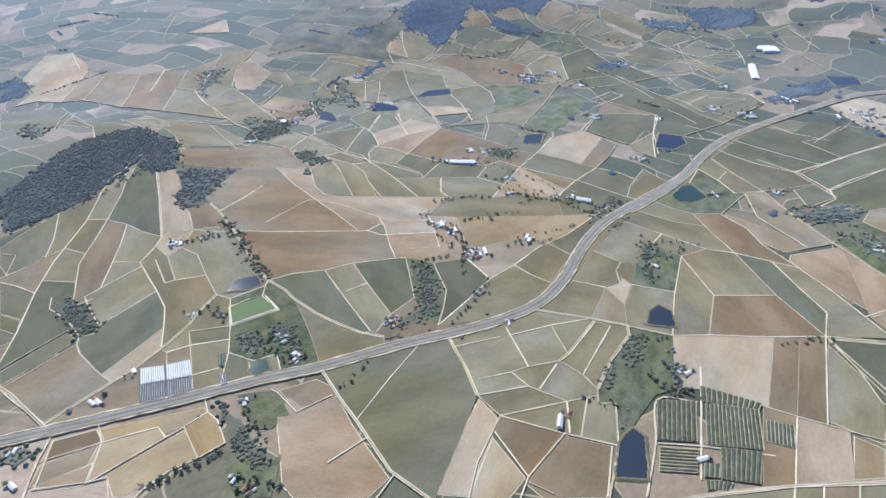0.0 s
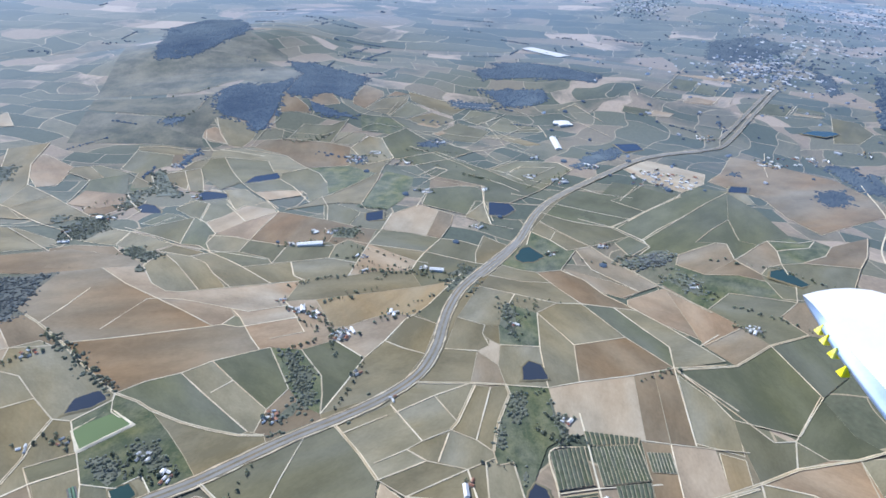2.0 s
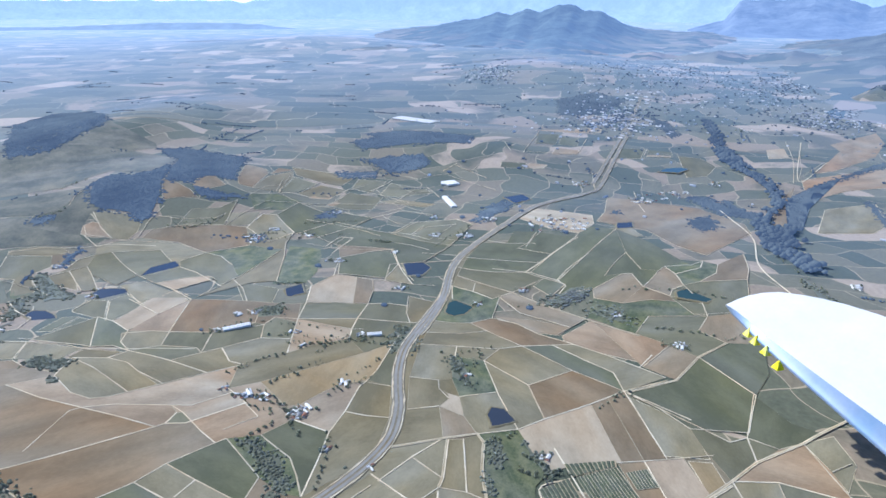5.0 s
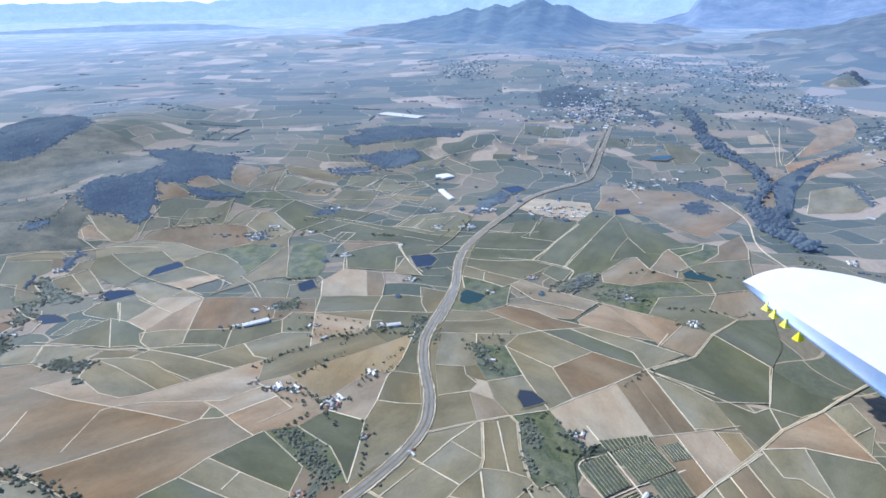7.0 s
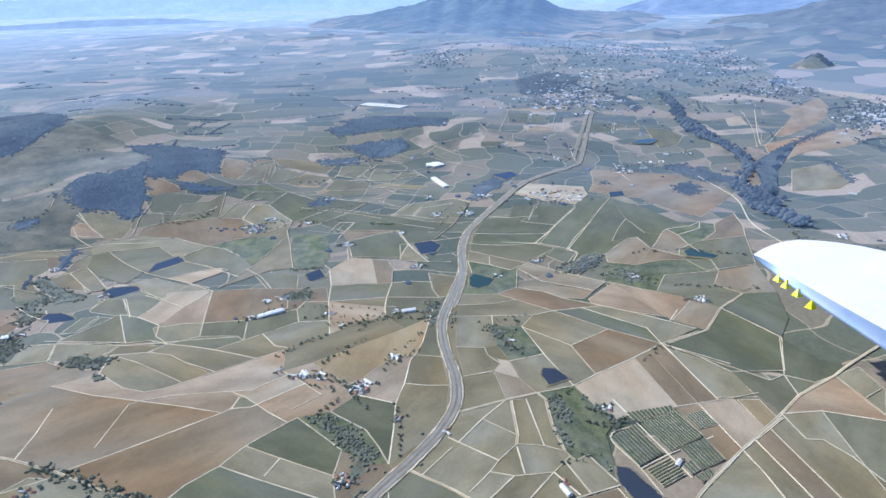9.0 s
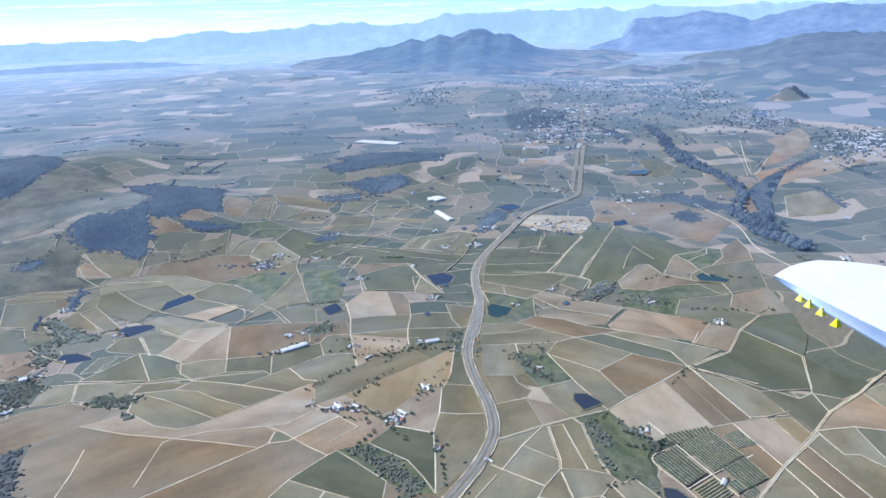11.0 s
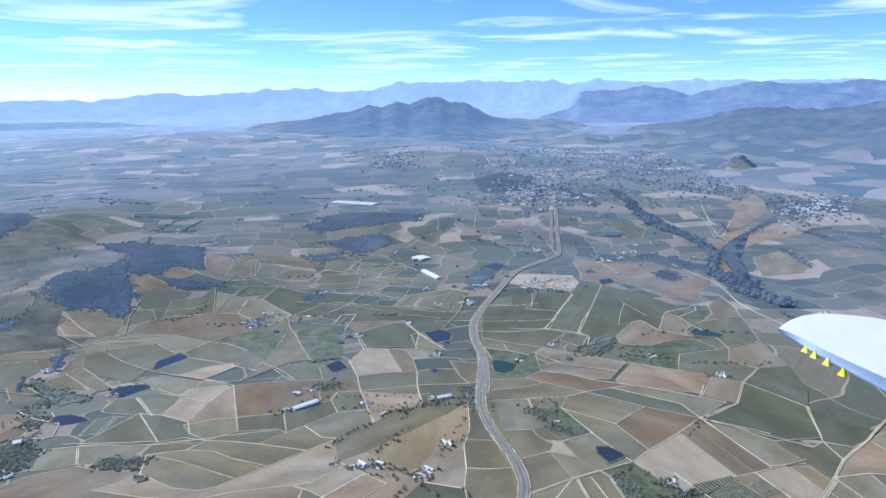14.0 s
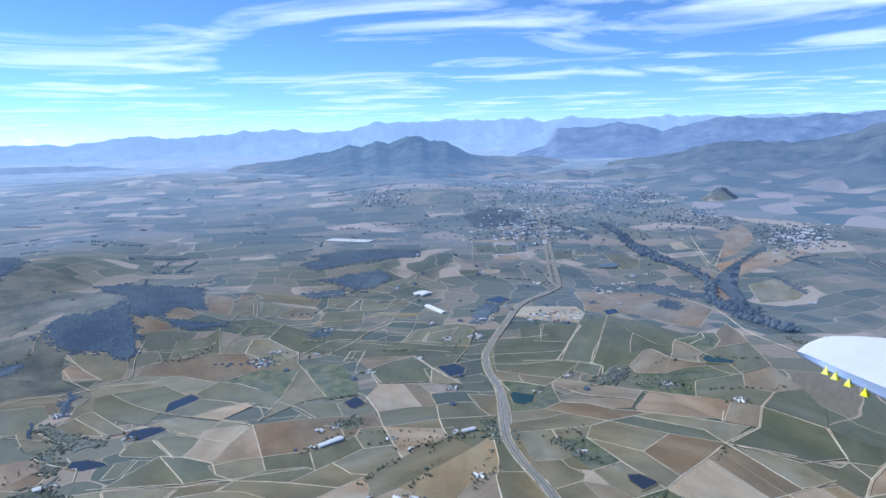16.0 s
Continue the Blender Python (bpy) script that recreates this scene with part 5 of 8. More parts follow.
plot("p", (-13.2, 142.2), (-15.1, 148.0), (-16.2, 152.8), (-2.7, 154.1), (-3.9, 158.8), (-4.7, 160.2), (-5.2, 162.5), (3.0, 161.8), (4.0, 156.1), (5.4, 148.1), (9.1, 147.4), (14.6, 149.6), (20.0, 151.0), (26.8, 149.8), (25.1, 147.9), (17.5, 139.5), (11.0, 133.7), (5.2, 142.3), (-3.3, 140.1), (-10.6, 142.5))
plot("G", (-10.6, 142.5), (-3.3, 140.1), (-1.4, 133.6), (-0.0, 129.2), (-0.7, 122.9), (-2.0, 116.6), (-5.4, 119.9), (-7.8, 126.4), (-9.4, 135.9))
plot("o", (-43.4, 191.2), (-38.7, 200.1), (-34.3, 191.1), (-27.7, 172.9), (-31.9, 172.9), (-36.3, 174.3), (-40.2, 179.6))
plot("o", (-27.7, 172.9), (-34.3, 191.1), (-38.7, 200.1), (-30.1, 194.4), (-25.9, 188.8), (-24.0, 182.2), (-20.5, 172.5))
plot("o", (-20.5, 172.5), (-24.0, 182.2), (-25.9, 188.8), (-30.1, 194.4), (-24.7, 195.9), (-19.6, 189.4), (-15.7, 183.9), (-8.2, 172.4), (-19.2, 172.4))
plot("o", (-8.2, 172.4), (-15.7, 183.9), (-7.2, 184.1), (-1.5, 184.1), (-1.5, 175.7), (0.2, 172.2))
plot("o", (0.2, 172.2), (-1.5, 175.7), (-1.5, 184.1), (10.0, 184.8), (17.6, 180.5), (16.6, 178.0), (14.0, 172.9), (10.3, 172.8), (1.3, 172.2))
plot("o", (0.2, 172.2), (1.3, 172.2), (10.3, 172.8), (14.0, 172.9), (22.3, 174.3), (33.2, 173.3), (33.8, 163.7), (22.0, 162.9), (9.8, 162.2), (3.0, 161.8), (-5.2, 162.5))
plot("g", (-49.0, 221.6), (-39.1, 226.2), (-30.1, 230.3), (-33.9, 205.3), (-36.6, 208.6))
plot("d", (-33.9, 205.3), (-30.1, 230.3), (-26.3, 222.7), (-23.2, 210.8), (-25.1, 209.9), (-26.0, 203.4), (-24.7, 195.9), (-28.1, 202.0))
plot("o", (-24.7, 195.9), (-26.0, 203.4), (-25.1, 209.9), (-23.2, 210.8), (-17.0, 206.1), (-13.0, 202.5), (-16.3, 194.2))
plot("g", (-24.7, 195.9), (-16.3, 194.2), (-7.8, 187.5), (-7.2, 184.1), (-15.7, 183.9), (-19.6, 189.4))
plot("p", (-23.2, 210.8), (-13.4, 219.5), (-6.8, 223.8), (-1.7, 226.6), (-13.0, 202.5), (-17.0, 206.1))
plot("g", (-16.3, 194.2), (-13.0, 202.5), (-4.4, 196.8), (-1.6, 195.1), (-7.2, 184.1), (-7.8, 187.5))
plot("b", (-13.0, 202.5), (-1.7, 226.6), (13.8, 214.0), (24.3, 205.3), (28.9, 203.4), (24.0, 192.5), (22.9, 190.4), (17.9, 196.5), (13.4, 193.0), (11.4, 195.7), (5.8, 193.5), (-1.6, 195.1), (-4.4, 196.8))
plot("g", (-1.6, 195.1), (5.8, 193.5), (11.4, 195.7), (13.4, 193.0), (10.0, 184.8), (-1.5, 184.1), (-7.2, 184.1))
plot("g", (10.0, 184.8), (13.4, 193.0), (17.9, 196.5), (22.9, 190.4), (17.6, 180.5))
plot("g", (28.9, 203.4), (30.8, 203.6), (39.8, 199.7), (44.5, 196.4), (49.1, 194.3), (41.1, 185.1), (24.0, 192.5))
plot("t", (30.8, 203.6), (37.5, 217.4), (50.1, 225.6), (56.0, 219.0), (44.5, 196.4), (39.8, 199.7))
plot("b", (44.5, 196.4), (56.0, 219.0), (59.9, 213.7), (56.0, 204.7), (49.1, 194.3))
plot("g", (49.1, 194.3), (55.1, 192.0), (60.7, 186.8), (57.5, 182.5), (54.9, 175.2), (48.2, 180.1), (41.1, 185.1))
plot("t", (22.9, 190.4), (24.0, 192.5), (36.6, 179.0), (33.2, 173.3), (22.3, 174.3), (14.0, 172.9), (16.6, 178.0), (17.6, 180.5))
plot("o", (24.0, 192.5), (41.1, 185.1), (36.6, 179.0))
plot("g", (41.1, 185.1), (48.2, 180.1), (54.9, 175.2), (59.2, 173.3), (51.6, 168.3), (40.9, 155.6), (32.8, 144.1), (28.3, 149.8), (32.7, 153.2), (44.4, 165.4), (33.8, 163.7), (33.2, 173.3), (36.6, 179.0))
plot("o", (54.9, 175.2), (57.5, 182.5), (60.7, 186.8), (64.6, 194.5), (68.0, 188.6), (72.3, 182.9), (59.2, 173.3))
plot("o", (59.2, 173.3), (72.3, 182.9), (62.8, 172.7), (56.3, 166.8), (50.8, 160.9), (39.1, 146.0), (31.5, 133.0), (29.4, 131.4), (21.3, 121.9), (14.2, 117.0), (13.5, 116.0), (2.4, 112.3), (0.5, 112.3), (-2.0, 114.1), (-2.0, 116.6), (9.1, 118.9), (18.8, 123.9), (26.0, 132.1), (32.8, 144.1), (40.9, 155.6), (51.6, 168.3))
plot("y", (33.8, 163.7), (44.4, 165.4), (32.7, 153.2), (28.3, 149.8), (26.8, 149.8), (20.0, 151.0), (14.6, 149.6), (9.1, 147.4), (5.4, 148.1), (4.0, 156.1), (3.0, 161.8), (9.8, 162.2), (22.0, 162.9))
plot("o", (26.8, 149.8), (28.3, 149.8), (32.8, 144.1), (26.0, 132.1), (21.4, 135.5), (17.5, 139.5), (25.1, 147.9))
plot("p", (-4.7, 160.2), (-3.9, 158.8), (-2.7, 154.1), (-16.2, 152.8), (-17.3, 157.3), (-18.6, 157.9), (-19.2, 161.6), (-15.0, 159.3))
plot("d", (-3.3, 140.1), (5.2, 142.3), (11.0, 133.7), (5.4, 126.0), (0.6, 119.9), (-2.0, 116.6), (-0.7, 122.9), (-0.0, 129.2), (-1.4, 133.6))
plot("o", (-2.0, 116.6), (0.6, 119.9), (5.4, 126.0), (11.0, 133.7), (17.5, 139.5), (21.4, 135.5), (26.0, 132.1), (18.8, 123.9), (9.1, 118.9))
plot("o", (72.3, 182.9), (79.7, 194.5), (90.4, 210.5), (91.9, 210.3), (94.0, 206.3), (88.9, 201.2), (82.4, 194.3), (76.7, 184.8))
plot("G", (72.3, 182.9), (76.7, 184.8), (82.4, 194.3), (86.1, 186.2), (88.2, 177.4), (91.0, 176.8), (79.6, 165.0), (71.6, 165.6), (66.7, 168.6), (62.8, 172.7))
plot("o", (63.6, 211.0), (72.7, 225.1), (75.7, 223.9), (73.6, 216.6), (70.9, 203.0))
plot("o", (91.9, 210.3), (101.5, 220.1), (114.0, 222.0), (101.0, 213.2), (94.0, 206.3))
plot("d", (114.0, 222.0), (120.8, 214.6), (128.7, 209.0), (121.6, 207.6), (128.1, 194.1), (120.5, 191.1), (118.5, 192.4), (107.6, 205.2), (101.0, 213.2))
plot("o", (2.4, 112.3), (13.5, 116.0), (13.9, 113.2), (17.4, 103.5), (13.6, 101.9), (16.8, 97.9), (6.1, 95.4), (4.1, 102.7), (1.5, 109.6), (0.5, 112.3))
plot("o", (13.5, 116.0), (14.2, 117.0), (21.3, 121.9), (33.4, 118.8), (23.9, 116.6), (13.9, 113.2))
plot("o", (21.3, 121.9), (29.4, 131.4), (31.5, 133.0), (39.2, 130.3), (35.5, 122.8), (33.4, 118.8))
plot("o", (31.5, 133.0), (39.1, 146.0), (45.2, 140.8), (43.2, 137.2), (44.0, 134.3), (43.1, 132.0), (39.2, 130.3))
plot("o", (39.1, 146.0), (50.8, 160.9), (59.5, 154.4), (55.8, 149.5), (48.8, 139.6), (45.2, 140.8))
plot("o", (50.8, 160.9), (56.3, 166.8), (64.5, 161.1), (72.9, 158.2), (73.7, 154.2), (76.0, 144.4), (69.3, 146.6), (59.5, 154.4))
plot("o", (56.3, 166.8), (62.8, 172.7), (66.7, 168.6), (71.6, 165.6), (72.9, 158.2), (64.5, 161.1))
plot("o", (82.4, 194.3), (88.9, 201.2), (90.6, 191.6), (86.1, 186.2))
plot("g", (88.9, 201.2), (94.0, 206.3), (95.6, 203.2), (101.3, 196.0), (110.4, 187.9), (112.7, 179.4), (105.6, 176.8), (96.7, 177.5), (92.5, 189.4), (90.6, 191.6))
plot("d", (94.0, 206.3), (101.0, 213.2), (107.6, 205.2), (118.5, 192.4), (110.4, 187.9), (101.3, 196.0), (95.6, 203.2))
plot("o", (86.1, 186.2), (90.6, 191.6), (92.5, 189.4), (96.7, 177.5), (91.0, 176.8), (88.2, 177.4))
plot("b", (96.7, 177.5), (98.9, 163.2), (102.7, 146.6), (95.5, 145.3), (89.2, 162.7), (91.0, 176.8))
plot("b", (71.6, 165.6), (79.6, 165.0), (83.7, 156.8), (84.7, 147.7), (87.6, 140.6), (89.0, 136.6), (83.7, 139.9), (76.0, 144.4), (73.7, 154.2), (72.9, 158.2))
plot("d", (76.0, 144.4), (83.7, 139.9), (85.6, 128.0), (87.6, 118.6), (83.7, 110.8), (79.1, 125.8))
plot("o", (76.0, 144.4), (79.1, 125.8), (64.5, 126.5), (61.6, 143.2), (69.3, 146.6))
plot("b", (79.1, 125.8), (83.7, 110.8), (78.0, 110.8), (72.7, 111.3), (58.8, 112.6), (64.5, 126.5))
plot("o", (83.7, 110.8), (87.6, 118.6), (85.6, 128.0), (83.7, 139.9), (89.0, 136.6), (92.4, 126.7), (95.2, 116.5), (97.3, 109.1))
plot("b", (83.7, 110.8), (73.0, 86.9), (68.1, 89.0), (78.0, 110.8))
plot("o", (59.5, 154.4), (69.3, 146.6), (61.6, 143.2), (55.8, 149.5))
plot("o", (45.2, 140.8), (48.8, 139.6), (45.9, 131.3), (44.0, 134.3), (43.2, 137.2))
plot("t", (44.0, 134.3), (45.9, 131.3), (42.4, 123.7), (39.2, 130.3), (43.1, 132.0))
plot("G", (55.8, 149.5), (61.6, 143.2), (55.4, 128.2), (45.9, 131.3), (48.8, 139.6))
plot("o", (61.6, 143.2), (64.5, 126.5), (58.8, 112.6), (50.7, 112.7), (55.0, 126.6), (55.4, 128.2))
plot("o", (55.4, 128.2), (55.0, 126.6), (50.7, 112.7), (41.3, 116.2), (42.4, 123.7), (45.9, 131.3))
plot("t", (50.7, 112.7), (58.8, 112.6), (72.7, 111.3), (63.4, 91.0), (62.6, 91.8), (51.9, 96.6), (46.7, 96.8))
plot("G", (50.7, 112.7), (46.7, 96.8), (42.3, 95.3), (32.1, 82.7), (33.8, 93.2), (30.4, 93.2), (30.6, 95.2), (30.9, 97.0), (35.2, 105.1), (41.0, 113.0), (41.3, 116.2))
plot("d", (112.7, 179.4), (113.7, 174.5), (115.1, 170.6), (105.1, 166.3), (105.6, 176.8))
plot("b", (-91.3, 96.7), (-87.4, 102.1), (-81.8, 109.8), (-79.7, 106.8), (-72.6, 100.6), (-69.4, 98.5), (-78.1, 87.2), (-85.4, 92.7), (-88.3, 95.0))
plot("g", (-58.4, 114.3), (-49.6, 116.3), (-48.6, 111.8), (-56.4, 109.9))
plot("G", (-49.6, 116.3), (-52.1, 125.9), (-44.7, 130.9), (-44.6, 127.0), (-40.4, 122.2))
plot("o", (-56.4, 109.9), (-48.6, 111.8), (-47.7, 107.6), (-47.4, 104.2), (-46.7, 96.5), (-52.1, 96.8), (-53.3, 100.8))
plot("g", (-47.7, 107.6), (-42.9, 105.6), (-40.8, 99.6), (-46.7, 96.5), (-47.4, 104.2))
plot("o", (-42.9, 105.6), (-41.5, 105.1), (-38.8, 106.5), (-37.1, 107.2), (-35.0, 101.7), (-40.8, 99.6))
plot("g", (-27.0, 103.1), (-13.8, 109.0), (-2.0, 114.1), (0.5, 112.3), (1.5, 109.6), (4.1, 102.7), (6.1, 95.4), (2.5, 84.7), (-1.8, 72.7), (-2.2, 70.2), (-5.2, 72.7), (-9.7, 76.0), (-10.4, 76.9), (-15.2, 84.6), (-17.8, 88.7), (-21.2, 93.6))
plot("y", (-64.9, 83.0), (-55.7, 86.8), (-53.5, 84.4), (-61.1, 76.5), (-63.6, 74.2))
plot("y", (-50.8, 86.9), (-47.3, 90.7), (-44.8, 88.6), (-41.8, 83.1), (-45.8, 79.5))
plot("o", (6.1, 95.4), (16.8, 97.9), (19.0, 97.1), (24.1, 93.7), (10.4, 90.0))
plot("o", (13.6, 101.9), (17.4, 103.5), (23.5, 104.3), (19.0, 97.1), (16.8, 97.9))
plot("o", (17.4, 103.5), (13.9, 113.2), (23.9, 116.6), (26.4, 107.2), (24.2, 105.2), (23.5, 104.3))
plot("o", (23.5, 104.3), (24.2, 105.2), (28.6, 101.0), (30.9, 97.0), (30.6, 95.2), (28.4, 94.7), (24.1, 93.7), (19.0, 97.1))
plot("o", (24.2, 105.2), (26.4, 107.2), (34.2, 118.0), (37.5, 116.2), (28.6, 101.0))
plot("o", (23.9, 116.6), (33.4, 118.8), (34.2, 118.0), (26.4, 107.2))
plot("b", (33.4, 118.8), (35.5, 122.8), (39.2, 130.3), (42.4, 123.7), (41.3, 116.2), (37.5, 116.2), (34.2, 118.0))
plot("o", (37.5, 116.2), (41.3, 116.2), (41.0, 113.0), (35.2, 105.1), (30.9, 97.0), (28.6, 101.0))
plot("o", (24.1, 93.7), (28.4, 94.7), (25.4, 84.7), (23.4, 85.7))
plot("o", (24.1, 93.7), (23.4, 85.7), (22.5, 85.7), (20.9, 86.1), (10.4, 90.0))
plot("o", (28.4, 94.7), (30.6, 95.2), (30.4, 93.2), (33.8, 93.2), (32.1, 82.7), (25.4, 84.7))
plot("b", (10.4, 90.0), (20.9, 86.1), (22.5, 85.7), (14.4, 75.8), (9.0, 86.1))
plot("b", (72.7, 111.3), (78.0, 110.8), (68.1, 89.0), (63.4, 91.0))
plot("b", (63.4, 91.0), (68.1, 89.0), (61.1, 73.5), (55.3, 73.2), (62.6, 91.8))
plot("p", (68.1, 89.0), (73.0, 86.9), (76.3, 85.0), (71.7, 73.6), (61.1, 73.5))
plot("d", (131.3, 223.1), (138.1, 216.2), (143.9, 205.8), (148.5, 202.3), (123.6, 191.9), (111.8, 186.5), (102.9, 198.5))
plot("d", (148.5, 202.3), (160.6, 207.8), (168.1, 199.6), (130.6, 181.5), (115.2, 174.7), (111.8, 186.5), (123.6, 191.9))
plot("d", (168.1, 199.6), (167.1, 179.9), (161.2, 158.2), (151.8, 158.7), (147.1, 157.3), (143.6, 162.3), (150.9, 177.1))
plot("d", (168.1, 199.6), (150.9, 177.1), (140.4, 172.4), (130.1, 166.7), (135.4, 163.7), (119.6, 161.3), (108.5, 166.2), (114.3, 169.4), (115.2, 174.7), (130.6, 181.5))
plot("d", (150.9, 177.1), (143.6, 162.3), (147.1, 157.3), (138.9, 153.5), (133.4, 151.6), (138.2, 161.6), (135.4, 163.7), (130.1, 166.7), (140.4, 172.4))
plot("G", (161.2, 158.2), (160.7, 154.3), (167.6, 154.6), (161.2, 150.5), (149.7, 151.8), (151.8, 158.7))
plot("b", (119.6, 161.3), (135.4, 163.7), (138.2, 161.6), (133.4, 151.6), (119.3, 147.1), (115.1, 156.0))
plot("b", (133.4, 151.6), (138.9, 153.5), (147.1, 157.3), (151.8, 158.7), (149.7, 151.8), (144.5, 143.8), (139.0, 143.7), (134.5, 140.9))
plot("b", (133.4, 151.6), (134.5, 140.9), (133.0, 136.9), (128.0, 143.0), (119.3, 147.1))
plot("G", (149.7, 151.8), (161.2, 150.5), (167.6, 154.6), (169.4, 149.4), (162.1, 144.3), (150.9, 142.4), (144.5, 143.8))
plot("g", (144.5, 143.8), (150.9, 142.4), (161.4, 137.1), (166.5, 134.9), (145.8, 119.0), (132.9, 124.5), (138.6, 131.2))
plot("g", (144.5, 143.8), (138.6, 131.2), (133.0, 136.9), (134.5, 140.9), (139.0, 143.7))
plot("g", (138.6, 131.2), (132.9, 124.5), (130.5, 127.4), (133.0, 136.9))
plot("b", (132.9, 124.5), (145.8, 119.0), (132.8, 104.8), (124.5, 111.0), (123.7, 120.3))
plot("g", (132.9, 124.5), (123.7, 120.3), (124.5, 111.0), (112.2, 110.7), (111.0, 119.8), (108.0, 130.3), (118.8, 135.4), (130.5, 127.4))
plot("b", (150.9, 142.4), (162.1, 144.3), (169.4, 149.4), (188.9, 152.9), (175.8, 141.1), (166.5, 134.9), (161.4, 137.1))
plot("G", (133.0, 136.9), (130.5, 127.4), (118.8, 135.4), (108.0, 130.3), (106.1, 136.4), (104.1, 146.9), (115.1, 156.0), (119.3, 147.1), (128.0, 143.0))
plot("p", (108.0, 130.3), (111.0, 119.8), (96.2, 116.2), (104.1, 146.9), (106.1, 136.4))
plot("b", (111.0, 119.8), (112.2, 110.7), (98.6, 106.6), (96.2, 116.2))
plot("d", (112.2, 110.7), (124.5, 111.0), (132.8, 104.8), (120.8, 94.7), (109.9, 90.9), (110.1, 92.6))
plot("d", (112.2, 110.7), (110.1, 92.6), (109.9, 90.9), (103.6, 87.3), (96.0, 82.7), (85.7, 91.2), (85.6, 100.2), (84.0, 109.9), (98.6, 106.6))
plot("g", (79.1, 74.5), (82.6, 84.7), (87.1, 94.0), (87.8, 91.1), (89.5, 82.9), (94.1, 81.8), (88.7, 75.4))
plot("p", (79.1, 74.5), (88.7, 75.4), (96.7, 75.4), (103.0, 73.7), (99.7, 64.9), (94.8, 57.0), (87.0, 69.1))
plot("o", (79.1, 74.5), (87.0, 69.1), (77.2, 57.2), (76.3, 57.9), (77.1, 64.1), (74.7, 66.6))
plot("o", (79.1, 74.5), (74.7, 66.6), (77.1, 64.1), (76.3, 57.9), (77.2, 57.2), (75.0, 54.3), (69.5, 47.5), (62.0, 53.4), (65.1, 59.3), (72.3, 73.6))
plot("g", (88.7, 75.4), (94.1, 81.8), (96.7, 75.4))
plot("d", (96.7, 75.4), (94.1, 81.8), (109.6, 91.4), (107.4, 79.5), (109.9, 73.6), (103.0, 73.7))
plot("g", (94.8, 57.0), (90.7, 49.6), (74.4, 43.5), (71.4, 45.3), (75.0, 54.3), (77.2, 57.2), (87.0, 69.1))
plot("o", (75.0, 54.3), (71.4, 45.3), (69.5, 47.5))
plot("b", (72.3, 73.6), (65.1, 59.3), (62.0, 53.4), (57.8, 56.7), (59.4, 59.7), (65.9, 73.2))
plot("o", (65.9, 73.2), (59.4, 59.7), (57.8, 56.7), (53.6, 60.0), (57.5, 66.3), (61.0, 73.5))
plot("o", (61.0, 73.5), (57.5, 66.3), (53.6, 60.0), (39.4, 70.9), (48.3, 72.5))
plot("g", (-19.2, 301.5), (-0.9, 295.0), (0.7, 280.6), (-8.8, 268.5), (-13.3, 271.2), (-16.4, 285.2))
plot("g", (-19.2, 301.5), (-16.4, 285.2), (-13.3, 271.2), (-21.9, 263.2), (-25.6, 274.3), (-28.5, 280.1), (-29.5, 290.8), (-25.6, 301.0))
plot("o", (-19.2, 301.5), (-25.6, 301.0), (-24.1, 309.0), (-14.9, 311.3), (-6.0, 310.4), (7.3, 299.5), (15.1, 282.9), (3.6, 278.9), (0.7, 280.6), (-0.9, 295.0))
plot("g", (-13.3, 271.2), (-8.8, 268.5), (2.5, 271.2), (6.5, 259.0), (7.6, 252.1), (1.2, 255.3), (-8.9, 255.8))
plot("t", (-8.9, 255.8), (1.2, 255.3), (7.6, 252.1), (9.4, 251.2), (8.5, 245.3), (-4.6, 242.0))
plot("o", (0.7, 280.6), (3.6, 278.9), (2.5, 271.2), (-8.8, 268.5))
plot("g", (3.6, 278.9), (15.1, 282.9), (19.4, 274.5), (20.4, 260.5), (18.3, 242.6), (10.1, 234.4), (10.4, 245.8), (8.5, 245.3), (9.4, 251.2), (7.6, 252.1), (6.5, 259.0), (2.5, 271.2))
plot("b", (15.1, 282.9), (7.3, 299.5), (-6.0, 310.4), (-1.0, 316.2), (9.9, 316.2), (29.2, 309.4), (37.9, 303.0), (33.1, 281.8))
plot("G", (15.1, 282.9), (33.1, 281.8), (42.9, 268.5), (18.3, 242.6), (20.4, 260.5), (19.4, 274.5))
plot("o", (33.1, 281.8), (37.9, 303.0), (41.8, 281.3), (54.8, 286.5), (47.5, 276.0), (40.5, 257.4), (35.8, 246.5), (28.7, 229.2), (20.8, 232.2), (0.6, 228.0), (10.1, 234.4), (18.3, 242.6), (42.9, 268.5))
plot("o", (-25.6, 301.0), (-29.5, 290.8), (-35.8, 288.3), (-36.2, 291.8), (-32.2, 298.7))
plot("o", (-29.5, 290.8), (-28.5, 280.1), (-28.0, 261.2), (-33.1, 263.7), (-34.2, 273.9), (-35.8, 288.3))
plot("o", (37.9, 303.0), (48.8, 314.6), (54.7, 311.6), (54.8, 286.5), (41.8, 281.3))
plot("d", (54.7, 311.6), (70.0, 323.1), (76.6, 304.7), (85.2, 297.4), (92.8, 283.1), (80.2, 277.1), (77.2, 277.0), (61.5, 274.2), (54.8, 286.5))
plot("d", (51.3, 225.8), (59.4, 243.2), (71.8, 242.5), (81.5, 239.2), (75.7, 223.6), (64.8, 213.1))
plot("b", (59.4, 243.2), (64.4, 258.4), (74.7, 247.3), (81.5, 239.2), (71.8, 242.5))
plot("d", (81.5, 239.2), (74.7, 247.3), (64.4, 258.4), (61.5, 274.2), (77.2, 277.0), (80.2, 277.1), (89.3, 257.1), (95.4, 239.3), (101.8, 227.5), (84.5, 219.7), (75.7, 223.6))
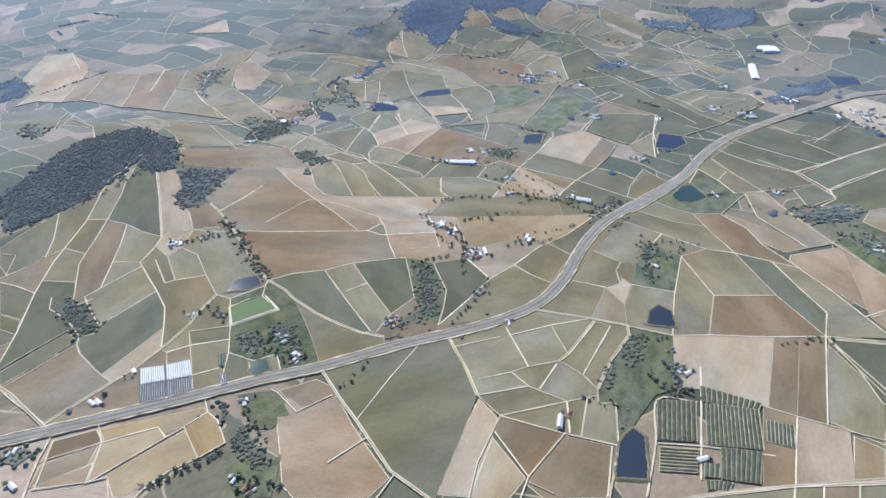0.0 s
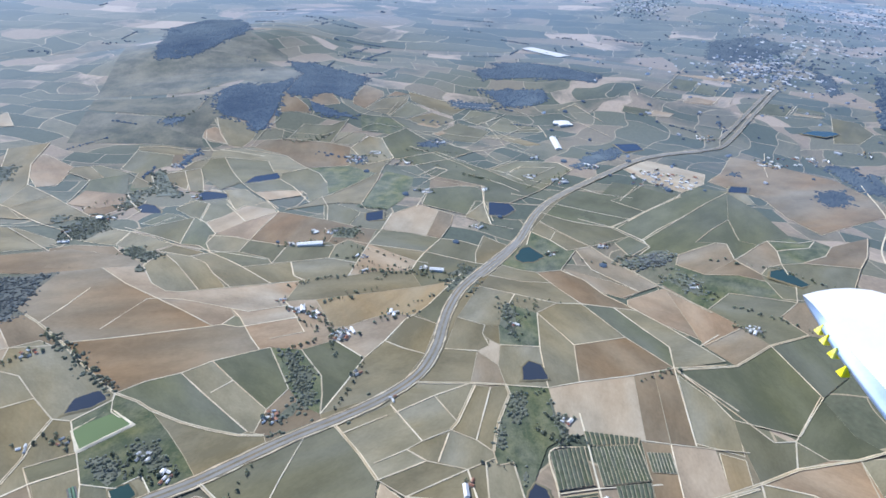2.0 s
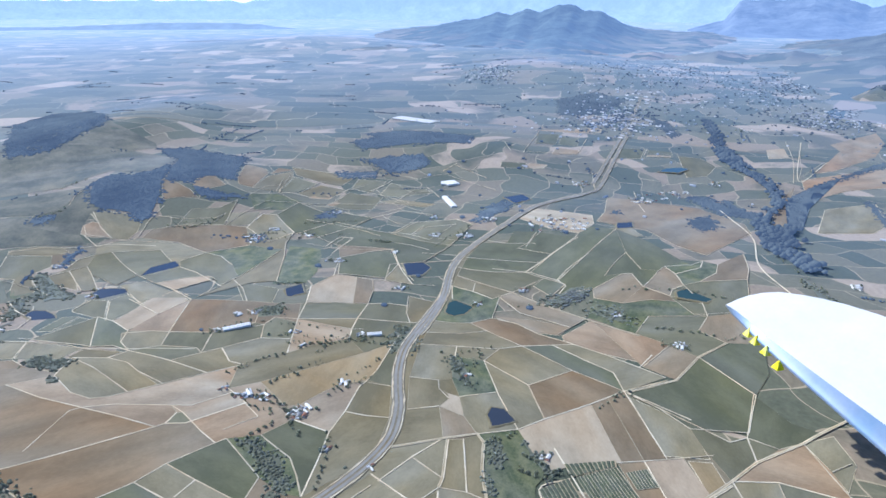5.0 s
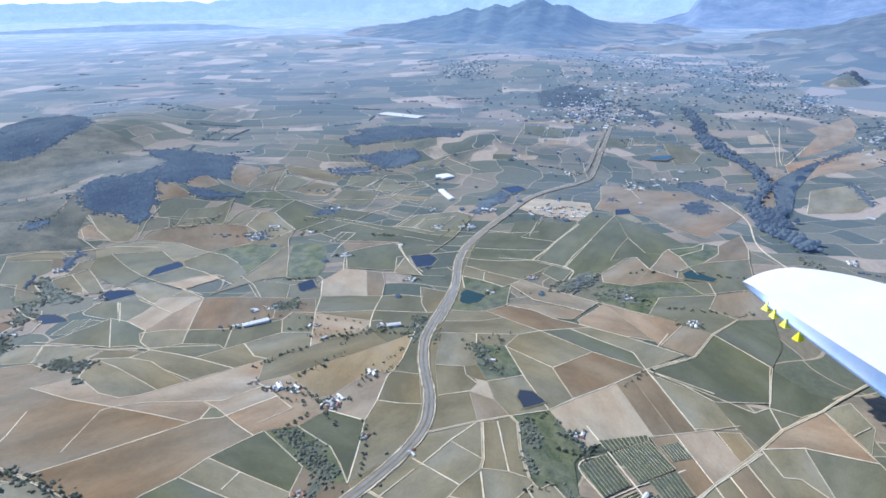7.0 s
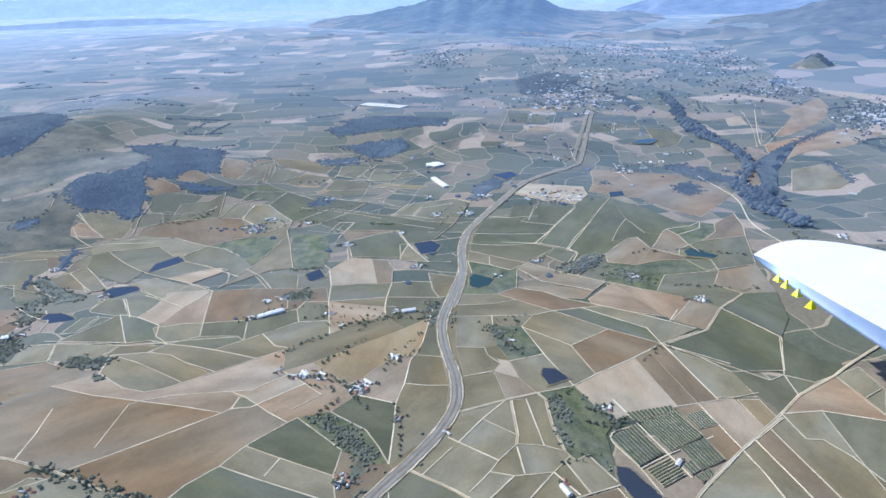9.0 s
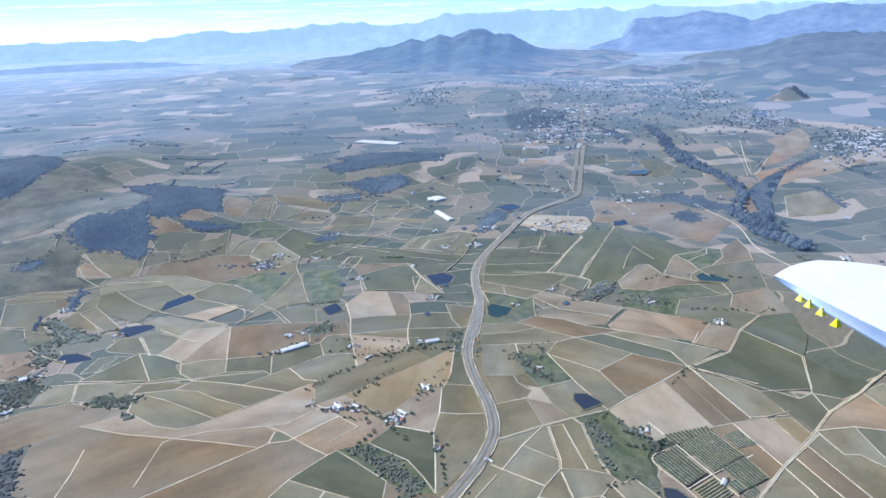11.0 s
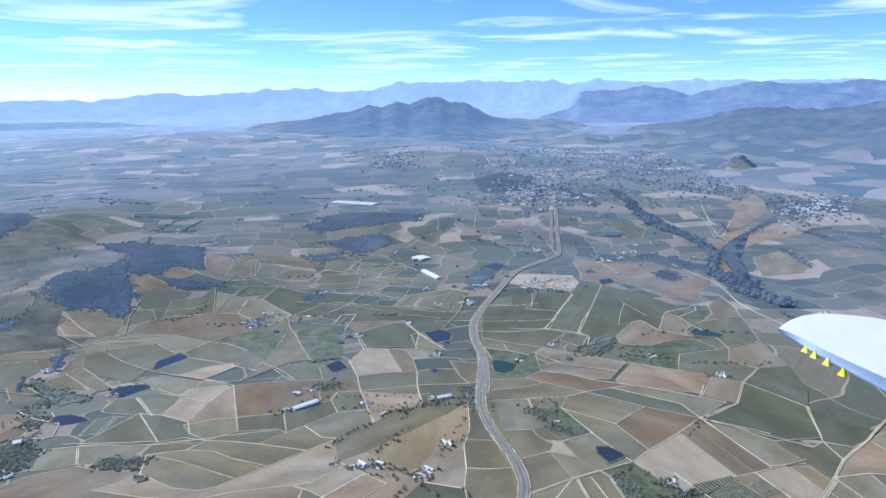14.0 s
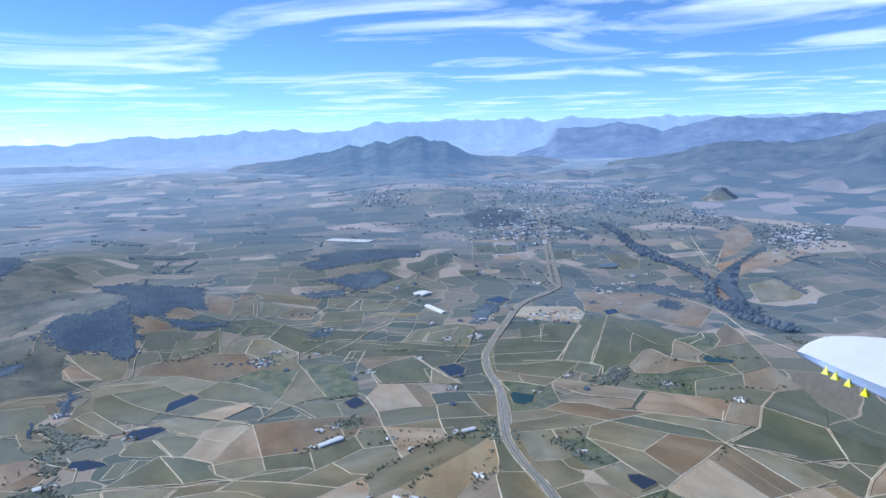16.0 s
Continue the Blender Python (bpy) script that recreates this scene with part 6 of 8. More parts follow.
plot("g", (89.3, 257.1), (102.8, 263.8), (120.8, 252.7), (122.4, 242.0), (101.8, 227.5), (95.4, 239.3))
plot("g", (42.2, 333.6), (29.2, 309.4), (9.9, 316.2), (19.1, 329.3), (31.7, 327.3))
plot("t", (-180.2, 318.8), (-165.1, 301.6), (-160.8, 292.0), (-152.6, 250.8), (-164.2, 254.2), (-170.3, 248.6), (-171.1, 265.0), (-185.7, 283.4), (-191.5, 314.9))
plot("b", (-160.8, 292.0), (-150.7, 289.3), (-144.2, 252.1), (-152.6, 250.8))
plot("b", (-150.7, 289.3), (-134.9, 286.4), (-122.9, 238.8), (-144.2, 252.1))
plot("b", (-134.9, 286.4), (-126.1, 291.1), (-115.8, 293.0), (-112.3, 267.1), (-105.4, 233.9), (-122.9, 238.8))
plot("o", (-115.8, 293.0), (-103.2, 274.2), (-104.1, 265.7), (-112.3, 267.1))
plot("o", (-103.2, 274.2), (-104.4, 282.1), (-104.7, 293.9), (-107.6, 317.5), (-92.8, 324.0), (-94.9, 297.2), (-90.9, 272.6), (-93.6, 247.1), (-99.5, 256.4), (-104.1, 265.7))
plot("o", (-105.4, 233.9), (-112.3, 267.1), (-104.1, 265.7), (-99.5, 256.4), (-93.6, 247.1), (-90.5, 244.1), (-83.7, 231.6))
plot("o", (-93.6, 247.1), (-90.9, 272.6), (-80.5, 259.7), (-90.5, 244.1))
plot("o", (-90.5, 244.1), (-80.5, 259.7), (-74.2, 250.3), (-64.1, 236.6), (-76.1, 226.5), (-81.8, 232.4), (-83.7, 231.6))
plot("p", (-74.2, 250.3), (-70.5, 266.3), (-55.7, 262.1), (-55.0, 251.4), (-63.9, 245.9))
plot("d", (-70.5, 266.3), (-70.7, 278.6), (-66.3, 281.5), (-57.3, 286.5), (-55.7, 262.1))
plot("o", (-70.7, 278.6), (-79.9, 287.6), (-78.7, 293.6), (-72.6, 294.6), (-66.3, 281.5))
plot("g", (-72.6, 294.6), (-68.8, 295.2), (-57.3, 286.5), (-66.3, 281.5))
plot("t", (-134.5, 349.1), (-120.6, 373.9), (-112.7, 350.3))
# ---- woods, roads, ponds, buildings and trees ----
road("highway", 1.45, (-87.3, 81.6), (-84.0, 83.1), (-76.8, 85.6), (-65.5, 89.6), (-53.7, 94.0), (-45.4, 97.2), (-36.9, 100.4), (-27.8, 103.1), (-18.6, 106.9), (-8.9, 110.8), (1.2, 114.1), (9.0, 117.0), (14.5, 119.6), (20.0, 122.9), (24.6, 127.1), (30.0, 134.8), (34.2, 143.3), (38.6, 151.3), (44.9, 160.1), (53.3, 168.3), (62.0, 176.2), (71.4, 184.8), (77.9, 191.3))
road("highway", 1.45, (52.8, 166.7), (60.4, 173.2), (74.2, 187.0), (91.1, 208.3), (106.1, 219.6), (136.4, 233.8), (158.8, 244.7), (181.7, 249.4), (194.3, 250.9))
road("highway", 0.95, (186.1, 249.3), (200.4, 252.8), (212.9, 257.7), (249.1, 286.0), (310.0, 334.1), (369.9, 381.9))
road("highway", 0.95, (216.0, 265.3), (289.1, 321.9), (375.7, 390.9), (443.2, 447.6))
wood("broad", (-46.1, 93.3), (-44.0, 91.9), (-39.8, 88.6), (-35.3, 82.5), (-32.1, 76.1), (-34.7, 76.4), (-39.9, 82.4), (-43.7, 88.6))
wood("broad", (-8.0, 139.8), (-5.6, 141.0), (-3.1, 128.1), (-2.1, 120.7), (-5.6, 117.6), (-7.1, 126.0))
wood("broad", (-12.6, 110.1), (-11.5, 112.7), (-2.7, 115.3), (1.2, 116.4), (1.2, 115.3), (-3.9, 113.2))
wood("broad", (30.9, 97.0), (32.3, 101.8), (35.3, 105.9), (36.4, 105.1), (34.4, 98.5))
wood("broad", (40.0, 113.0), (42.8, 114.2), (42.3, 108.4), (39.4, 105.0))
wood("broad", (7.7, 116.4), (14.3, 118.5), (21.4, 122.9), (21.9, 121.7), (14.9, 117.0), (7.6, 114.9))
wood("broad", (53.5, 149.5), (56.7, 150.1), (54.6, 139.5), (50.4, 137.1), (48.5, 140.1))
wood("broad", (-62.9, 159.8), (-59.6, 157.6), (-45.6, 135.1), (-43.7, 132.9), (-46.6, 134.2), (-54.8, 146.5))
wood("broad", (-40.4, 116.9), (-34.7, 114.1), (-31.0, 107.7), (-36.3, 109.5))
wood("conifer", (-122.3, 153.1), (-133.2, 173.3), (-129.2, 186.4), (-125.4, 197.7), (-118.3, 207.5), (-106.7, 214.7), (-93.5, 207.4), (-86.5, 196.2), (-85.1, 186.9), (-94.5, 185.0), (-98.8, 194.1), (-100.3, 187.9), (-100.9, 178.2), (-103.6, 170.1), (-108.6, 164.5), (-115.2, 157.9))
wood("conifer", (-84.0, 186.4), (-76.6, 188.1), (-66.7, 189.5), (-70.6, 173.1), (-72.3, 164.7), (-77.0, 168.1), (-80.8, 172.4), (-79.3, 177.3))
wood("conifer", (135.1, 406.4), (162.6, 400.5), (161.2, 375.3), (132.8, 384.9))
wood("conifer", (130.0, 357.6), (150.2, 362.0), (159.3, 346.0), (145.7, 335.9), (130.2, 342.2))
wood("conifer", (364.6, 472.9), (423.2, 487.0), (419.3, 440.0), (346.4, 401.4), (315.0, 412.8))
wood("conifer", (102.7, 163.8), (114.3, 167.2), (118.3, 161.4), (110.0, 158.0), (101.9, 158.4))
wood("broad", (-43.6, 89.6), (-40.1, 89.7), (-34.2, 81.1), (-35.8, 77.6), (-41.0, 83.8))
wood("broad", (-92.2, 123.0), (-84.2, 119.4), (-80.3, 114.6), (-83.6, 113.7), (-89.7, 118.4))
wood("broad", (-9.1, 140.0), (-5.5, 140.6), (-4.2, 132.5), (-0.7, 132.5), (-3.7, 120.9), (-6.3, 123.9), (-5.9, 131.4))
wood("conifer", (101.7, 164.2), (113.0, 166.2), (118.6, 163.7), (115.3, 157.6), (100.9, 159.9))
wood("broad", (31.8, 97.9), (34.5, 103.1), (34.2, 97.0))
wood("broad", (113.6, 154.6), (116.3, 145.6), (115.2, 137.7), (109.2, 145.9))
wood("broad", (44.3, 167.1), (53.1, 164.1), (46.1, 157.1), (39.8, 160.8))
wood("broad", (13.8, 206.6), (18.1, 207.1), (25.0, 205.0), (20.1, 196.9), (12.5, 198.8))
wood("broad", (42.4, 169.2), (52.5, 167.2), (56.3, 170.9), (49.8, 173.8))
wood("conifer", (104.7, 359.8), (127.8, 347.8), (122.0, 339.2), (102.6, 350.3))
wood("broad", (134.8, 255.4), (153.7, 263.0), (149.1, 252.1), (129.2, 241.3))
wood("broad", (228.2, 199.9), (216.4, 183.8), (198.7, 180.8))
wood("broad", (-12.8, 112.3), (-1.4, 115.1), (9.1, 118.6), (18.7, 122.7), (19.4, 121.5), (9.0, 116.2), (-1.4, 112.8), (-11.9, 110.2))
wood("broad", (48.8, 174.9), (56.5, 171.8), (55.0, 168.7), (48.9, 171.1))
wood("broad", (51.8, 169.0), (53.8, 166.4), (40.9, 164.3), (41.4, 167.2))
wood("broad", (40.9, 109.9), (44.1, 111.9), (42.6, 105.0), (40.4, 105.7))
wood("broad", (33.6, 89.6), (35.8, 91.7), (36.2, 88.8), (33.5, 86.7))
wood("broad", (46.8, 103.1), (50.2, 104.8), (49.0, 96.7), (45.9, 96.0))
wood("broad", (52.2, 147.3), (54.5, 147.3), (51.6, 133.5), (49.6, 134.8))
wood("broad", (-47.5, 114.0), (-43.8, 115.0), (-39.9, 108.6), (-42.8, 105.0), (-46.0, 108.6))
wood("broad", (-39.8, 114.1), (-34.3, 112.2), (-30.9, 106.8), (-36.0, 107.7))
wood("broad", (-8.0, 139.4), (-5.5, 139.9), (-5.5, 128.1), (-6.5, 123.9))
wood("conifer", (150.8, 415.6), (172.7, 408.1), (206.8, 368.7), (195.6, 357.2), (151.7, 381.1))
wood("conifer", (127.7, 369.7), (163.1, 356.2), (155.6, 338.3), (129.6, 348.4))
wood("broad", (404.0, 345.2), (401.5, 333.8), (348.2, 283.8), (321.3, 244.0), (306.2, 219.2), (291.5, 203.8), (273.6, 191.4), (255.2, 185.3), (236.9, 175.4), (245.7, 166.9), (228.3, 154.4), (206.9, 145.9), (210.6, 139.8), (201.9, 128.5), (189.2, 127.9), (197.9, 141.9), (201.9, 152.7), (215.1, 166.0), (239.1, 182.6), (263.8, 192.1), (283.8, 203.2), (301.3, 223.0), (310.6, 244.2), (320.7, 267.8), (360.7, 304.5))
wood("broad", (296.6, 199.7), (280.6, 192.6), (269.2, 181.9), (244.6, 167.5), (246.9, 166.1), (276.1, 183.0), (288.2, 193.2), (315.7, 204.7), (349.9, 207.5), (389.2, 211.2), (412.4, 212.3), (396.3, 206.2), (355.0, 203.6), (325.7, 203.9), (304.8, 199.8))
wood("broad", (186.5, 127.8), (182.9, 117.7), (173.0, 105.3), (165.4, 86.7), (160.4, 84.8), (166.3, 100.5), (173.7, 115.3))
wood("broad", (260.6, 219.5), (262.9, 214.3), (254.2, 198.4), (256.6, 190.6), (242.2, 184.4), (242.3, 196.8))
wood("broad", (379.9, 375.7), (373.4, 353.1), (351.1, 321.4), (338.9, 318.8), (358.0, 350.9))
wood("broad", (320.1, 177.7), (319.4, 170.1), (292.1, 149.1), (284.3, 148.0))
wood("broad", (186.2, 223.1), (193.1, 222.2), (187.3, 215.3), (181.7, 218.2))
wood("conifer", (-20.2, 378.4), (-14.0, 389.4), (-7.0, 391.8), (1.5, 383.5), (12.1, 387.5), (23.1, 400.4), (14.6, 371.4), (9.7, 348.9), (5.1, 335.7), (0.3, 326.9), (-3.9, 323.7), (-9.6, 336.8), (-19.3, 343.8), (-23.7, 353.3), (-22.3, 366.0))
wood("conifer", (22.8, 445.2), (39.1, 441.3), (48.3, 429.4), (67.3, 400.6), (56.1, 378.3), (46.8, 356.8), (41.5, 361.9), (39.1, 366.6), (31.3, 365.1), (25.7, 356.4), (23.4, 359.0), (18.1, 363.2), (14.1, 367.5), (20.0, 388.7), (28.6, 413.4), (25.1, 426.8))
wood("conifer", (25.7, 356.4), (26.6, 351.3), (32.4, 350.0), (39.2, 342.5), (48.1, 339.7), (44.6, 334.1), (34.1, 337.2), (24.9, 341.3), (24.1, 347.9))
wood("conifer", (-55.4, 572.2), (-26.8, 603.0), (-0.6, 589.3), (2.7, 495.9), (-7.5, 488.8), (-19.4, 473.5), (-34.0, 452.8), (-57.1, 449.9))
wood("conifer", (-49.4, 345.8), (-47.2, 350.8), (-41.1, 349.3), (-36.7, 350.3), (-36.5, 345.6), (-41.9, 340.0), (-46.0, 339.9))
wood("broad", (-36.8, 305.7), (-28.1, 311.9), (-28.0, 306.0), (-35.8, 299.2), (-37.4, 294.1), (-39.8, 293.3))
wood("broad", (-49.5, 288.6), (-45.6, 292.2), (-41.2, 285.3), (-38.0, 267.7), (-34.3, 260.5), (-35.1, 253.9), (-42.2, 257.7), (-46.7, 256.5), (-47.3, 269.2), (-48.0, 282.6))
wood("broad", (-55.8, 262.1), (-52.7, 267.2), (-48.6, 265.6), (-50.1, 251.8), (-53.0, 245.0), (-56.1, 244.7), (-57.3, 252.0))
wood("broad", (-51.7, 245.6), (-52.1, 241.0), (-56.0, 235.9), (-61.1, 229.4), (-66.1, 232.0), (-68.7, 232.9), (-64.3, 237.3), (-58.4, 239.6))
wood("conifer", (-68.8, 230.5), (-63.9, 228.1), (-61.2, 222.9), (-63.4, 220.0), (-69.3, 224.6))
wood("broad", (-69.4, 222.8), (-67.0, 221.9), (-66.5, 213.8), (-68.4, 210.7), (-70.1, 211.8))
wood("broad", (-50.7, 206.3), (-48.6, 206.6), (-45.0, 204.0), (-40.7, 201.1), (-38.3, 196.0), (-41.6, 194.0), (-45.9, 196.1), (-50.2, 201.5))
wood("broad", (-45.9, 190.7), (-43.9, 192.5), (-42.1, 189.0), (-42.1, 185.7), (-44.6, 186.6), (-46.3, 189.3))
wood("broad", (72.4, 304.7), (80.0, 306.9), (85.3, 302.0), (78.4, 293.4), (70.7, 296.4), (68.7, 303.6))
wood("broad", (38.3, 294.3), (42.9, 293.8), (43.3, 286.3), (39.2, 280.8), (34.7, 285.2))
wood("broad", (-93.9, 123.4), (-93.5, 125.1), (-88.1, 123.5), (-84.1, 122.0), (-80.4, 116.5), (-80.8, 113.1), (-82.5, 112.5), (-86.2, 116.5), (-91.7, 120.4))
wood("broad", (-108.0, 281.6), (-107.3, 296.0), (-99.3, 296.7), (-97.4, 283.1), (-98.7, 270.9), (-96.6, 254.7), (-100.0, 258.0))
wood("broad", (-70.4, 220.3), (-67.3, 232.3), (-61.3, 233.9), (-57.2, 223.7), (-61.1, 214.0), (-66.6, 213.8))
wood("broad", (-191.8, 276.6), (-188.2, 283.5), (-174.9, 272.2), (-174.2, 262.0), (-178.4, 252.6))
wood("broad", (-151.2, 218.4), (-153.4, 228.1), (-139.8, 218.6), (-136.0, 209.3), (-145.4, 211.9))
wood("broad", (-50.5, 204.8), (-44.3, 207.6), (-42.7, 197.8), (-47.0, 196.3))
wood("broad", (-77.3, 230.7), (-75.1, 238.6), (-68.2, 236.1), (-71.5, 228.1))
wood("broad", (103.9, 166.1), (114.3, 168.7), (118.9, 167.0), (119.2, 162.7), (114.1, 157.6), (108.4, 160.7), (103.0, 158.5), (98.7, 161.3), (99.1, 165.8))
wood("broad", (105.4, 150.3), (109.4, 151.1), (112.7, 145.1), (114.1, 137.0), (112.1, 133.2), (107.0, 140.7))
wood("broad", (55.9, 149.8), (56.5, 147.1), (54.7, 140.0), (50.3, 136.2), (48.7, 139.9))
wood("broad", (125.1, 247.9), (144.0, 258.8), (159.5, 263.9), (160.0, 255.5), (141.6, 247.1), (125.7, 240.9))
wood("broad", (210.1, 198.1), (227.8, 199.1), (207.2, 179.5), (201.1, 187.2))
wood("broad", (243.8, 227.2), (256.4, 225.3), (248.8, 190.5), (235.0, 194.4))
wood("broad", (-45.7, 91.9), (-42.4, 90.0), (-37.9, 85.2), (-33.5, 79.8), (-32.1, 77.3), (-34.3, 76.7), (-38.2, 81.8), (-41.6, 83.1), (-43.5, 87.8))
wood("broad", (-83.0, 81.3), (-78.3, 82.3), (-75.5, 80.9), (-77.7, 77.2), (-81.1, 77.8))
wood("broad", (37.6, 105.0), (41.4, 112.1), (44.5, 113.4), (44.8, 109.8), (41.0, 104.1), (38.2, 102.6))
wood("broad", (48.5, 109.2), (50.5, 110.0), (48.9, 103.1), (46.9, 101.6))
wood("broad", (31.2, 97.0), (33.5, 102.6), (36.0, 103.4), (34.1, 97.0))
wood("broad", (-11.8, 117.9), (-7.4, 122.3), (-5.4, 120.9), (-7.2, 117.0), (-11.0, 115.6))
wood("broad", (-18.6, 107.2), (-12.8, 111.9), (-3.9, 114.5), (1.2, 115.3), (1.2, 114.1), (-11.4, 110.1))
road("dirt", 0.32, (317.6, 214.2), (360.4, 242.5), (399.9, 273.9))
road("dirt", 0.34, (-55.8, 315.9), (-44.6, 316.0), (-36.6, 312.6), (-28.2, 310.2), (-18.0, 309.0), (-2.0, 300.5))
road("dirt", 0.34, (-54.1, 222.1), (-48.5, 218.9), (-39.8, 210.7), (-35.3, 204.6), (-27.6, 199.1), (-18.4, 193.5), (-8.4, 187.2))
road("dirt", 0.30, (57.8, 241.1), (48.6, 223.7))
road("dirt", 0.30, (-36.9, 243.5), (-29.7, 251.5))
road("dirt", 0.30, (-25.3, 244.5), (-27.0, 232.8), (-28.4, 224.8))
road("dirt", 0.36, (-72.2, 72.5), (-74.2, 83.6))
road("dirt", 0.40, (34.6, 71.7), (39.2, 83.3), (42.4, 94.1), (50.2, 93.3))
road("dirt", 0.40, (53.8, 102.9), (50.8, 92.9), (45.1, 75.1))
road("dirt", 0.34, (39.5, 83.3), (47.4, 82.5), (54.3, 81.1), (60.2, 80.0))
road("dirt", 0.34, (27.8, 71.7), (30.9, 82.7))
road("dirt", 0.34, (-91.4, 96.5), (-86.8, 93.1), (-77.7, 87.4))
road("dirt", 0.60, (242.4, 203.9), (215.6, 168.0), (182.5, 141.4), (167.8, 118.4))
road("dirt", 0.45, (407.5, 267.5), (323.9, 215.0), (375.4, 229.6))
pond("blue", (46.0, 116.6), (47.8, 121.2), (50.3, 123.2), (52.7, 121.0), (52.1, 115.5))
pond("blue", (30.1, 75.8), (32.2, 82.7), (33.8, 85.4), (35.9, 86.7), (37.4, 84.7), (35.6, 75.2))
pond("blue", (-53.5, 128.4), (-53.0, 131.7), (-51.3, 135.0), (-47.6, 134.6), (-45.8, 131.3), (-48.5, 129.3))
pond("green", (-51.3, 122.8), (-44.8, 128.0), (-40.4, 122.2), (-49.2, 117.0))
pond("teal", (69.0, 176.7), (73.9, 182.5), (76.8, 182.9), (79.0, 175.4), (73.7, 172.4), (69.7, 173.1))
pond("blue", (73.1, 211.0), (77.3, 222.3), (84.7, 220.5), (84.4, 213.5), (78.4, 209.0))
pond("teal", (-42.5, 104.6), (-39.2, 105.8), (-37.6, 102.6), (-39.9, 100.6), (-41.9, 101.7))
pond("blue", (26.8, 211.3), (28.6, 218.8), (34.8, 219.9), (33.2, 212.4))
lane(1, (-97.8, 195.7), (-99.6, 190.8), (-99.9, 184.6), (-102.4, 180.6), (-102.0, 171.5), (-100.6, 158.9), (-101.1, 146.0), (-101.3, 140.0), (-100.0, 127.6), (-97.0, 113.6), (-95.7, 104.3), (-95.3, 101.0))
lane(1, (-97.2, 186.7), (-97.0, 177.7), (-95.9, 171.6), (-95.0, 158.9), (-94.6, 148.5), (-94.5, 143.5), (-94.2, 138.8), (-90.3, 127.6), (-88.6, 122.4))
lane(1, (-100.6, 158.9), (-95.0, 158.9), (-88.7, 156.8), (-82.7, 153.2), (-77.1, 151.2))
lane(2, (-89.9, 184.7), (-84.3, 170.7), (-77.1, 151.2))
lane(1, (-80.7, 170.9), (-77.2, 167.4), (-73.3, 162.9), (-69.7, 154.6))
lane(1, (-77.1, 151.2), (-77.4, 146.9), (-78.1, 143.2), (-79.0, 140.0), (-74.9, 134.3), (-70.7, 128.6), (-66.7, 122.6), (-64.6, 115.7), (-62.8, 108.7))
lane(1, (-88.7, 156.8), (-87.1, 148.5), (-86.0, 140.0), (-84.8, 129.5))
lane(1, (-86.0, 140.0), (-79.0, 140.0))
lane(1, (-103.0, 143.6), (-101.1, 146.0), (-94.5, 143.5))
lane(1, (-101.1, 146.0), (-104.3, 141.7), (-107.5, 137.8), (-110.7, 134.4), (-112.9, 132.6))
lane(1, (-110.1, 162.3), (-105.9, 149.9), (-104.3, 141.7))
lane(1, (-119.2, 144.1), (-112.7, 143.1), (-110.7, 134.4))
lane(1, (-112.9, 132.6), (-105.7, 130.3), (-100.0, 127.6))
lane(1, (-100.4, 132.4), (-92.1, 131.9))
lane(1, (-78.0, 138.1), (-84.8, 129.5), (-87.2, 126.1), (-82.3, 119.4), (-79.4, 115.9), (-70.7, 128.6))
lane(1, (-69.7, 154.6), (-60.5, 153.8), (-58.3, 154.4))
lane(1, (-77.1, 151.2), (-75.8, 153.4), (-69.7, 154.6), (-63.5, 156.4), (-60.5, 153.8))
lane(1, (-70.2, 146.3), (-65.2, 143.4), (-60.5, 134.9), (-55.8, 127.3))
lane(1, (-72.7, 142.5), (-67.6, 132.8))
lane(1, (-77.4, 146.9), (-72.7, 142.5), (-70.2, 146.3), (-69.7, 154.6))
lane(1, (-75.5, 141.3), (-69.8, 131.7), (-67.6, 132.8), (-60.5, 134.9))
lane(2, (-69.0, 168.5), (-65.2, 164.1), (-58.3, 154.4), (-52.0, 144.1), (-47.5, 136.9), (-44.5, 133.1), (-39.5, 129.2), (-36.8, 126.0), (-30.6, 120.7), (-24.8, 117.0), (-19.3, 114.1), (-14.1, 112.8))
lane(1, (-58.3, 154.4), (-45.1, 154.3), (-24.1, 154.6), (-21.8, 154.8))
lane(1, (-65.2, 164.1), (-60.2, 171.5), (-55.7, 179.9))
lane(1, (-54.3, 191.7), (-46.8, 180.6), (-38.3, 171.0), (-30.5, 162.3), (-24.1, 154.6))
lane(1, (-50.7, 158.7), (-40.9, 171.0), (-38.3, 171.0))
lane(1, (-44.5, 133.1), (-38.6, 135.8), (-31.0, 137.2), (-24.1, 140.1), (-13.2, 142.2), (-10.6, 142.5))
lane(1, (-43.4, 191.2), (-40.2, 179.6), (-36.3, 174.3), (-31.9, 172.9), (-8.2, 172.4), (0.2, 172.2))
lane(1, (-38.7, 200.1), (-34.3, 191.1), (-27.7, 172.9))
lane(1, (-30.1, 194.4), (-25.9, 188.8), (-24.0, 182.2), (-19.2, 172.4))
lane(1, (-52.0, 224.4), (-49.0, 221.6), (-36.6, 208.6), (-33.9, 205.3), (-28.1, 202.0), (-24.7, 195.9), (-19.6, 189.4), (-15.7, 183.9), (-8.2, 172.4))
lane(1, (-43.4, 191.2), (-38.7, 200.1), (-30.1, 194.4), (-24.7, 195.9))
lane(1, (-33.9, 205.3), (-30.1, 230.3), (-26.3, 222.7), (-23.2, 210.8), (-26.0, 203.4), (-24.7, 195.9))
lane(1, (-49.0, 221.6), (-39.1, 226.2), (-30.1, 230.3))
lane(1, (-16.3, 194.2), (-1.7, 226.6))
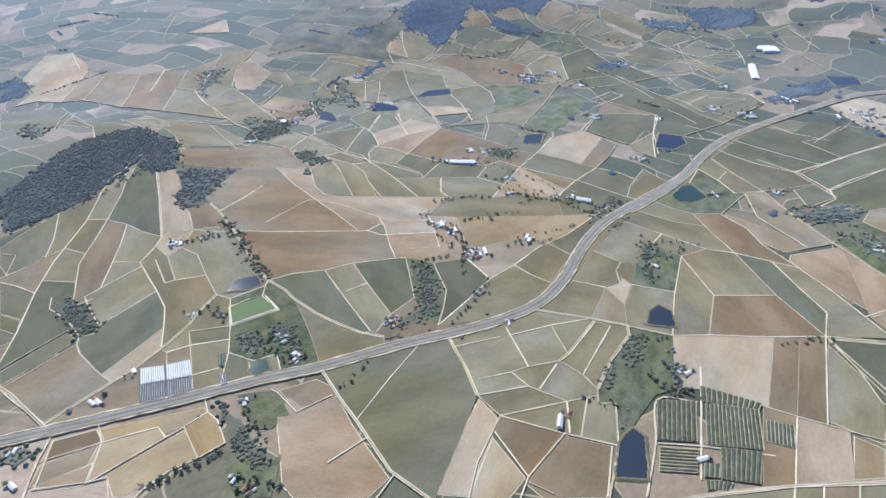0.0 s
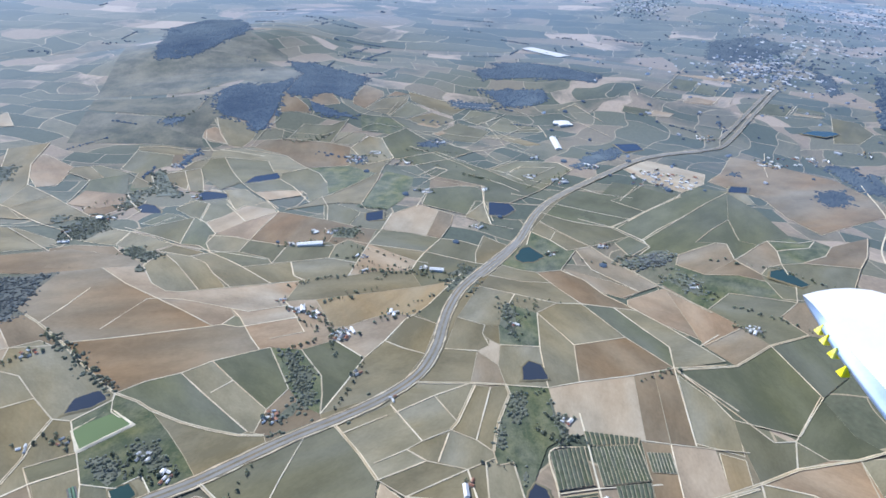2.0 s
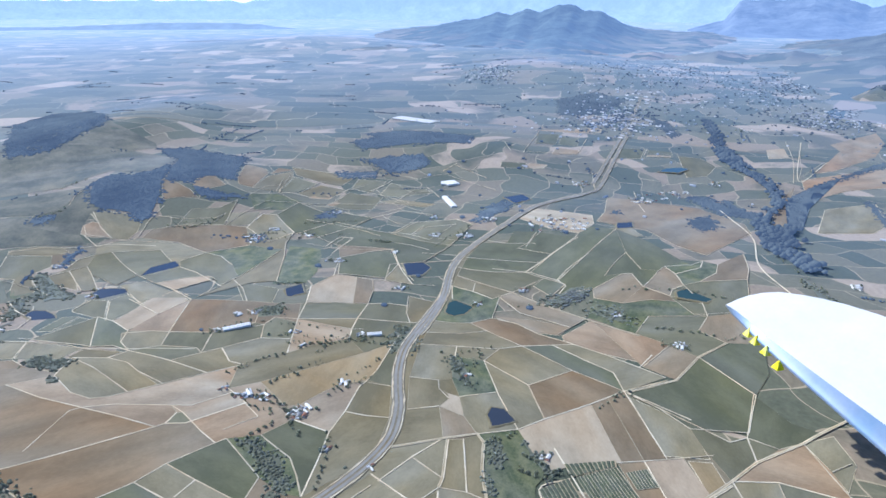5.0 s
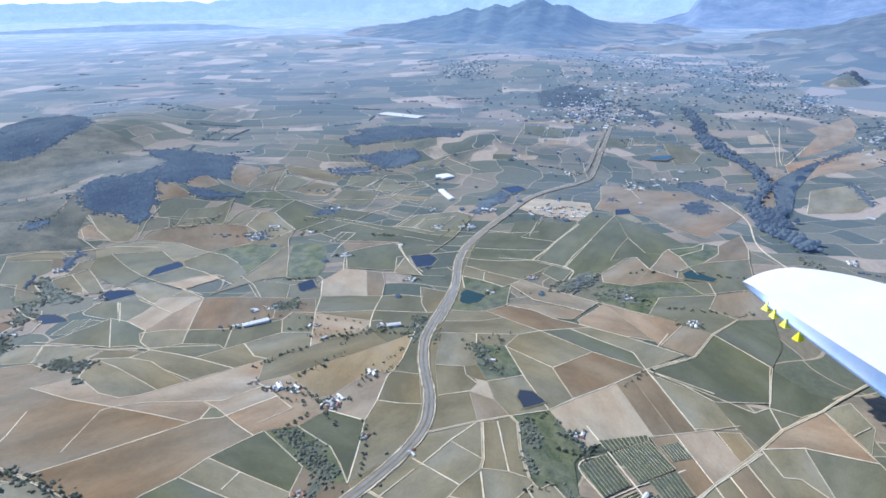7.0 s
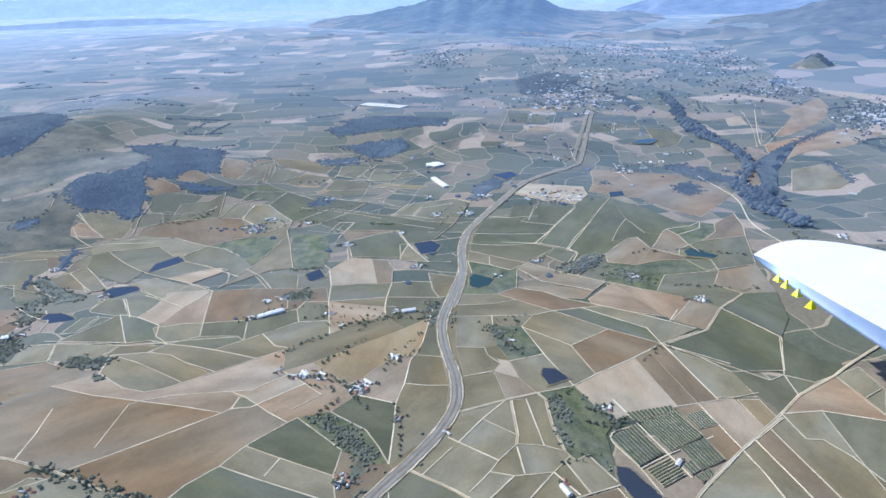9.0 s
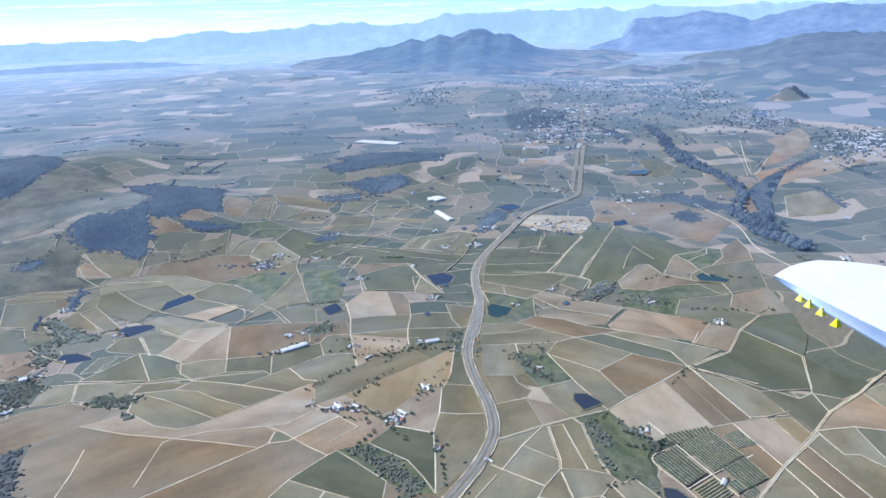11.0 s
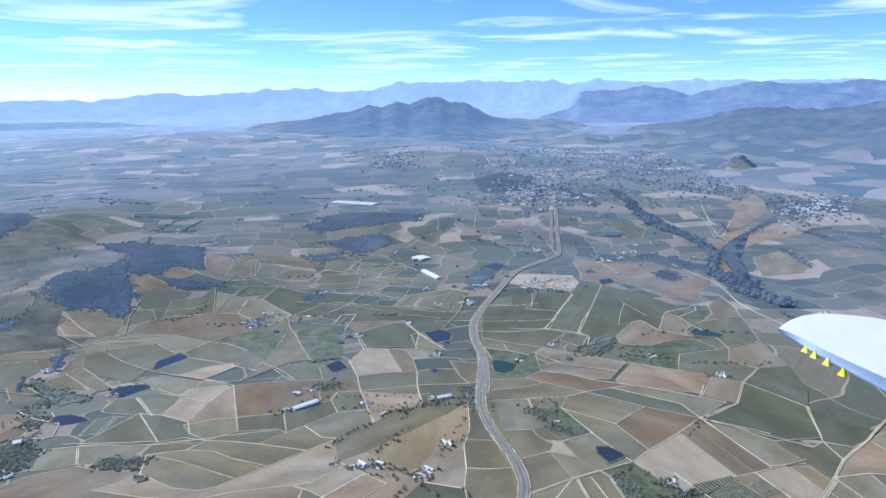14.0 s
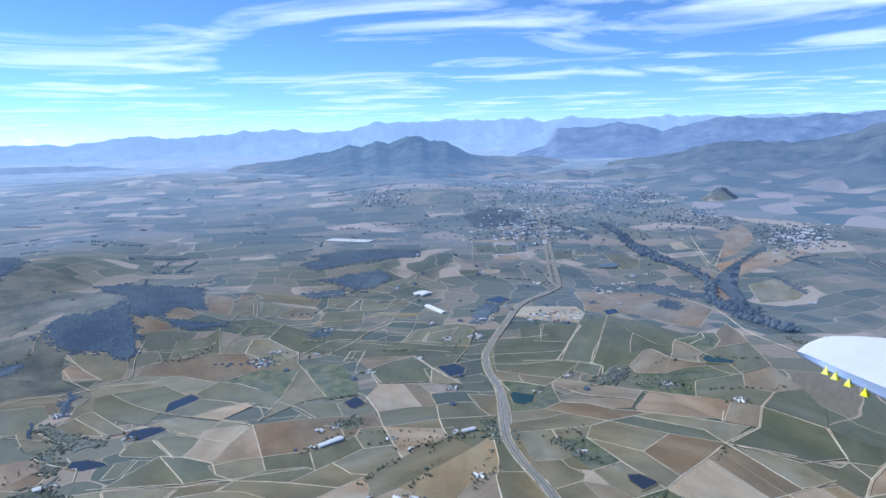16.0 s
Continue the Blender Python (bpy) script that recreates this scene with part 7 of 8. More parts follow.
lane(1, (-25.1, 209.9), (-17.0, 206.1), (-13.0, 202.5), (-4.4, 196.8), (-1.6, 195.1))
lane(1, (-24.7, 195.9), (-16.3, 194.2), (-7.8, 187.5), (-7.2, 184.1))
lane(1, (-15.7, 183.9), (-1.5, 184.1), (10.0, 184.8))
lane(1, (-7.2, 184.1), (-1.6, 195.1))
lane(1, (-1.6, 195.1), (11.4, 195.7), (13.9, 201.0), (11.9, 206.9))
lane(1, (-1.7, 226.6), (13.8, 214.0), (24.3, 205.3), (28.9, 203.4), (39.8, 199.7), (49.1, 194.3))
lane(1, (15.8, 241.6), (16.0, 227.5), (13.8, 214.0))
lane(1, (-5.8, 246.9), (-1.7, 226.6))
lane(1, (-19.4, 242.8), (-13.4, 219.5), (-6.8, 223.8), (-1.7, 226.6))
lane(1, (-1.5, 184.1), (-1.5, 175.7), (1.3, 172.2))
lane(1, (10.0, 184.8), (13.4, 193.0), (17.9, 196.5), (24.0, 192.5))
lane(1, (10.0, 184.8), (17.6, 180.5))
lane(1, (-1.6, 195.1), (5.8, 193.5), (13.4, 193.0))
lane(1, (37.5, 217.4), (30.8, 203.6), (24.0, 192.5), (16.6, 178.0), (14.0, 172.9))
lane(1, (24.0, 192.5), (41.1, 185.1), (48.2, 180.1), (54.9, 175.2), (59.2, 173.3))
lane(1, (22.9, 190.4), (36.6, 179.0), (39.8, 177.4))
lane(1, (49.1, 194.3), (41.1, 185.1), (36.6, 179.0), (33.2, 173.3))
lane(1, (-5.2, 162.5), (-3.9, 158.8), (-2.7, 151.9), (-1.8, 147.3))
lane(1, (-19.2, 161.6), (-17.3, 157.3), (-15.1, 148.0), (-13.2, 142.2))
lane(1, (-38.3, 171.0), (-31.3, 168.7), (-19.2, 161.6), (-15.0, 159.3), (-4.7, 160.2))
lane(1, (-21.8, 154.8), (-18.6, 157.9))
lane(1, (-21.8, 154.8), (-17.7, 152.7), (-2.7, 154.1))
lane(1, (-10.5, 146.2), (-1.8, 147.3))
lane(1, (-10.6, 142.5), (-9.4, 135.9), (-7.8, 126.4), (-13.1, 120.5))
lane(1, (-31.0, 137.2), (-26.3, 129.2), (-17.4, 114.7))
lane(1, (-24.1, 140.1), (-19.7, 132.0), (-13.1, 120.5), (-16.1, 114.1))
lane(1, (-19.7, 132.0), (-24.6, 128.8))
lane(1, (-3.3, 140.1), (-1.4, 133.6), (-0.0, 129.2), (-0.7, 122.9), (-2.0, 116.6))
lane(1, (5.2, 142.3), (11.0, 133.7), (5.4, 126.0), (0.6, 119.9), (-2.0, 116.6))
lane(1, (11.0, 133.7), (17.5, 139.5), (25.1, 147.9), (28.3, 149.8), (32.7, 153.2), (44.4, 165.4), (47.6, 168.8))
lane(1, (17.5, 139.5), (21.4, 135.5), (26.0, 132.1))
lane(1, (26.8, 149.8), (32.8, 144.1))
lane(1, (49.1, 194.3), (55.1, 192.0), (60.7, 186.8))
lane(1, (54.9, 175.2), (57.5, 182.5), (64.6, 194.5), (68.0, 188.6), (72.3, 182.9))
lane(1, (49.1, 194.3), (56.0, 204.7), (59.9, 213.7))
lane(1, (50.1, 225.6), (56.0, 219.0), (59.9, 213.7), (63.6, 211.0), (70.9, 203.0), (77.4, 197.8))
lane(1, (63.6, 211.0), (72.7, 225.1), (75.7, 223.9))
lane(1, (80.7, 239.6), (75.7, 223.9), (73.6, 216.6), (70.9, 203.0))
lane(1, (37.5, 217.4), (50.1, 225.6))
lane(1, (76.7, 184.8), (82.4, 194.3), (86.1, 186.2), (88.2, 177.4))
lane(1, (90.6, 191.6), (86.1, 186.2))
lane(2, (88.9, 201.2), (92.5, 189.4), (96.7, 177.5), (98.9, 163.2), (102.7, 146.6), (107.8, 128.5))
lane(1, (88.2, 177.4), (96.7, 177.5))
lane(1, (91.0, 176.8), (89.2, 162.7), (95.5, 145.3))
lane(1, (71.6, 165.6), (73.7, 154.2), (76.0, 144.4), (79.1, 125.8), (83.7, 110.8))
lane(1, (79.6, 165.0), (83.7, 156.8), (84.7, 147.7), (87.6, 140.6), (89.0, 136.6), (92.4, 126.7), (95.2, 116.5), (97.3, 109.1))
lane(1, (50.8, 160.9), (59.5, 154.4), (69.3, 146.6), (76.0, 144.4), (83.7, 139.9), (89.0, 136.6))
lane(1, (56.3, 166.8), (64.5, 161.1), (72.9, 158.2))
lane(1, (62.8, 172.7), (66.7, 168.6), (71.6, 165.6), (79.6, 165.0), (91.0, 176.8))
lane(1, (88.3, 143.8), (95.5, 145.3), (102.7, 146.6))
lane(1, (83.7, 139.9), (85.6, 128.0), (87.6, 118.6), (83.7, 110.8))
lane(1, (39.1, 146.0), (45.2, 140.8), (43.2, 137.2), (43.1, 132.0))
lane(1, (59.5, 154.4), (55.8, 149.5))
lane(1, (61.6, 143.2), (69.3, 146.6))
lane(1, (61.6, 143.2), (55.0, 126.6), (50.7, 112.7))
lane(1, (61.6, 143.2), (64.5, 126.5), (79.1, 125.8))
lane(1, (64.5, 126.5), (58.8, 112.6))
lane(1, (95.2, 116.5), (102.7, 119.0))
lane(1, (101.0, 213.2), (107.6, 205.2), (118.5, 192.4), (120.5, 191.1))
lane(1, (91.9, 210.3), (95.6, 203.2), (101.3, 196.0), (110.4, 187.9))
lane(1, (115.3, 225.2), (120.8, 214.6), (130.3, 206.4))
lane(1, (121.6, 207.6), (128.7, 209.0), (140.5, 215.9))
lane(1, (121.6, 207.6), (128.1, 194.1))
lane(2, (110.4, 187.9), (120.5, 191.1), (128.1, 194.1), (136.7, 197.2), (147.6, 200.8))
lane(1, (110.4, 187.9), (112.7, 179.4), (115.1, 170.6), (105.1, 166.3))
lane(1, (113.7, 174.5), (124.6, 180.1), (139.1, 185.3))
lane(1, (96.7, 177.5), (112.7, 179.4))
lane(1, (105.6, 176.8), (105.1, 166.3))
lane(1, (-95.3, 101.0), (-90.4, 108.1), (-85.0, 115.3))
lane(1, (-92.2, 95.4), (-87.4, 102.1), (-81.8, 109.8))
lane(1, (-95.0, 125.9), (-93.6, 121.8), (-88.4, 118.4), (-85.0, 115.3), (-82.3, 112.2), (-79.6, 113.1), (-79.3, 117.1))
lane(1, (-88.6, 122.4), (-84.9, 125.5))
lane(1, (-82.3, 112.2), (-81.8, 109.8), (-79.7, 106.8), (-72.6, 100.6), (-69.4, 98.5))
lane(2, (-55.8, 127.3), (-58.4, 120.7), (-59.1, 116.7), (-61.6, 110.7), (-66.2, 102.8), (-69.4, 98.5), (-78.1, 87.2))
lane(2, (-93.7, 98.1), (-88.3, 95.0), (-85.4, 92.7), (-78.1, 87.2), (-76.4, 86.0))
lane(1, (-62.8, 108.7), (-61.2, 107.5), (-59.5, 102.9))
lane(1, (-58.4, 114.3), (-49.6, 116.3))
lane(1, (-58.4, 114.3), (-52.1, 96.8))
lane(1, (-61.2, 107.5), (-56.4, 109.9), (-48.6, 111.8))
lane(1, (-55.8, 127.3), (-52.1, 125.9), (-49.6, 116.3), (-47.7, 107.6), (-47.4, 104.2), (-46.7, 96.5))
lane(1, (-53.3, 100.8), (-48.2, 103.0))
lane(1, (-47.7, 107.6), (-42.9, 105.6), (-41.5, 105.1), (-38.8, 106.5), (-37.1, 107.2), (-35.0, 101.7))
lane(1, (-42.9, 105.6), (-40.8, 99.6))
lane(1, (-49.6, 116.3), (-40.4, 122.2), (-44.6, 127.0), (-44.7, 130.9))
lane(1, (-52.1, 125.9), (-44.7, 130.9), (-44.5, 133.1))
lane(1, (-75.0, 84.2), (-74.7, 78.4), (-73.6, 72.4), (-73.0, 69.9))
lane(1, (-67.5, 87.7), (-64.9, 83.0), (-63.6, 74.2), (-60.6, 75.3))
lane(1, (-64.9, 83.0), (-55.7, 86.8), (-53.5, 84.4))
lane(1, (-74.7, 78.4), (-64.9, 83.0))
lane(1, (-72.8, 72.7), (-63.6, 74.2), (-61.1, 76.5), (-50.8, 86.9), (-47.3, 90.7), (-44.8, 88.6), (-41.8, 83.1), (-45.8, 79.5), (-50.0, 76.7), (-53.5, 72.5), (-54.5, 70.0))
lane(1, (-50.8, 86.9), (-45.8, 79.5))
lane(1, (-47.3, 90.7), (-49.2, 94.9))
lane(1, (-60.6, 75.3), (-58.1, 70.0))
lane(1, (-36.1, 96.9), (-34.8, 96.1), (-29.8, 90.8), (-23.4, 95.4))
lane(2, (-27.0, 103.1), (-21.2, 93.6), (-17.8, 88.7), (-15.2, 84.6), (-10.4, 76.9), (-5.2, 72.7), (-2.2, 70.2))
lane(1, (-15.2, 84.6), (-21.9, 78.7))
lane(1, (-9.7, 76.0), (-12.9, 70.2))
lane(1, (-5.8, 111.0), (-12.0, 100.2), (-17.8, 88.7))
lane(2, (0.5, 112.3), (4.1, 102.7), (6.1, 95.4))
lane(1, (1.5, 109.6), (12.0, 112.8))
lane(1, (6.3, 99.8), (13.6, 101.9), (17.4, 103.5), (24.2, 105.2))
lane(1, (13.5, 116.0), (17.4, 103.5))
lane(1, (13.9, 113.2), (23.9, 116.6), (33.4, 118.8))
lane(1, (23.9, 116.6), (26.4, 107.2))
lane(2, (34.2, 118.0), (26.4, 107.2), (24.2, 105.2))
lane(2, (21.3, 121.9), (33.4, 118.8), (41.3, 116.2), (41.0, 113.0), (35.2, 105.1), (30.9, 97.0))
lane(1, (6.1, 95.4), (16.8, 97.9), (13.6, 101.9))
lane(1, (16.8, 97.9), (24.1, 93.7), (30.6, 95.2))
lane(1, (19.0, 97.1), (23.5, 104.3))
lane(1, (24.2, 105.2), (28.6, 101.0), (30.9, 97.0), (30.6, 95.2))
lane(1, (37.5, 116.2), (28.6, 101.0))
lane(1, (6.1, 95.4), (10.4, 90.0), (5.4, 78.8), (3.4, 70.3))
lane(1, (10.4, 90.0), (20.9, 86.1), (32.1, 82.7))
lane(1, (10.4, 90.0), (24.1, 93.7))
lane(1, (9.0, 86.1), (14.4, 75.8))
lane(1, (22.5, 85.7), (14.4, 75.8), (12.2, 70.3))
lane(1, (24.1, 93.7), (23.4, 85.7))
lane(1, (28.4, 94.7), (25.4, 84.7))
lane(1, (30.6, 95.2), (30.4, 93.2), (33.8, 93.2), (32.1, 82.7), (27.7, 70.4))
lane(1, (13.8, 75.0), (18.5, 72.3))
lane(1, (41.3, 116.2), (50.7, 112.7), (58.8, 112.6), (72.7, 111.3), (83.7, 110.8), (96.6, 107.9))
lane(1, (83.7, 110.8), (88.6, 93.2))
lane(1, (83.7, 110.8), (73.0, 86.9))
lane(1, (62.6, 91.8), (68.1, 89.0), (76.3, 85.0), (82.6, 82.1))
lane(1, (68.1, 89.0), (61.1, 73.5))
lane(2, (42.4, 71.5), (61.1, 73.5), (78.0, 73.6))
lane(1, (31.5, 133.0), (39.2, 130.3))
lane(1, (45.9, 131.3), (55.4, 128.2))
lane(1, (111.8, 186.5), (123.6, 191.9), (148.5, 202.3))
lane(1, (115.2, 174.7), (130.6, 181.5), (168.1, 199.6))
lane(1, (130.1, 166.7), (140.4, 172.4), (150.9, 177.1), (143.6, 162.3))
lane(1, (138.1, 216.2), (124.6, 206.1))
lane(1, (102.9, 198.5), (111.8, 186.5), (115.2, 174.7), (114.3, 169.4), (108.5, 166.2))
lane(1, (108.5, 166.2), (119.6, 161.3), (135.4, 163.7), (138.2, 161.6), (133.4, 151.6), (138.9, 153.5), (147.1, 157.3), (151.8, 158.7), (149.7, 151.8), (144.5, 143.8), (138.6, 131.2), (132.9, 124.5))
lane(1, (151.8, 158.7), (160.7, 154.3), (167.6, 154.6), (161.2, 150.5), (149.7, 151.8))
lane(1, (134.5, 140.9), (139.0, 143.7), (144.5, 143.8), (150.9, 142.4), (162.1, 144.3), (169.4, 149.4))
lane(1, (162.1, 144.3), (150.9, 142.4), (161.4, 137.1), (166.5, 134.9), (175.8, 141.1), (188.9, 152.9))
lane(1, (133.4, 151.6), (134.5, 140.9), (138.6, 131.2))
lane(1, (119.6, 161.3), (115.1, 156.0), (119.3, 147.1), (128.0, 143.0), (133.0, 136.9), (130.5, 127.4), (145.8, 119.0), (166.5, 134.9))
lane(1, (118.8, 135.4), (132.9, 124.5))
lane(1, (118.8, 135.4), (108.0, 130.3))
lane(1, (96.2, 116.2), (111.0, 119.8))
lane(2, (84.0, 109.9), (98.6, 106.6), (112.2, 110.7), (124.5, 111.0))
lane(1, (124.5, 111.0), (123.7, 120.3), (132.9, 124.5))
lane(1, (112.2, 110.7), (110.1, 92.6), (109.9, 90.9), (103.6, 87.3), (96.0, 82.7))
lane(1, (84.0, 109.9), (85.6, 100.2), (85.7, 91.2), (96.0, 82.7))
lane(1, (8.3, 336.6), (-0.9, 324.8), (-7.3, 311.9), (-10.7, 308.4))
lane(1, (-21.8, 343.3), (-20.6, 326.2), (-17.6, 314.8), (-27.0, 322.1), (-26.8, 330.5))
lane(1, (1.5, 330.0), (12.4, 321.6), (27.2, 317.6), (33.3, 320.9))
lane(1, (29.4, 308.4), (41.9, 320.0), (55.2, 320.6))
lane(1, (49.8, 338.8), (60.4, 348.0), (70.5, 349.1))
lane(1, (65.5, 339.8), (81.0, 365.4))
lane(1, (76.7, 336.7), (92.3, 348.7), (96.1, 337.6))
lane(1, (87.6, 319.0), (102.2, 330.6), (113.1, 333.0))
lane(1, (111.1, 322.1), (127.4, 331.2))
lane(1, (84.5, 375.2), (100.7, 359.6), (109.5, 350.0), (132.7, 338.3), (140.7, 322.4))
lane(1, (70.6, 320.6), (86.2, 314.3), (104.6, 300.7), (120.8, 293.1))
lane(1, (60.0, 260.7), (69.6, 268.3), (73.5, 263.0), (58.6, 250.5))
lane(1, (55.0, 284.3), (67.1, 287.1), (75.9, 288.7), (84.9, 269.9))
lane(1, (108.0, 295.7), (131.7, 311.3))
lane(1, (-31.0, 355.8), (-27.1, 367.6), (-20.3, 377.0))
lane(1, (13.8, 316.1), (25.3, 313.6), (33.3, 320.9))
lane(1, (216.3, 328.1), (247.4, 355.3), (282.9, 390.4))
lane(1, (208.3, 357.2), (218.1, 351.0), (209.9, 332.1))
lane(1, (216.3, 328.1), (238.7, 318.5), (247.6, 313.7), (279.2, 340.2))
lane(1, (299.9, 305.4), (283.7, 293.0), (300.1, 284.5))
lane(1, (272.7, 327.0), (258.3, 312.8))
lane(1, (231.0, 281.8), (218.0, 267.4), (209.9, 257.1))
lane(1, (156.0, 325.3), (169.8, 330.9))
lane(1, (97.8, 286.9), (112.9, 288.0), (115.1, 275.1))
lane(1, (89.9, 255.6), (107.1, 263.8))
lane(1, (95.0, 247.9), (103.9, 254.1), (117.1, 247.2))
lane(1, (101.6, 238.4), (111.8, 224.0))
lane(1, (88.9, 228.3), (100.0, 216.1))
lane(1, (226.7, 245.7), (208.6, 224.4), (202.0, 215.1))
lane(1, (386.1, 255.2), (349.1, 229.4), (328.3, 217.8), (372.7, 230.1))
lane(2, (79.1, 74.5), (88.7, 75.4), (103.0, 73.7), (109.9, 73.6), (128.6, 72.2), (149.0, 69.0))
lane(1, (103.0, 73.7), (94.8, 57.0), (90.7, 49.6))
lane(1, (79.1, 74.5), (74.7, 66.6), (77.1, 64.1), (76.3, 57.9), (71.4, 45.3))
lane(1, (87.0, 69.1), (77.2, 57.2), (69.5, 47.5))
lane(1, (79.1, 74.5), (87.0, 69.1), (94.8, 57.0))
lane(1, (99.7, 64.9), (105.8, 64.1))
lane(2, (79.1, 74.5), (61.0, 73.5), (48.3, 72.5), (39.4, 70.9))
lane(1, (72.3, 73.6), (65.1, 59.3), (62.0, 53.4))
lane(1, (61.0, 73.5), (57.5, 66.3), (53.6, 60.0))
lane(1, (65.9, 73.2), (59.4, 59.7), (57.8, 56.7))
lane(1, (109.6, 91.4), (94.1, 81.8), (96.7, 75.4), (103.0, 73.7))
lane(1, (94.1, 81.8), (89.5, 82.9), (87.8, 91.1), (83.6, 109.6))
lane(1, (94.1, 81.8), (88.7, 75.4))
lane(1, (-19.2, 301.5), (-16.4, 285.2), (-13.3, 271.2), (-8.9, 255.8), (-4.6, 242.0), (-1.3, 230.1))
lane(1, (-19.2, 301.5), (-0.9, 295.0), (0.7, 280.6))
lane(1, (-8.9, 255.8), (1.2, 255.3), (9.4, 251.2), (10.4, 245.8), (-4.6, 242.0))
lane(1, (3.6, 278.9), (15.1, 282.9), (33.1, 281.8))
lane(1, (15.1, 282.9), (19.4, 274.5), (20.4, 260.5))
lane(1, (0.6, 228.0), (18.3, 242.6), (42.9, 268.5))
lane(1, (2.5, 271.2), (6.5, 259.0), (10.1, 234.4))
lane(1, (47.5, 276.0), (40.5, 257.4), (35.8, 246.5), (28.7, 229.2), (29.3, 222.8), (36.6, 218.6))
lane(1, (-40.8, 286.4), (-35.8, 288.3), (-34.2, 273.9), (-33.1, 263.7), (-28.0, 261.2), (-28.5, 280.1), (-29.5, 290.8), (-35.8, 288.3))
lane(1, (-36.2, 291.8), (-32.2, 298.7), (-25.6, 301.0))
lane(1, (-48.4, 283.5), (-46.9, 273.1), (-43.6, 264.1))
lane(1, (-18.4, 248.4), (-17.2, 237.1), (-15.8, 231.5))
lane(1, (-48.1, 254.5), (-48.9, 242.4), (-52.5, 233.4), (-55.5, 232.9))
lane(1, (-55.4, 263.2), (-53.1, 252.2), (-48.9, 242.4))
lane(1, (-24.1, 309.0), (-14.9, 311.3), (7.3, 299.5), (15.1, 282.9))
lane(1, (37.9, 303.0), (48.8, 314.6), (54.7, 311.6), (54.8, 286.5), (41.8, 281.3), (37.9, 303.0))
lane(1, (51.3, 225.8), (59.4, 243.2), (71.8, 242.5), (81.5, 239.2), (75.7, 223.6), (64.8, 213.1), (51.3, 225.8))
lane(1, (81.5, 239.2), (75.7, 223.6), (72.6, 205.6))
lane(1, (61.5, 274.2), (64.4, 258.4), (74.7, 247.3), (81.5, 239.2))
lane(1, (61.5, 274.2), (77.2, 277.0), (92.8, 283.1), (108.9, 283.1), (116.6, 265.1))
lane(1, (80.2, 277.1), (89.3, 257.1), (95.4, 239.3), (104.3, 224.8))
lane(1, (89.3, 257.1), (102.8, 263.8), (120.8, 252.7), (122.4, 242.0))
lane(1, (84.5, 219.7), (101.8, 227.5), (122.4, 242.0))
lane(1, (75.7, 223.6), (84.5, 219.7), (100.0, 210.8))
lane(1, (70.0, 323.1), (76.6, 304.7), (85.2, 297.4), (92.8, 283.1))
lane(1, (113.9, 325.2), (108.9, 283.1))
lane(1, (47.5, 276.0), (54.8, 286.5))
lane(1, (44.8, 322.2), (54.9, 329.4), (70.0, 323.1), (54.7, 311.6))
lane(1, (42.2, 333.6), (29.2, 309.4), (37.9, 303.0))
lane(1, (9.9, 316.2), (19.1, 329.3), (31.7, 327.3), (42.2, 333.6))
lane(1, (-1.0, 316.2), (9.9, 316.2), (29.2, 309.4))
lane(1, (-27.9, 322.5), (-24.1, 309.0))
lane(1, (-1.0, 316.2), (-6.0, 310.4), (-14.9, 311.3))
lane(1, (-180.2, 318.8), (-172.4, 305.9), (-164.7, 293.7))
lane(1, (-152.6, 250.8), (-160.8, 292.0))
lane(1, (-144.2, 252.1), (-150.7, 289.3))
lane(1, (-122.9, 238.8), (-134.9, 286.4))
lane(1, (-121.1, 261.5), (-126.1, 291.1), (-118.9, 298.5))
lane(1, (-105.4, 233.9), (-112.3, 267.1), (-115.8, 293.0))
lane(1, (-112.3, 267.1), (-104.1, 265.7), (-99.5, 256.4), (-93.6, 247.1), (-90.5, 244.1), (-81.8, 232.4), (-76.1, 226.5), (-70.0, 222.3), (-65.7, 213.0))
lane(1, (-103.2, 274.2), (-104.4, 282.1), (-104.7, 293.9), (-107.6, 317.5))
lane(1, (-92.8, 324.0), (-94.9, 297.2), (-90.9, 272.6), (-80.5, 259.7), (-74.2, 250.3), (-64.1, 236.6))
lane(1, (-74.2, 250.3), (-70.7, 278.6), (-79.9, 287.6), (-78.7, 293.6), (-68.8, 295.2), (-57.3, 286.5), (-48.0, 273.9))
lane(1, (-72.6, 294.6), (-66.3, 281.5))
lane(1, (-170.3, 248.6), (-164.2, 254.2), (-152.6, 250.8), (-144.2, 252.1), (-122.9, 238.8))
lane(1, (-122.9, 238.8), (-105.4, 233.9), (-83.7, 231.6), (-81.8, 232.4))
lane(1, (-116.4, 222.9), (-111.5, 219.3), (-106.5, 214.1))
lane(1, (-110.0, 223.0), (-99.4, 224.0), (-81.5, 224.4), (-76.1, 226.5))
lane(1, (-85.1, 223.0), (-70.2, 204.2))
lane(1, (-138.9, 221.1), (-142.0, 234.6))
lane(1, (-138.2, 233.5), (-136.5, 226.7), (-127.9, 219.9), (-123.2, 216.3), (-118.3, 206.2))
lane(1, (-143.8, 341.8), (-146.8, 354.6), (-151.3, 383.6))
lane(1, (-134.5, 349.1), (-120.6, 373.9), (-112.7, 350.3), (-134.5, 349.1))
lane(1, (64.0, 340.6), (74.1, 358.2))
lane(1, (64.0, 340.6), (69.8, 323.2), (81.9, 309.0), (87.4, 293.2))
lane(1, (70.6, 336.7), (77.6, 328.3))
lane(1, (65.7, 299.7), (75.3, 284.2), (81.4, 268.5), (84.3, 257.5))
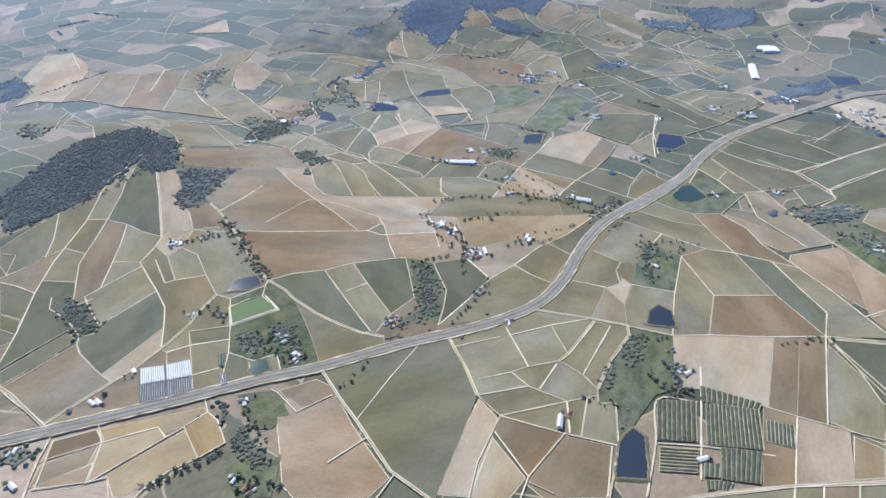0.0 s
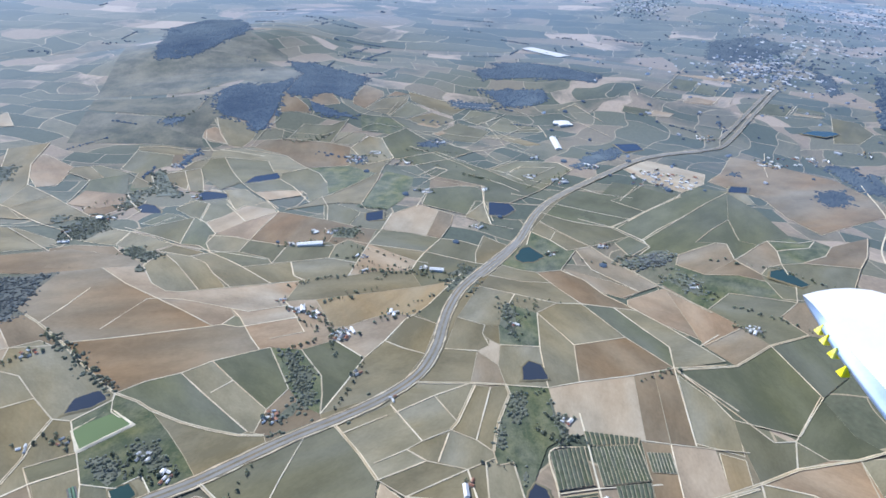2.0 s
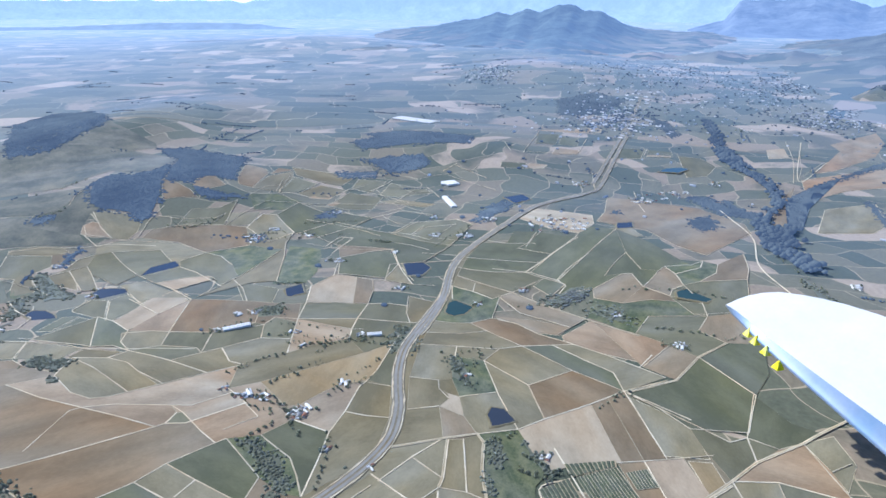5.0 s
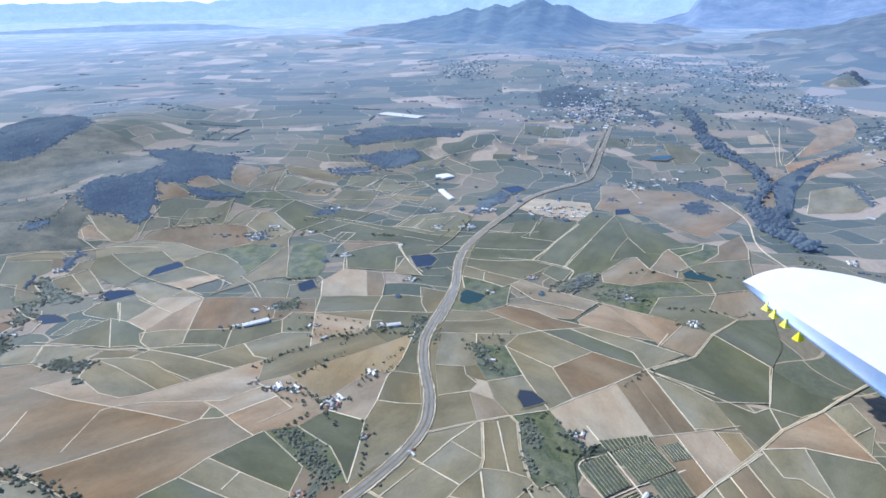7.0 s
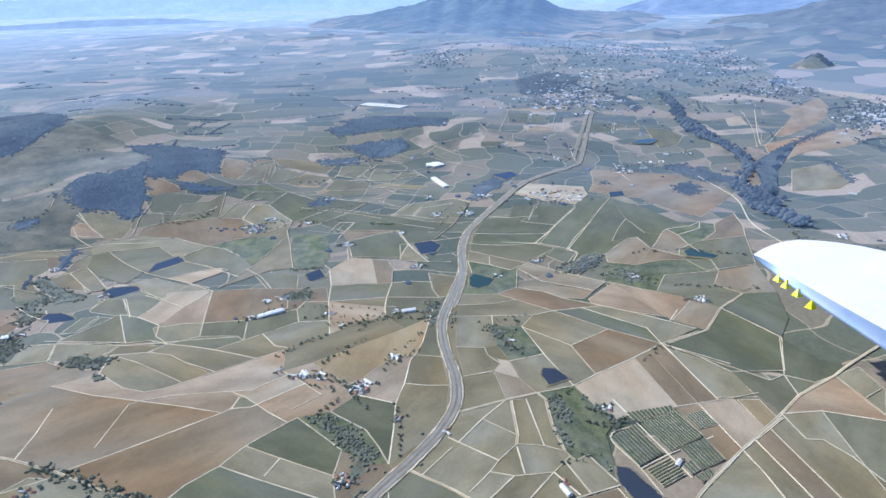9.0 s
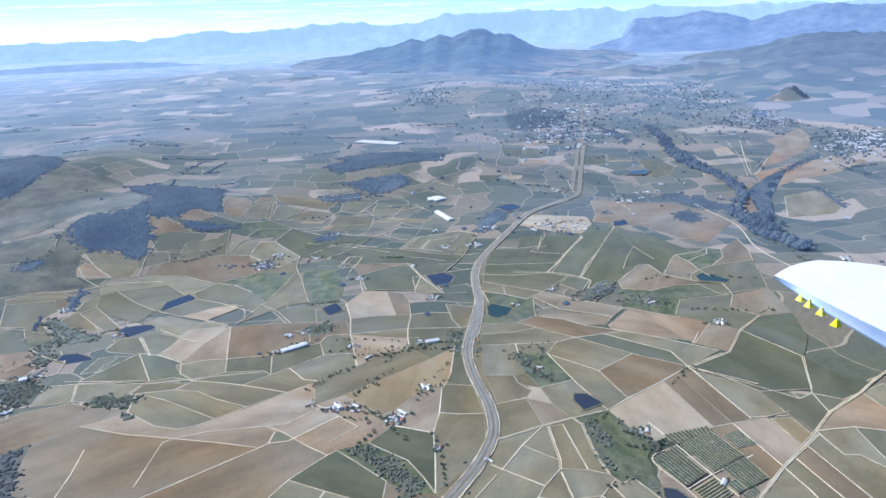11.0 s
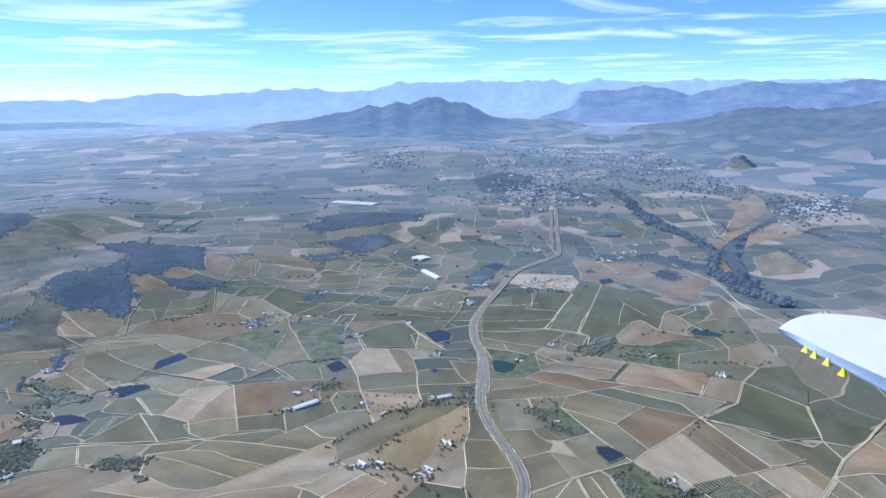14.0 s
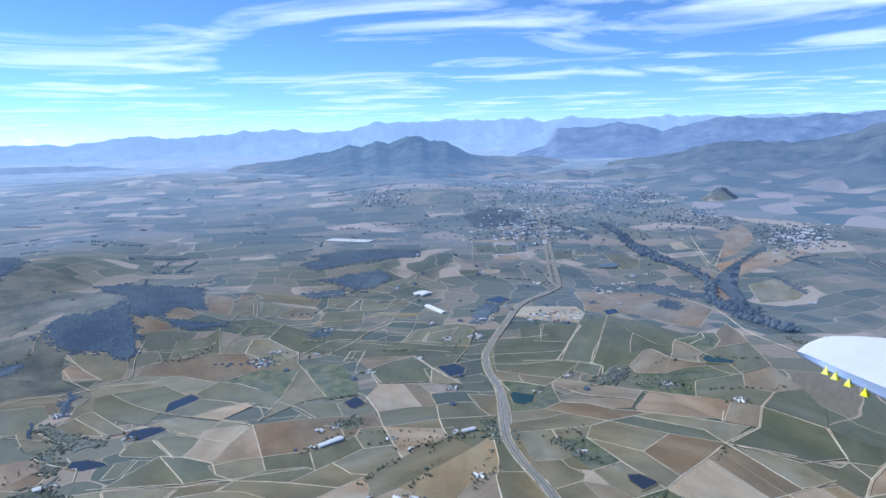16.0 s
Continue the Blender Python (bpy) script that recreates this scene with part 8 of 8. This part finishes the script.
lane(1, (54.4, 269.6), (61.2, 256.1), (68.7, 248.6), (71.3, 245.7), (79.9, 236.9))
lane(1, (63.0, 259.3), (71.6, 266.9))
lane(1, (90.8, 324.5), (102.1, 331.7), (105.1, 326.8), (111.3, 314.8), (114.5, 303.5), (117.1, 291.9))
lane(1, (109.6, 323.0), (124.0, 328.9))
lane(1, (126.3, 320.5), (126.8, 305.8))
lane(1, (114.5, 303.5), (126.8, 305.8), (133.7, 303.6))
lane(1, (137.0, 309.1), (135.2, 297.3), (133.1, 289.6))
lane(1, (97.1, 281.0), (97.6, 268.1), (99.2, 264.1))
lane(1, (89.4, 259.7), (95.5, 249.7), (98.6, 238.9))
lane(1, (95.5, 249.7), (105.1, 255.6))
lane(1, (80.3, 255.1), (89.1, 239.3), (92.8, 229.3))
lane(1, (98.6, 238.9), (112.7, 245.8), (118.0, 248.7))
lane(1, (167.9, 328.9), (169.1, 315.5), (170.3, 300.6))
lane(1, (155.9, 318.3), (160.0, 294.1), (162.1, 280.0))
lane(1, (169.1, 315.5), (179.6, 321.9))
pond("teal", (138.1, 141.3), (148.3, 141.3), (145.3, 131.4), (140.0, 130.7), (135.2, 138.0))
pond("teal", (268.1, 266.5), (290.0, 273.7), (288.5, 262.0), (276.4, 259.1))
pond("blue", (-50.5, 245.7), (-48.3, 248.7), (-44.7, 246.5), (-42.2, 241.1), (-41.9, 238.1), (-44.2, 237.4), (-48.5, 240.0))
pond("blue", (-29.9, 257.3), (-27.3, 259.9), (-23.4, 258.7), (-19.4, 255.6), (-18.9, 252.2), (-21.3, 249.3), (-25.5, 248.0), (-29.2, 251.7))
pond("blue", (-12.5, 269.3), (-7.6, 276.9), (1.9, 279.1), (2.5, 273.1), (-2.4, 269.5), (-10.7, 267.3))
pond("blue", (157.1, 266.5), (168.5, 265.4), (166.6, 256.5), (156.0, 255.2))
pond("blue", (174.5, 205.5), (180.8, 203.1), (176.1, 197.8), (169.0, 200.0))
shed((133.7, 286.9), (136.5, 287.8), (131.2, 269.9), (128.5, 269.1))
shed((147.2, 309.0), (154.1, 309.8), (153.5, 302.2), (146.1, 301.3))
shed((21.8, 89.9), (22.7, 89.8), (22.1, 86.8), (21.0, 86.8))
shed((1.4, 195.9), (9.5, 195.3), (9.5, 193.6), (1.4, 193.8))
shed((196.3, 458.2), (210.8, 421.5), (201.1, 416.2), (189.4, 447.2))
shed((-61.7, 235.7), (-59.8, 235.2), (-60.1, 233.3), (-62.0, 233.8))
shed((39.5, 173.8), (43.6, 172.2), (42.6, 170.9), (38.7, 172.4))
shed((147.4, 311.2), (153.2, 306.8), (150.3, 302.6), (144.1, 306.0))
farmstead(5, 1.3, -1.8, 157.4)
farmstead(9, 2.1, 6.7, 143.8)
farmstead(5, 1.1, -13.1, 116.8)
farmstead(4, 1.3, 54.0, 242.6)
farmstead(4, 1.3, 37.6, 174.2)
farmstead(3, 0.8, -76.3, 73.6)
farmstead(5, 1.5, -32.9, 105.8)
farmstead(5, 1.5, 13.6, 203.2)
farmstead(7, 3.5, 36.7, 289.8)
farmstead(4, 2.7, 115.5, 263.6)
farmstead(6, 3.5, 111.6, 232.7)
farmstead(5, 2.3, -30.2, 254.9)
farmstead(5, 1.8, -57.8, 234.6)
farmstead(4, 1.7, 20.4, 184.4)
farmstead(4, 2.6, 103.6, 242.4)
farmstead(7, 2.9, 36.0, 287.2)
farmstead(5, 2.3, 57.9, 240.0)
farmstead(7, 1.7, 1.3, 154.4)
farmstead(7, 2.0, 8.7, 145.4)
farmstead(4, 2.0, 64.5, 202.2)
farmstead(5, 2.5, 47.8, 294.5)
farmstead(6, 1.4, -34.5, 73.1)
farmstead(5, 1.6, -11.9, 118.3)
farmstead(8, 6.1, 459.4, 293.8)
farmstead(4, 1.5, -39.6, 294.3)
farmstead(4, 1.6, -26.9, 261.1)
farmstead(5, 2.4, 81.3, 301.0)
farmstead(4, 2.0, 59.5, 279.8)
farmstead(3, 1.4, 80.5, 236.2)
farmstead(3, 1.1, 8.5, 204.4)
farmstead(3, 1.2, 0.2, 195.7)
farmstead(5, 1.3, -67.8, 212.0)
farmstead(3, 1.0, 19.4, 175.2)
farmstead(5, 1.4, -5.9, 163.0)
farmstead(4, 1.2, 22.1, 151.2)
farmstead(8, 1.8, -72.0, 148.7)
farmstead(8, 1.9, -65.2, 151.5)
farmstead(6, 1.2, -52.8, 119.7)
farmstead(5, 1.1, -60.0, 119.6)
farmstead(6, 1.6, -36.9, 112.3)
farmstead(5, 0.9, -70.4, 93.2)
farmstead(4, 0.8, -66.1, 101.1)
farmstead(5, 1.6, -3.1, 157.4)
farmstead(6, 1.5, 7.5, 145.6)
farmstead(4, 1.1, 14.3, 118.0)
farmstead(4, 1.0, 8.2, 128.2)
farmstead(5, 1.1, 49.8, 101.4)
farmstead(4, 0.6, 46.9, 79.4)
farmstead(5, 0.9, -80.7, 80.9)
farmstead(4, 0.9, -41.0, 93.5)
farmstead(4, 0.9, -38.4, 74.9)
farmstead(4, 0.8, 23.7, 90.3)
farmstead(3, 1.1, -68.6, 220.8)
farmstead(7, 1.6, 101.2, 176.5)
farmstead(6, 1.6, 81.5, 176.7)
farmstead(7, 1.7, 112.9, 117.9)
farmstead(6, 1.8, 112.2, 142.4)
farmstead(4, 1.1, 53.0, 139.3)
farmstead(10, 6.6, 152.9, 223.8)
farmstead(9, 6.4, 210.3, 266.2)
farmstead(9, 6.5, 217.4, 232.5)
farmstead(7, 4.9, 248.1, 234.0)
farmstead(8, 3.7, 131.0, 243.0)
farmstead(6, 4.4, 279.5, 235.9)
farmstead(6, 6.7, 403.7, 308.6)
farmstead(6, 2.7, 203.9, 136.6)
farmstead(5, 2.1, 195.3, 113.3)
tree_row(9, (-63.3, 161.3), (-45.5, 134.6))
tree_row(14, (-12.7, 111.2), (-1.4, 113.8), (9.0, 117.4), (19.3, 122.1))
tree_row(10, (10.7, 132.5), (0.7, 116.6))
tree_row(14, (-53.8, 73.2), (-49.8, 75.8), (-41.3, 81.4))
tree_row(9, (49.9, 172.9), (56.0, 169.7))
tree_row(12, (40.5, 165.8), (54.1, 166.4))
tree_row(10, (19.8, 175.1), (33.3, 174.3))
tree_row(8, (52.1, 147.3), (51.3, 134.6))
tree_row(8, (54.0, 139.5), (63.5, 147.2))
tree_row(4, (10.2, 163.5), (20.7, 164.4))
tree_row(8, (17.8, 151.0), (36.8, 159.3))
tree_row(6, (-34.7, 104.3), (-40.7, 112.2))
tree_row(8, (-46.9, 112.1), (-30.6, 105.1))
tree_row(8, (-40.8, 92.2), (-34.1, 82.5))
tree_row(7, (-3.1, 154.7), (1.6, 146.8))
tree_row(8, (1.7, 158.9), (6.1, 145.5))
tree_row(8, (46.0, 104.8), (49.0, 96.7))
tree_row(5, (41.7, 112.1), (50.4, 111.8))
tree_row(6, (-72.0, 146.2), (-61.8, 155.6))
tree_row(6, (-56.6, 123.7), (-51.0, 117.8))
tree_row(5, (-8.0, 139.4), (-4.7, 122.9))
tree_row(7, (-22.3, 96.9), (-16.1, 106.1))
tree_row(6, (15.4, 202.4), (24.8, 200.4))
tree_row(7, (-7.3, 140.6), (0.0, 143.0))
tree_row(5, (106.3, 152.6), (110.3, 143.3))
tree_row(10, (31.6, 289.8), (78.8, 267.3))
tree_row(10, (113.6, 150.9), (113.7, 134.4))
tree_row(8, (109.5, 121.5), (113.7, 114.6))
tree_row(6, (125.8, 112.6), (131.7, 109.5))
tree_row(10, (139.6, 144.7), (150.5, 123.2))
tree_row(9, (17.7, 175.1), (45.9, 169.3))
tree_row(10, (197.8, 145.2), (165.4, 86.7))
tree_row(10, (32.3, 295.1), (51.2, 289.2))
tree_row(10, (10.1, 197.8), (34.2, 179.5))
tree_row(8, (4.5, 317.7), (29.4, 316.8))
tree_row(8, (-67.9, 244.5), (-51.6, 263.5))
tree_row(10, (115.1, 129.3), (124.4, 115.9))
tree_row(8, (88.3, 170.4), (111.9, 152.9))
tree_row(12, (54.0, 154.5), (51.4, 132.2))
tree_row(10, (12.7, 185.7), (38.9, 170.3))
tree_row(12, (130.5, 246.5), (96.7, 231.0))
tree_row(14, (77.5, 255.3), (84.0, 247.0))
tree_row(9, (-2.0, 196.0), (7.8, 197.3))
tree_row(10, (62.9, 295.5), (84.3, 284.0))
tree_row(9, (12.3, 312.7), (27.8, 313.1))
tree_row(16, (-63.1, 158.1), (-57.4, 153.1), (-47.4, 137.9))
tree_row(14, (-3.5, 170.2), (4.0, 171.7), (14.2, 173.6))
tree_row(8, (4.4, 160.8), (13.4, 161.3))
tree_row(9, (16.4, 148.6), (29.4, 151.0))
tree_row(12, (6.9, 315.2), (17.1, 312.3), (24.1, 313.9), (31.4, 319.7))
tree_row(8, (-45.4, 380.7), (-33.6, 383.2), (-20.0, 390.9))
tree_row(8, (80.5, 254.0), (86.1, 244.6))
tree_row(12, (21.1, 169.6), (29.2, 172.4), (40.5, 167.5))
tree_row(10, (15.3, 178.4), (27.4, 172.8))
tree_row(8, (51.1, 275.1), (60.1, 283.5))
tree_row(8, (28.0, 226.2), (36.7, 221.8))
tree_row(6, (-4.6, 195.0), (4.7, 195.6))
tree_row(12, (-46.2, 350.0), (-37.8, 349.9), (-32.6, 353.9))
tree_row(8, (-2.1, 158.3), (4.7, 148.2))
tree_row(9, (5.4, 149.2), (4.0, 135.7))
tree_row(10, (-51.7, 74.3), (-49.8, 76.0), (-41.7, 81.5))
tree_row(12, (-61.4, 157.1), (-54.7, 149.1), (-43.9, 133.5))
tree_row(5, (27.3, 94.7), (33.7, 92.4))
tree_row(8, (-101.7, 171.6), (-93.5, 186.0))
tree_row(8, (73.0, 109.3), (84.4, 109.6))
tree_row(8, (125.3, 155.1), (132.7, 149.2), (139.4, 143.4))
tree_row(7, (56.7, 151.5), (70.5, 147.3))
tree_row(10, (-37.3, 74.9), (-29.1, 73.7))
tree_row(10, (42.7, 101.6), (45.7, 95.3))
tree_row(8, (45.0, 96.8), (50.8, 95.1))
tree_row(9, (-43.6, 114.1), (-32.7, 110.5))
estate(9, 5, (143.9, 229.6), (170.3, 217.1), (154.8, 204.8), (136.6, 217.6))
estate(8, 3, (221.2, 242.3), (251.4, 237.7), (242.5, 227.3), (209.1, 228.4))
town(136, (543, 509), (83, -65), (308, 224))
town(51, (344, 382), (19, -21), (44, 34))
town(59, (638, 429), (17, -27), (161, 85))
town(42, (496, 298), (20, -23), (47, 21))
town(59, (458, 204), (17, -19), (51, 15))
town(34, (399, 629), (11, -27), (39, 46))


# ---- shade tunnels and orchards ----
M_COVER = {"white": material("white tunnel cover", (0.70, 0.70, 0.69), (0.86, 0.86, 0.85), 2, 0.3, vary=0.06, rough=0.6, sheen=0), "grey": material("grey tunnel cover", (0.36, 0.37, 0.38), (0.50, 0.50, 0.50), 2, 0.3, vary=0.08, rough=0.6, sheen=0),
           "green": material("green shade net", (0.10, 0.17, 0.12), (0.16, 0.23, 0.17), 2, 0.3, vary=0.08, sheen=0)}
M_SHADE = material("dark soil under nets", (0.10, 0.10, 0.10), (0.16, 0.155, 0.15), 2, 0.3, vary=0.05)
M_ORCHARD = material("orchard leaves", (0.052, 0.064, 0.044), (0.098, 0.112, 0.074), 1.5, 0.3, vary=0.12, sheen=0.2)


def between(P, u, v):
    a, b = Vector(P[0]).lerp(Vector(P[1]), u), Vector(P[3]).lerp(Vector(P[2]), u)
    return a.lerp(b, v)


def tunnels(kind, n, *P):
    """A block of n arched tunnels side by side, over four corners."""
    thing = tagged(new("tunnel_block"), {"white": "white plastic growing tunnels side by side", "grey": "grey net-covered growing tunnels with dark gaps", "green": "green shade-net growing house"}[kind], "greenhouse", "growing tunnels")
    part("floor", drape(offset(P, 0.3), 0.21, None, 0, 5), M_SHADE, thing, "dark soil floor")
    share = {"white": 0.86, "grey": 0.52, "green": 0.94}[kind]
    for i in range(n):
        bm = bmesh.new()
        rows = []
        for v in (0.0, 0.33, 0.67, 1.0):
            a, b = between(P, i / n, v), between(P, (i + share) / n, v)
            z = height(a.x, a.y) + 0.21
            row = []
            for k in range(7):
                q = a.lerp(b, k / 6)
                row.append(bm.verts.new((q.x, q.y, z + 0.38 * math.sin(math.pi * k / 6) ** 0.6)))
            rows.append(row)
        for r, s in zip(rows, rows[1:]):
            for k in range(6):
                bm.faces.new((r[k], r[k + 1], s[k + 1], s[k]))
        bm.faces.new(rows[0])
        bm.faces.new(rows[-1][::-1])
        bmesh.ops.recalc_face_normals(bm, faces=bm.faces[:])
        part("tunnel", bm, M_COVER[kind], thing)
    return thing


orchard_count = 0


def orchard(n, *P):
    """A block of n dense tree hedges on pale ground, over four corners; they run from the first side to the third."""
    global orchard_count
    orchard_count += 1
    rnd = random.Random(700 + orchard_count)
    thing = tagged(new("orchard"), "orchard block of dark green tree rows with pale lanes", "orchard", "orchard blocks")
    part("ground_strip", drape(offset(P, 0.14), 0.21 + 0.004 * orchard_count, None, 0, 5), M_MARGIN, thing, "pale sandy orchard ground")
    for i in range(n):
        bm = bmesh.new()
        rows = []
        m = max(6, int((Vector(P[0]) - Vector(P[3])).length / 0.7))
        for j in range(m + 1):
            a, b = between(P, (i + 0.0) / n, j / m), between(P, (i + 0.86) / n, j / m)
            z = height(a.x, a.y) + 0.22
            row = []
            for k, up in enumerate((0, 0.10, 0.14, 0.14, 0.09, 0)):
                q = a.lerp(b, k / 5 + rnd.uniform(-0.05, 0.05))
                row.append(bm.verts.new((q.x, q.y, z + up * rnd.uniform(0.55, 1.35))))
            rows.append(row)
        for r, s in zip(rows, rows[1:]):
            for k in range(5):
                bm.faces.new((r[k], r[k + 1], s[k + 1], s[k]))
        bmesh.ops.recalc_face_normals(bm, faces=bm.faces[:])
        part("hedge", bm, M_ORCHARD, thing)
    return thing


# ---- wing ----
M_WING = material("white wing paint", (0.72, 0.73, 0.74), (0.80, 0.80, 0.80), 12, 0.8, vary=0, rough=0.35, bump=0, sheen=0)
# The edge's base colour is blued to stand in for reflected sky.
M_NOSE = material("polished wing edge", (0.27, 0.36, 0.51), (0.33, 0.42, 0.57), 10, 0.8, vary=0, rough=0.45, bump=0, sheen=0, metal=0.4)
M_YELLOW = material("yellow fairing paint", (0.72, 0.66, 0.06), (0.82, 0.76, 0.10), 1, 0.2, vary=0.05, rough=0.5, bump=0, sheen=0)


def wing(far, near, nose):
    """A tapering wing with a rounded tip: its white upper skin, the polished edge and the underside."""
    thing = tagged(new("aircraft_wing"), "white aircraft wing with a polished edge, in flight", "wing")
    o = Vector(far[0])
    thing.matrix_world = Matrix.Translation(o)
    up = (Vector(near[-1]) - o).cross(Vector(far[-1]) - o).normalized()
    up *= 1 if up.z > 0 else -1
    n = 14
    us = [(k / n) ** 1.6 for k in range(n + 1)]

    def spread(line):
        f = smooth_line(line, 2.0)
        out = []
        for u in us:
            x = u * (len(f) - 1)
            i = min(int(x), len(f) - 2)
            out.append(f[i].lerp(f[i + 1], x - i))
        return out

    F, N, E = spread(far), spread(near), spread(nose)

    def between_lines(A, B, t, h):
        return [a.lerp(b, t) + up * h * u ** 0.5 - o for a, b, u in zip(A, B, us)]

    def sheet(name, label, mat, rows):
        bm = bmesh.new()
        rows = [[bm.verts.new(p) for p in r] for r in rows]
        for r, s in zip(rows, rows[1:]):
            for k in range(len(r) - 1):
                bm.faces.new((r[k], r[k + 1], s[k + 1], s[k]))
        bmesh.ops.remove_doubles(bm, verts=bm.verts[:], dist=0.01)
        bmesh.ops.recalc_face_normals(bm, faces=bm.faces[:])
        return part(name, bm, mat, thing, label, True)

    sheet("upper_skin", "bright white painted skin", M_WING, [between_lines(F, N, t, h) for t, h in ((0, 0), (0.3, 0.35), (0.7, 0.45), (1, 0))])
    sheet("leading_edge", "polished metal edge with a painted sky-blue tint", M_NOSE, [between_lines(N, E, t, h) for t, h in ((0, 0), (0.4, -0.05), (0.8, -0.2), (1, -0.6), (0.8, -1.4))])
    sheet("lower_skin", "white painted underside", M_WING, [between_lines(N, E, 0.8, -1.4), between_lines(F, N, 0.6, -1.3), between_lines(F, N, 0, -0.05)])
    return thing


# ---- shade tunnels beside the highway ----
tunnels("white", 11, (-64.9, 102.3), (-60.2, 103.2), (-58.5, 99.0), (-63.2, 97.8))
tunnels("white", 11, (-59.8, 103.4), (-55.2, 105.0), (-53.4, 100.5), (-58.2, 99.1))
tunnels("grey", 11, (-63.0, 97.4), (-58.3, 98.6), (-56.6, 94.0), (-61.5, 92.9))
tunnels("grey", 11, (-57.9, 98.8), (-53.3, 100.1), (-51.9, 96.5), (-56.3, 94.3))
tunnels("green", 2, (-49.5, 106.7), (-48.5, 107.1), (-47.4, 103.4), (-48.5, 103.2))
tunnels("grey", 3, (-47.7, 101.0), (-46.3, 101.3), (-45.3, 98.4), (-46.5, 97.8))
# ---- orchard blocks ----
orchard(8, (42.3, 93.9), (49.9, 93.4), (47.0, 83.5), (39.7, 84.1))
orchard(13, (51.7, 92.8), (61.3, 90.7), (58.7, 81.4), (48.7, 82.8))
orchard(8, (51.0, 82.0), (58.2, 80.8), (55.2, 74.1), (48.8, 75.2))
orchard(11, (52.1, 97.4), (62.6, 92.4), (61.4, 90.9), (51.1, 93.4))
orchard(3, (46.9, 78.6), (49.6, 78.3), (48.5, 75.6), (45.9, 75.7))
orchard(6, (45.9, 74.9), (50.4, 74.4), (49.2, 72.7), (45.6, 73.1))
orchard(7, (38.3, 77.2), (39.8, 82.4), (46.6, 81.7), (44.8, 76.6))
orchard(7, (61.9, 88.2), (66.5, 86.7), (64.6, 81.5), (60.1, 83.3))
# ---- the aircraft's own wing ----
wing([(103.0, 99.0, 27.0), (107.8, 98.1, 28.3), (113.2, 95.2, 29.6), (117.6, 90.1, 30.1), (123.9, 75.2, 29.7), (130.7, 39.9, 26.4)],
     [(102.9, 98.9, 27.1), (103.1, 97.3, 26.9), (102.5, 92.3, 25.9), (101.0, 84.6, 24.3), (98.5, 62.5, 20.1), (95.5, 28.5, 13.9)],
     [(103.9, 99.5, 26.3), (103.1, 97.8, 25.8), (101.7, 92.7, 24.6), (99.4, 84.9, 22.7), (94.7, 60.4, 17.4), (88.1, 25.8, 10.1)])
FAIRINGS = [(101.5, 90.7, 23.8), (100.6, 88.1, 23.1), (99.6, 84.6, 22.3), (98.0, 80.3, 21.1)]
# the wooded knoll beyond the town
wood("conifer", *[(640 + 20 * math.cos(k * 0.628) * (1 + 0.2 * math.sin(3 * k)), 337 + 17 * math.sin(k * 0.628)) for k in range(10)])
wing_thing = bpy.data.objects["aircraft_wing"]
for fx, fy, fz in FAIRINGS:
    bm = bmesh.new()
    bmesh.ops.create_cone(bm, segments=4, radius1=1.5, radius2=0.12, depth=2.2, cap_ends=True)
    bmesh.ops.bevel(bm, geom=[e for e in bm.edges if e.calc_face_angle(0) > 0.8], offset=0.08, segments=2, affect="EDGES")
    fairing = part("fairing", bm, M_YELLOW, wing_thing, "small yellow pointed fairing")
    fairing.matrix_parent_inverse = wing_thing.matrix_world.inverted()
    fairing.matrix_basis = pose(fx, fy, fz, 0, 0, 30)
gather("far_trees", "small trees of the far farms, ", "trees", far_trees, TREES)
gather("far_farmhouses", "small houses of the far farms, ", "houses", far_houses, HOUSES)
